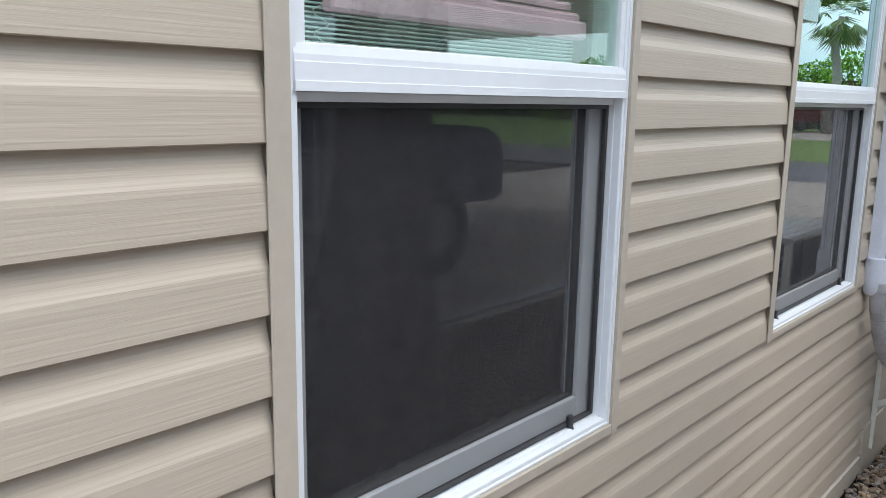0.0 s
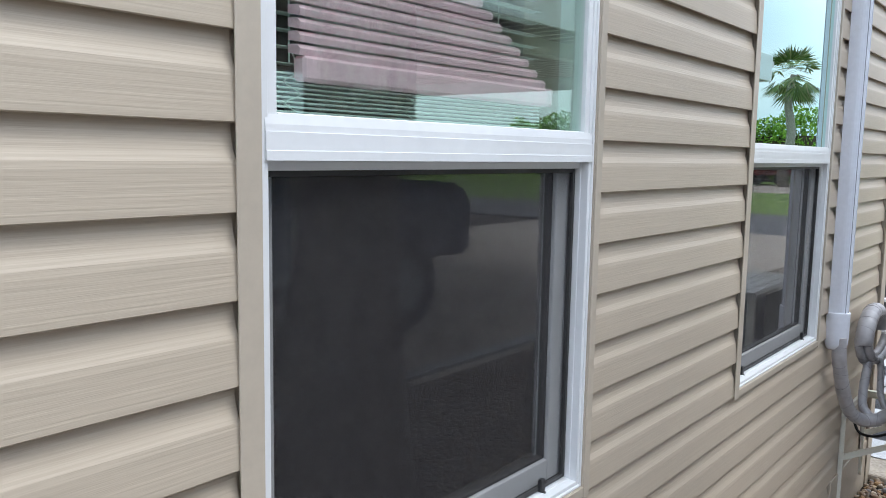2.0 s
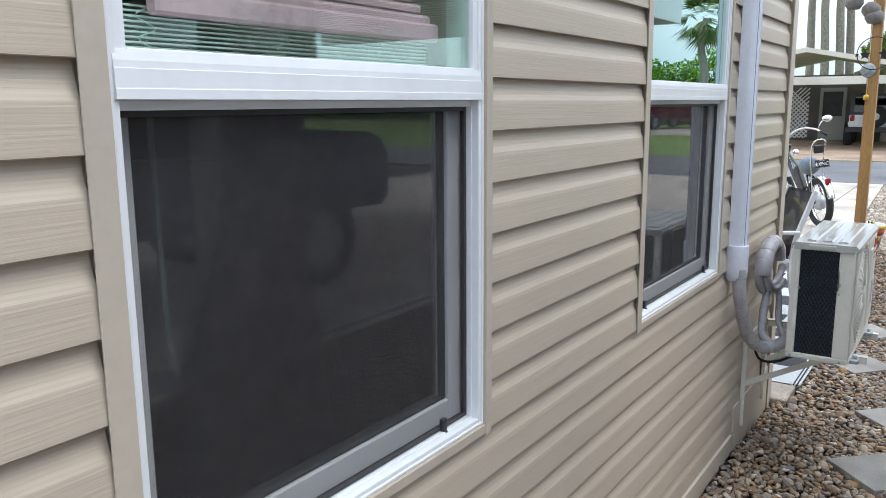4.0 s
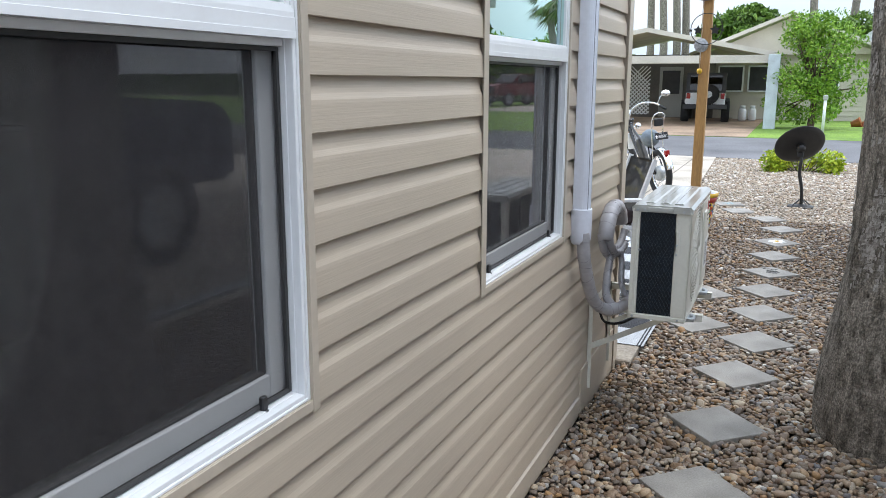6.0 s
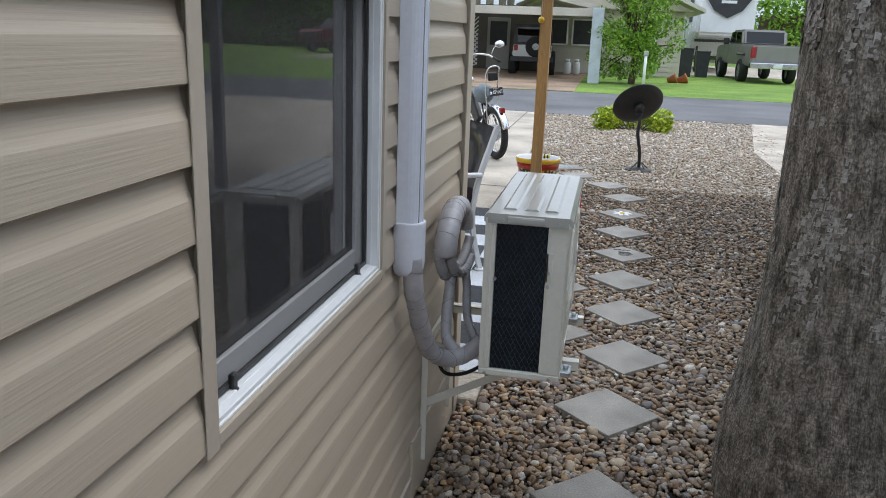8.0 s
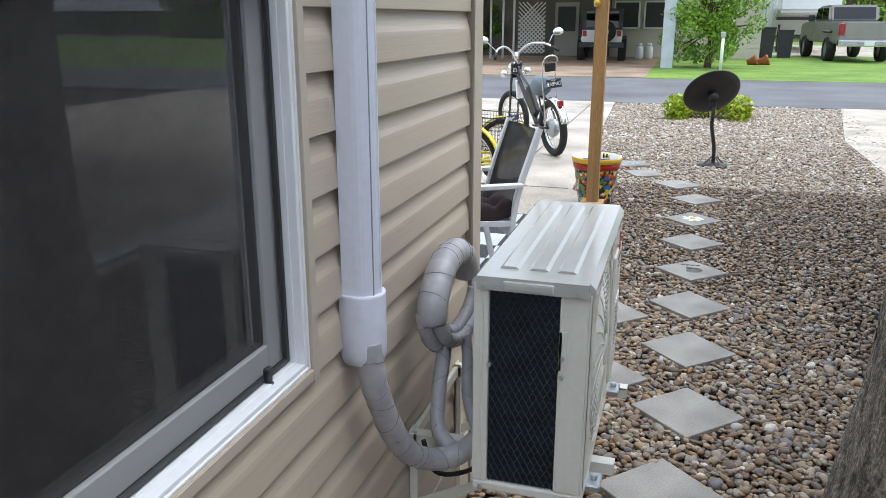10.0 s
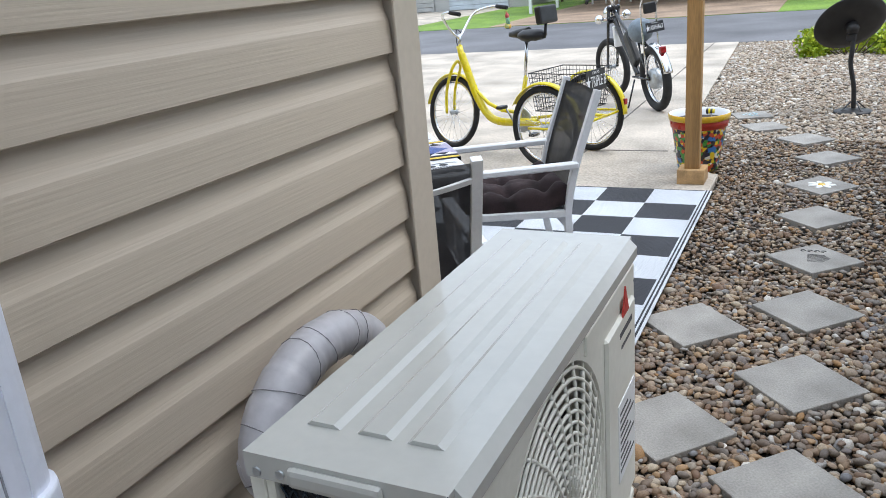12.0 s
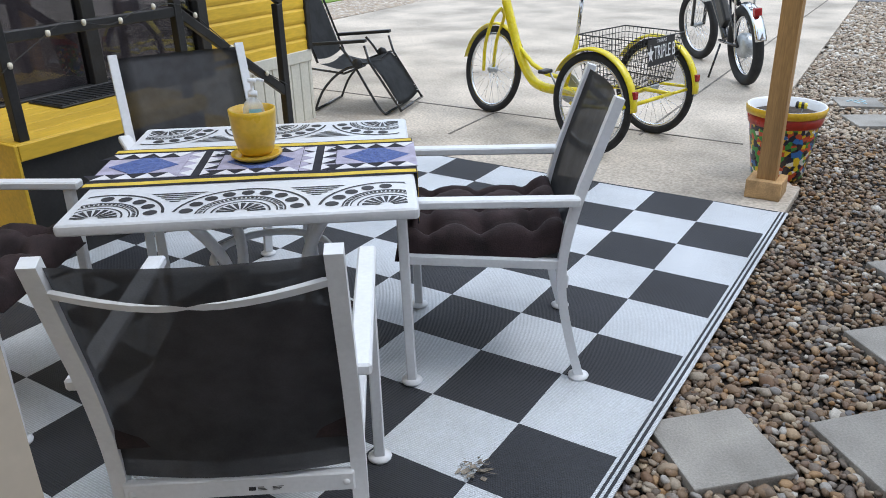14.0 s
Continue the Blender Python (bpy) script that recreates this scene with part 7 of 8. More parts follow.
def pickup(place, paint, label):
    """A large crew-cab pickup; y points ahead."""
    c = thing("pickup_truck", label, "truck", place)
    bm = bmesh.new()
    prism(bm, [(0.0, 0.62), (5.9, 0.62), (5.9, 1.15), (5.75, 1.30), (4.35, 1.38), (0.0, 1.38)], -0.96, 0.96, "x")
    bmesh.ops.bevel(bm, geom=list(bm.edges), offset=0.06, segments=2, affect="EDGES")
    part("body", bm, paint, c)
    bm = bmesh.new()
    prism(bm, [(1.95, 1.36), (4.45, 1.36), (3.75, 1.92), (2.15, 1.95)], -0.84, 0.84, "x")
    bmesh.ops.bevel(bm, geom=list(bm.edges), offset=0.08, segments=2, affect="EDGES")
    part("cab", bm, paint, c)
    for s in (-1, 1):
        for a, b in ((2.2, 3.0), (3.08, 4.05)):
            bm = bmesh.new()
            prism(bm, [(a, 1.44), (b, 1.44), (b - 0.25 if b > 3.5 else b, 1.84), (a + 0.06, 1.85)], s * 0.845, s * 0.852, "x")
            part("side_window", bm, "glass_dark", c)
    bm = bmesh.new()
    prism(bm, [(1.985, 1.46), (2.12, 1.86), (2.10, 1.87), (1.965, 1.46)], -0.7, 0.7, "x")
    part("rear_window", bm, "glass_dark", c)
    bm = bmesh.new()
    prism(bm, [(4.40, 1.42), (3.82, 1.88), (3.85, 1.90), (4.43, 1.43)], -0.75, 0.75, "x")
    part("windscreen", bm, "glass_dark", c)
    bm = bmesh.new()
    box(bm, (-0.78, -0.02, 0.80), (0.78, 0.02, 1.36), 0.03, seg=2)
    part("tailgate", bm, paint, c)
    bm = bmesh.new()
    box(bm, (-0.98, -0.18, 0.55), (0.98, 0.04, 0.76), 0.03, seg=2)
    part("rear_bumper", bm, "chrome" if paint == "paint_silver" else "dark_trim", c)
    bm = bmesh.new()
    box(bm, (-0.16, -0.19, 0.58), (0.16, -0.17, 0.72), 0.004)
    part("number_plate", bm, "paint_white", c)
    bm = bmesh.new()
    box(bm, (-0.7, 5.86, 0.75), (0.7, 5.94, 1.15), 0.03)
    part("grille", bm, "dark_trim", c)
    for s in (-1, 1):
        bm = bmesh.new()
        box(bm, (s * 0.88 - 0.08, -0.03, 0.92), (s * 0.88 + 0.09, 0.06, 1.32), 0.02)
        part("tail_light", bm, "red_lens", c)
        bm = bmesh.new()
        box(bm, (s * 1.02 - 0.10, 3.95, 1.36), (s * 1.02 + 0.12, 4.05, 1.62), 0.03)
        part("mirror", bm, "dark_trim", c)
        bm = bmesh.new()
        box(bm, (s * 0.93 - 0.12, 0.85, 0.98), (s * 0.93 + 0.12, 1.95, 1.08), 0.04)
        part("wing_flare", bm, "dark_trim", c)
        for y in (1.4, 4.9):
            car_wheel(c, s * 0.88, y, 0.42, 0.30)
    return c


pickup(pose(5.85, 32.8, 0.02, 0, 0, 5), "paint_silver", "grey metallic pickup truck parked on the lawn")
M["paint_blue"] = material("dark_blue_paint", (0.03, 0.045, 0.11), 0.25, 0.2, 0.05, 2, 60, 0.02, coat=0.6)
pickup(pose(4.3, 0.2, 0.015, 0, 0, 2), "paint_blue", "dark blue pickup truck parked under the carport")
pickup(pose(13.4, 51.0, 0.02, 0, 0, 205), "paint_red", "dark red pickup truck parked facing the street")

rv = thing("fifth_wheel_trailer", "white fifth-wheel travel trailer with dark shield on its nose", "travel trailer", pose(4.9, 40.6, 0.03, 0, 0, 2))
bm = bmesh.new()
prism(bm, [(0.0, 1.75), (0.5, 1.55), (1.9, 1.45), (2.1, 0.75), (10.5, 0.75), (10.5, 4.15), (0.9, 4.25), (0.10, 3.6)], -1.25, 1.25, "x")
bmesh.ops.bevel(bm, geom=list(bm.edges), offset=0.10, segments=3, affect="EDGES")
part("body", bm, "paint_white", rv)
bm = bmesh.new()
prism(bm, [(-1.0, 4.0), (1.0, 4.0), (1.0, 3.3), (0.62, 2.75), (0.0, 2.42), (-0.62, 2.75), (-1.0, 3.3)], 0.0, 0.03, "y", pose(0, -0.07, 0.05))
box(bm, (-0.98, -0.05, 3.7), (0.98, 0.62, 3.98), 0.02)
part("shield", bm, "dark_trim", rv, "dark shield panel")
bm = bmesh.new()
prism(bm, [(-0.55, 3.52), (-0.2, 3.74), (0.0, 3.86), (0.22, 3.72), (0.55, 3.52), (0.2, 3.60), (0.0, 3.70), (-0.2, 3.60)], -0.082, -0.072, "y")
box(bm, (-0.70, -0.082, 3.38), (0.70, -0.072, 3.48))
box(bm, (-0.34, -0.082, 3.12), (0.34, -0.072, 3.24))
part("shield_mark", bm, "paint_white", rv, "pale peak and bars on the shield")
bm = bmesh.new()
box(bm, (-1.29, 4.4, 1.2), (-1.25, 5.0, 3.1), 0.01)
part("entry_door", bm, "house_shade", rv)
bm = bmesh.new()
box(bm, (-1.50, 6.0, 1.1), (-1.24, 9.2, 3.5), 0.03)
part("slide_out", bm, "paint_white", rv)
bm = bmesh.new()
prism(bm, [(-1.25, 1.52), (1.25, 1.52), (1.25, 1.40), (-1.25, 1.40)], 0.55, 0.62, "y")
part("hitch_trim", bm, "dark_trim", rv)
bm = bmesh.new()
box(bm, (-1.27, 2.2, 2.3), (-1.24, 3.4, 3.5), 0.01)
part("side_window", bm, "dark_trim", rv)
for x in (-1.0, 1.0):
    bm = bmesh.new()
    box(bm, (x - 0.05, 1.3, 0.0), (x + 0.05, 1.4, 1.2), 0.01)
    part("landing_leg", bm, "dark_trim", rv)
for y in (6.5, 7.4):
    for s in (-1, 1):
        car_wheel(rv, s * 1.05, y, 0.38, 0.26)

for x, y, h, w, mt, nm, lb in ((2.9, 36.0, 1.1, 0.55, "dark_trim", "wheelie_bin", "dark grey wheelie bin on the lawn edge"), (3.6, 36.4, 1.0, 0.55, "dark_trim", "wheelie_bin", "dark grey wheelie bin on the lawn edge"),
                               (2.3, 36.2, 0.6, 0.5, "label_blue", "storage_tub", "blue plastic tub on the lawn edge")):
    tb_ = thing(nm, lb, "bin", pose(x, y, 0.02))
    bm = bmesh.new()
    prism(bm, [(-w * 0.4, 0.0), (w * 0.4, 0.0), (w * 0.5, h), (-w * 0.5, h)], -w / 2, w / 2, "y")
    part("bin_body", bm, mt, tb_)
    bm = bmesh.new()
    box(bm, (-w * 0.54, -w * 0.55, h), (w * 0.54, w * 0.55, h + 0.06), 0.02)
    part("lid", bm, mt, tb_)
for k, (x, y) in enumerate(((-1.75, 33.3), (-1.40, 33.4))):
    pc = thing("propane_cylinder", "white propane cylinder beneath the far carport", "gas cylinder", pose(x, y, 0.03), "propane cylinders")
    bm = bmesh.new()
    lathe(bm, [(0.0, 0.0), (0.12, 0.0), (0.15, 0.05), (0.15, 0.38), (0.12, 0.46), (0.05, 0.48), (0.0, 0.48)], 18)
    part("tank", bm, "paint_white", pc)
    bm = bmesh.new()
    disc_ring(bm, 0.09, 0.10, 0.46, 0.58, 16)
    part("collar", bm, "paint_white", pc)
tpost = thing("water_standpipe", "white plastic standpipe on the far lawn", "standpipe", pose(0.95, 26.9, 0.02))
bm = bmesh.new()
tube(bm, [(0, 0, 0), (0.0, 0, 1.0)], 0.045, 10)
part("pipe", bm, "white_vinyl", tpost)
bm = bmesh.new()
box(bm, (-0.07, -0.07, 0.95), (0.07, 0.07, 1.1), 0.02)
part("box", bm, "house_shade", tpost)
for x, y in ((2.05, 30.6), (2.4, 30.7)):
    tt = thing("terracotta_ornament", "terracotta pots lying on the far lawn", "flowerpot", pose(x, y, 0.13, 70, 0, 40 * x))
    bm = bmesh.new()
    lathe(bm, [(0.0, -0.15), (0.10, -0.15), (0.16, 0.12), (0.18, 0.12), (0.18, 0.17), (0.14, 0.17), (0.09, -0.10), (0.0, -0.12)], 16)
    part("pot", bm, "terracotta", tt)
for k, x in enumerate((-7.64, -7.16, -6.69, -6.28)):
    fp = thing("awning_post", "slim white awning post beside the far house", "post", pose(x, 32.0, 0.03), "awning posts")
    bm = bmesh.new()
    tube(bm, [(0, 0, 0), (0, 0, 2.4)], 0.04, 8)
    part("shaft", bm, "white_vinyl", fp)
sgn = thing("sale_sign", "small orange FOR SALE sign on an awning post", "sign", pose(-7.64, 31.94, 1.08))
part("board", bars(None, ((-0.2, -0.01, -0.12), (0.2, 0.01, 0.12), 0.003)), "orange_sign", sgn)
lettering("sign_text", "FOR SALE", 0.085, "white_vinyl", sgn, pose(0, -0.012, 0, 90, 0, 0))

# ---- plants ----
M["leaf_bright"] = ramp_material("bright_leaf", [(0.0, (0.09, 0.20, 0.015)), (0.5, (0.17, 0.32, 0.025)), (1.0, (0.30, 0.46, 0.05))], 0.55, "island", 5, 60, 0.0, 0.001, 0.1)
M["leaf_dark"] = ramp_material("dark_leaf", [(0.0, (0.06, 0.11, 0.02)), (0.5, (0.11, 0.20, 0.03)), (1.0, (0.20, 0.31, 0.05))], 0.6, "island", 5, 60, 0.0, 0.001, 0.1)
M["leaf_yellow"] = ramp_material("yellow_green_leaf", [(0.0, (0.16, 0.26, 0.015)), (0.6, (0.34, 0.44, 0.02)), (1.0, (0.55, 0.58, 0.04))], 0.55, "island", 5, 60, 0.0, 0.001, 0.1)
M["twig"] = material("brown_branch", (0.12, 0.085, 0.06), 0.9, 0, 0.2, 8, 50, 0.5, 0.004)
M["palm_leaf"] = ramp_material("palm_frond", [(0.0, (0.06, 0.10, 0.02)), (0.6, (0.12, 0.18, 0.04)), (1.0, (0.30, 0.26, 0.13))], 0.6, "island", 5, 60, 0.0, 0.001, 0.1)


def leaves(rng, clumps, per, size, spread):
    """Many small folded leaves round the clump centres, as vertices and faces."""
    verts, faces = [], []
    for c, r in clumps:
        d = rng.normal(size=(per, 3))
        d /= np.linalg.norm(d, axis=1)[:, None]
        p = np.array(c) + d * (r * rng.uniform(0.35, 1.0, (per, 1)) ** 0.6) * np.array(spread)
        a = rng.normal(size=(per, 3)) + d * 0.5
        a /= np.linalg.norm(a, axis=1)[:, None]
        b = np.cross(a, rng.normal(size=(per, 3)))
        b /= np.linalg.norm(b, axis=1)[:, None]
        s = size * rng.uniform(0.6, 1.3, (per, 1))
        base = len(verts)
        quad = np.stack([p - a * s, p + b * s * 0.45, p + a * s, p - b * s * 0.45], 1).reshape(-1, 3)
        verts.extend(map(tuple, quad))
        faces.extend((base + 4 * k, base + 4 * k + 1, base + 4 * k + 2, base + 4 * k + 3) for k in range(per))
    return verts, faces


def crown(name, verts, faces, mat, parent):
    me = bpy.data.meshes.new(name)
    me.from_pydata(verts, [], faces)
    me.materials.append(M[mat])
    ob = new(name, me)
    ob.parent = parent
    return ob


def tree(seed, label, place, height, radius, trunk=0.12, per=260, clump=26, size=0.09, mat="leaf_bright", name="tree", low=0.30):
    rng = np.random.default_rng(seed)
    t = thing(name, label, "tree", place)
    bm = bmesh.new()
    tube(bm, smooth_path([(0, 0, -0.05), (0.04, 0.02, height * 0.2), (-0.05, 0.03, height * 0.4), (0.0, 0.0, height * 0.7)], 4), [trunk * (1 - 0.06 * k) for k in range(13)], 10)
    cl = []
    for k in range(clump):
        a, u = rng.uniform(0, 2 * math.pi), rng.uniform(0, 1)
        z = height * (low + (0.93 - low) * u)
        rr = radius * math.sqrt(max(0.08, 1 - ((u - 0.42) / 0.66) ** 2)) * rng.uniform(0.25, 0.95)
        c = (rr * math.cos(a), rr * math.sin(a), z)
        cl.append((c, radius * rng.uniform(0.20, 0.38)))
        if k % 2 == 0:
            tube(bm, [(0, 0, height * 0.3), (c[0] * 0.5, c[1] * 0.5, (height * 0.3 + z) / 2), c], [trunk * 0.4, trunk * 0.25, trunk * 0.08], 6)
    part("trunk", bm, "twig", t)
    v, f = leaves(rng, cl, per, size, (1, 1, 0.8))
    tagged(crown("crown", v, f, mat, t), kind="stuff")
    return t


tree(1, "small bushy citrus tree with bright leaves on the lawn", pose(0.62, 28.6, 0.02), 3.75, 1.42, 0.12, 150, 84, 0.060, "leaf_bright", "citrus_tree", 0.10)
tr0 = tree(2, "dark green broad-leaved tree behind the houses", pose(-3.4, 58, 0), 6.6, 3.0, 0.25, 300, 34, 0.22, "leaf_dark")
for x, y, s, a in ((4.6, 62, 0.95, 40), (-24, 52, 1.0, 220), (22, 58, 1.0, 130), (-13, 60, 0.55, 160)):
    copy_thing(tr0, pose(x, y, 0, 0, 0, a) @ Matrix.Diagonal((s, s, s, 1)))
tr1 = tree(5, "leafy green shrub row beside the far house", pose(-8.6, 35.0, 0), 2.6, 1.3, 0.06, 260, 24, 0.10, "leaf_dark", "shrub", 0.15)
for x, y in ((-10.0, 36.0), (-7.0, 35.8)):
    copy_thing(tr1, pose(x, y, 0, 0, 0, x * 50))

rng = np.random.default_rng(9)
hedge = thing("hedge", "tall bright green hedge beyond the driveways", "hedge", pose(0, 0, 0))
v, f = leaves(rng, [((x, 57 + rng.uniform(-0.6, 0.6), z), 0.85) for x in np.arange(9.0, 38.0, 0.8) for z in (0.6, 1.5, 2.4, 3.3, 4.1 + 0.4 * math.sin(x))], 130, 0.17, (1, 1, 0.9))
tagged(crown("leaves", v, f, "leaf_bright", hedge), kind="stuff")
bm = bmesh.new()
box(bm, (9.0, 56.8, 0.0), (37.5, 57.4, 3.2))
part("stems", bm, "twig", hedge)

bushp = thing("yellow_green_shrub", "low yellow-green shrub in the gravel behind the dish", "shrub", pose(0.40, 15.0, -0.01))
v, f = leaves(np.random.default_rng(4), [((x + 0.1 * math.sin(7 * x), 0.2 * math.cos(5 * x), z), 0.17) for x in np.arange(-0.62, 0.63, 0.13) for z in (0.06, 0.16, 0.27)], 60, 0.045, (1, 1, 0.8))
tagged(crown("leaves", v, f, "leaf_yellow", bushp), kind="stuff")
bm = bmesh.new()
for k in range(9):
    x = -0.5 + 0.125 * k
    tube(bm, [(x * 0.3, 0, 0), (x * 0.7, 0.02, 0.14), (x, 0, 0.28)], [0.010, 0.007, 0.003], 5)
part("stems", bm, "twig", bushp)


def tall_palm(place, height, crown_r, label, seed, fronds=46):
    rng = np.random.default_rng(seed)
    p = thing("fan_palm", label, "palm tree", place)
    bm = bmesh.new()
    tube(bm, [(0.15 * math.sin(k), 0, height * k / 10) for k in range(11)], [0.30 - 0.012 * k for k in range(11)], 12)
    part("trunk", bm, "bark", p)
    verts, faces = [], []
    for k in range(fronds):
        a, e = rng.uniform(0, 2 * math.pi), rng.uniform(-1.0, 1.2)
        d = Vector((math.cos(a) * math.cos(e), math.sin(a) * math.cos(e), math.sin(e)))
        side = d.cross(Vector((0, 0, 1))).normalized()
        hub = Vector((0, 0, height)) + d * crown_r * 0.45
        for j in range(13):
            t = (j - 6) / 6 * 1.15
            dd = (d * math.cos(t) + side * math.sin(t)).normalized()
            tip = hub + dd * crown_r * 0.6 * rng.uniform(0.8, 1.05) + Vector((0, 0, -0.25 * crown_r * abs(t) * 0.4 - 0.12 * crown_r))
            up = d.cross(side) * 0.02 * crown_r
            b = len(verts)
            verts += [tuple(hub - dd.cross(up).normalized() * 0.03), tuple(hub + (tip - hub) * 0.5 + dd.cross(up).normalized() * 0.05), tuple(tip), tuple(hub + (tip - hub) * 0.5 - dd.cross(up).normalized() * 0.05)]
            faces.append((b, b + 1, b + 2, b + 3))
    tagged(crown("crown", verts, faces, "palm_leaf", p), kind="stuff")
    return p


tall_palm(pose(12.3, 47.0, 0), 6.3, 2.0, "fan palm with a shaggy crown above the hedge", 3)
pl0 = tall_palm(pose(-9.16, 60, 0), 19.0, 2.2, "very tall slender palm behind the houses", 4, 30)
for x, y in ((-8.3, 60.5), (-7.8, 61.5), (-10.2, 61), (0.62, 62), (3.2, 64)):
    copy_thing(pl0, pose(x, y, 0, 0, 0, x * 40))

bm = bmesh.new()
box(bm, (-90, 70, 0), (90, 70.5, 2.2))
M["far_wood"] = ramp_material("far_trees", [(0.0, (0.03, 0.06, 0.015)), (1.0, (0.10, 0.16, 0.03))], 0.9, 2.0)
structure("backdrop", bm, "far_wood", "distant dark tree line", "backdrop")

# ---- plain brand shapes and small print on the unit ----
M["red_ink"] = material("red_print", (0.45, 0.03, 0.02), 0.5, 0, 0.05, 30, 100, 0.0)
M["grey_ink"] = material("dark_grey_print", (0.06, 0.06, 0.065), 0.5, 0, 0.05, 30, 100, 0.0)
bm = bmesh.new()
prism(bm, [(0.585, 0.395), (0.625, 0.395), (0.605, 0.44)], DX + 0.004, DX + 0.0065, "x")
part("mark", bm, "red_ink", ac, "red triangular mark")
bm = bmesh.new()
box(bm, (DX + 0.004, 0.565, 0.368), (DX + 0.0065, 0.645, 0.377))
part("print", bm, "grey_ink", ac)
bm = bmesh.new()
box(bm, (DX + 0.004, 0.575, 0.347), (DX + 0.0065, 0.638, 0.353))
part("print", bm, "grey_ink", ac)
bm = bmesh.new()
box(bm, (DX + 0.005, 0.55, 0.12), (DX + 0.0072, 0.66, 0.26))
part("rating_label", bm, "white_vinyl", ac, "white rating label")
bm = bmesh.new()
for k in range(9):
    box(bm, (DX + 0.0072, 0.558, 0.135 + 0.013 * k), (DX + 0.0076, 0.65 - 0.02 * (k % 3), 0.140 + 0.013 * k))
tagged(part("small_print", bm, "grey_ink", ac), kind="stuff")

# ---- river gravel ----
def ico():
    b = bmesh.new()
    bmesh.ops.create_icosphere(b, subdivisions=2, radius=1.0)
    v, f = np.array([x.co[:] for x in b.verts]), np.array([[w.index for w in x.verts] for x in b.faces])
    b.free()
    b = bmesh.new()
    bmesh.ops.create_icosphere(b, subdivisions=1, radius=1.0)
    v1, f1 = np.array([x.co[:] for x in b.verts]), np.array([[w.index for w in x.verts] for x in b.faces])
    b.free()
    return (v, f), (v1, f1)


FINE, COARSE = ico()
KEEP_OUT = [(0.735, 3.95, 0.30), (0.86, 2.20, 0.27)]


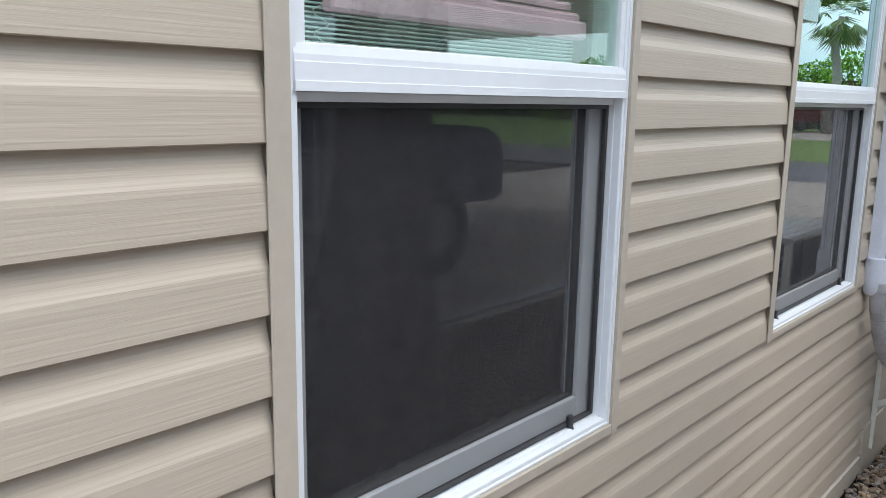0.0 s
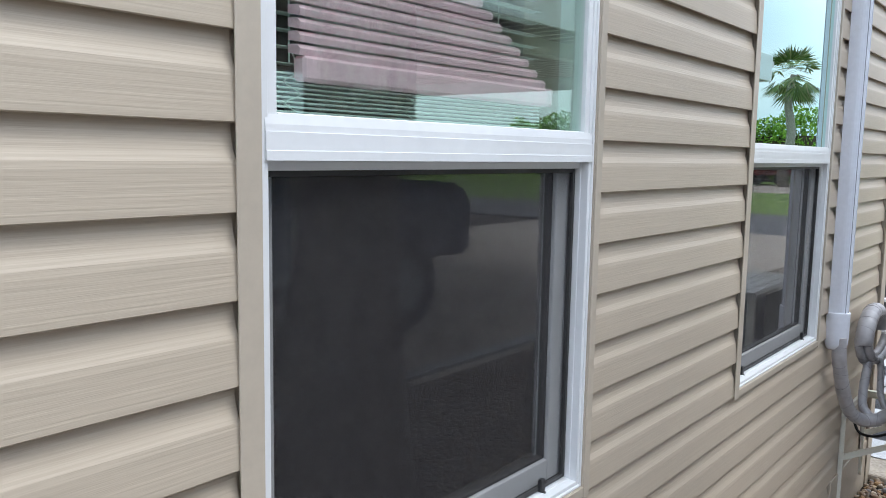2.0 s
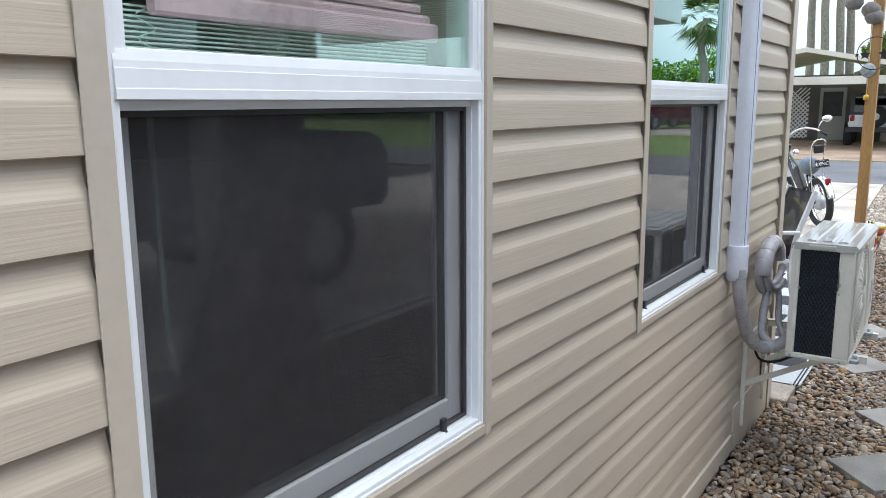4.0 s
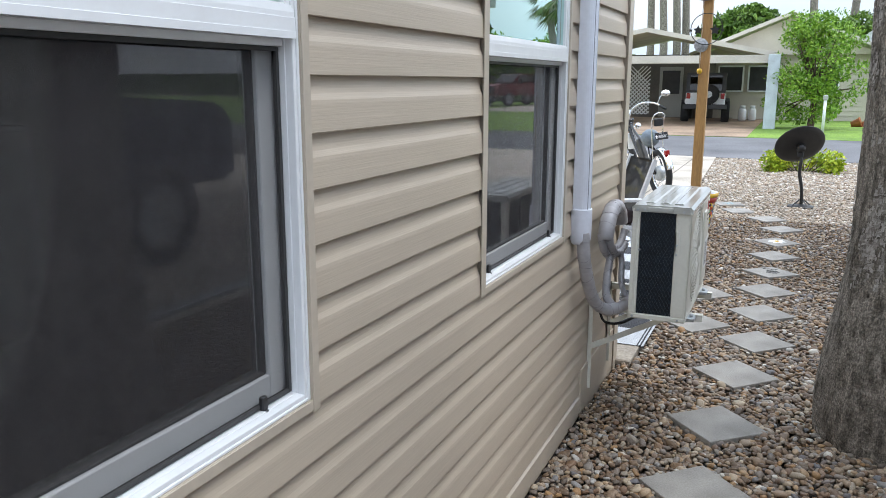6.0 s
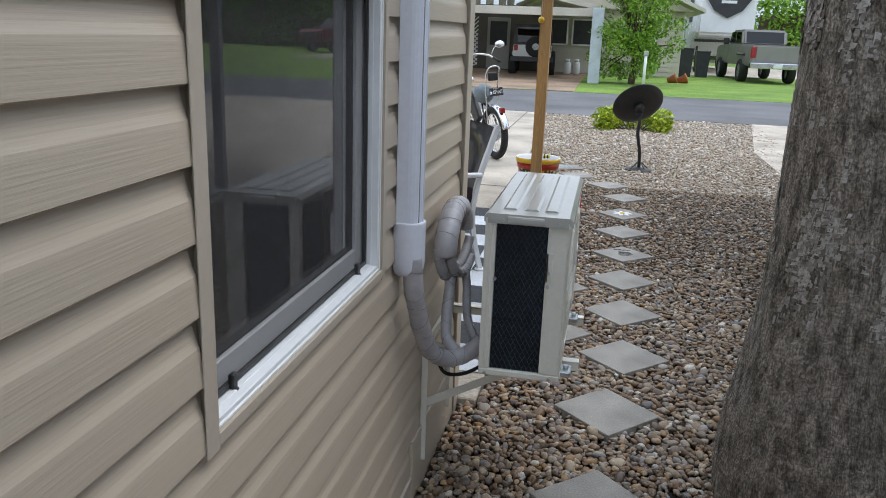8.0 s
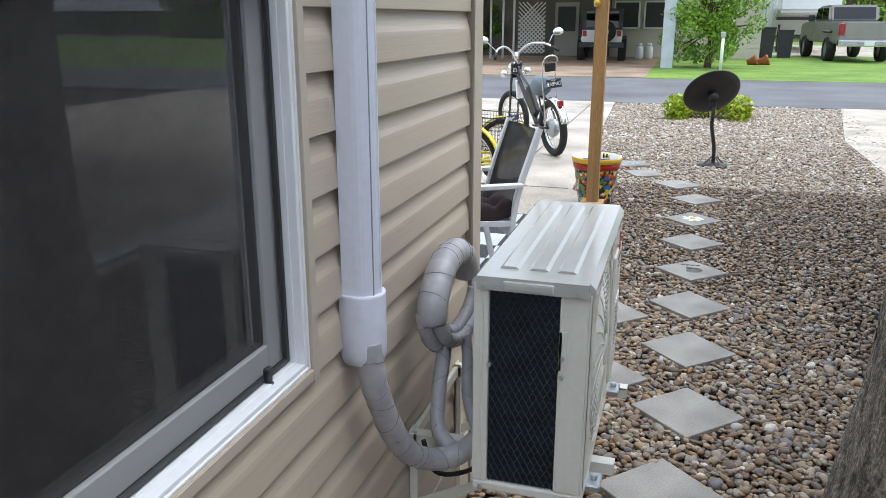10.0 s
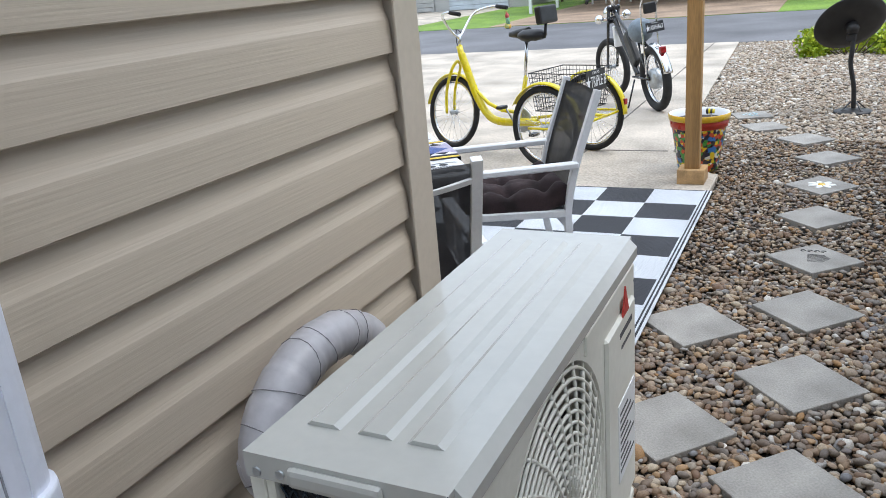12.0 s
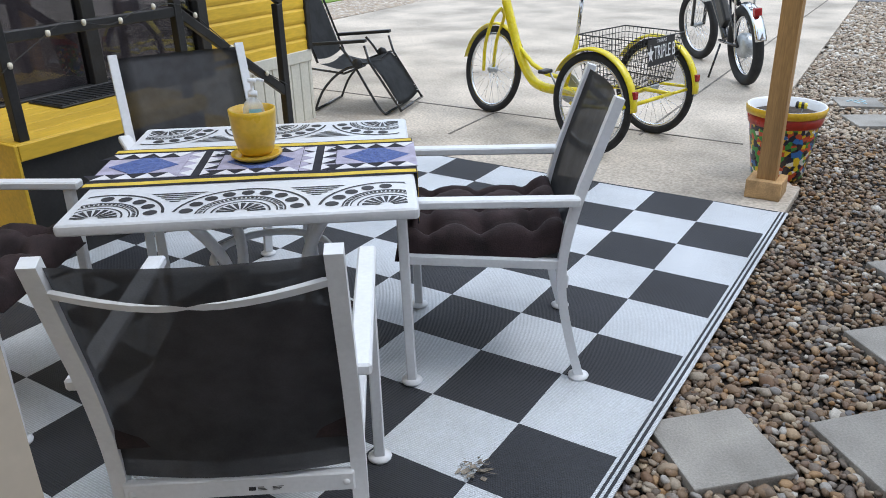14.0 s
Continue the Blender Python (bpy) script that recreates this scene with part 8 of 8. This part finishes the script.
def gravel(name, x0, x1, y0, y1, step, shape, seed, r=(0.0085, 0.018), mat="pebble"):
    rng = np.random.default_rng(seed)
    gx, gy = np.meshgrid(np.arange(x0, x1, step), np.arange(y0, y1, step))
    p = np.stack([gx.ravel(), gy.ravel()], 1) + rng.uniform(-0.55, 0.55, (gx.size, 2)) * step
    ok = (p[:, 0] > x0) & (p[:, 0] < x1)
    ok &= ~((p[:, 0] < -0.455) & (p[:, 1] > 4.37) & (p[:, 1] < 8.44))
    ok &= ~((p[:, 0] < np.where(p[:, 1] < 9.1, -0.50 - 0.56 * (p[:, 1] - 8.43), -0.88 - 0.04 * (p[:, 1] - 9.1)) + 0.01) & (p[:, 1] > 8.43))
    for cx, cy, cr in KEEP_OUT:
        ok &= np.hypot(p[:, 0] - cx, p[:, 1] - cy) > cr
    for cx, cy, a in SPOTS:
        c, s = math.cos(radians(a)), math.sin(radians(a))
        dx, dy = p[:, 0] - cx, p[:, 1] - cy
        ok &= ~((abs(dx * c + dy * s) < 0.150) & (abs(-dx * s + dy * c) < 0.150))
    p = p[ok]
    n = len(p)
    v, f = shape
    big = rng.uniform(r[0], r[1], n) * (1 + 0.5 * (rng.random(n) > 0.92))
    sc = np.stack([big * rng.uniform(0.95, 1.45, n), big * rng.uniform(0.7, 1.05, n), big * rng.uniform(0.42, 0.75, n)], 1)
    az, tx, ty = rng.uniform(0, 2 * math.pi, n), rng.normal(0, 0.30, n), rng.normal(0, 0.30, n)
    warp = 1 + rng.normal(0, 0.09, (24, len(v), 1))
    q = v[None] * warp[rng.integers(0, 24, n)] * sc[:, None]
    cx, sx = np.cos(tx)[:, None], np.sin(tx)[:, None]
    q = np.stack([q[..., 0], q[..., 1] * cx - q[..., 2] * sx, q[..., 1] * sx + q[..., 2] * cx], -1)
    cy, sy = np.cos(ty)[:, None], np.sin(ty)[:, None]
    q = np.stack([q[..., 0] * cy + q[..., 2] * sy, q[..., 1], -q[..., 0] * sy + q[..., 2] * cy], -1)
    ca, sa = np.cos(az)[:, None], np.sin(az)[:, None]
    q = np.stack([q[..., 0] * ca - q[..., 1] * sa, q[..., 0] * sa + q[..., 1] * ca, q[..., 2]], -1)
    lift = rng.uniform(-0.012, 0.008, n)
    q += np.stack([p[:, 0], p[:, 1], lift], 1)[:, None]
    verts = q.reshape(-1, 3)
    faces = (f[None] + (np.arange(n) * len(v))[:, None, None]).reshape(-1, 3)
    me = bpy.data.meshes.new(name)
    me.vertices.add(len(verts))
    me.vertices.foreach_set("co", verts.ravel())
    me.loops.add(faces.size)
    me.loops.foreach_set("vertex_index", faces.ravel().astype(np.int32))
    me.polygons.add(len(faces))
    me.polygons.foreach_set("loop_start", np.arange(0, faces.size, 3, dtype=np.int32))
    me.polygons.foreach_set("use_smooth", np.ones(len(faces), dtype=bool))
    me.update(calc_edges=True)
    me.materials.append(M[mat])
    return tagged(new(name, me), "loose brown, grey and tan river pebbles", "gravel", kind="stuff")


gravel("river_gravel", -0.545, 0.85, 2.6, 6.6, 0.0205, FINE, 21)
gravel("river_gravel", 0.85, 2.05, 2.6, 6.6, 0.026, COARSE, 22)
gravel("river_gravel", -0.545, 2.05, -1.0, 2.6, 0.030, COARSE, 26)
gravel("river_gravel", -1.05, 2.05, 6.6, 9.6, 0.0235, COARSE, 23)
# The far stretches get more light by the brightened pebble colours.
gravel("river_gravel", -1.25, 2.4, 9.6, 12.5, 0.028, COARSE, 24, (0.010, 0.021), "pebble_lit")
gravel("river_gravel", -1.25, 2.6, 12.5, 17.0, 0.036, COARSE, 25, (0.014, 0.026), "pebble_lit")
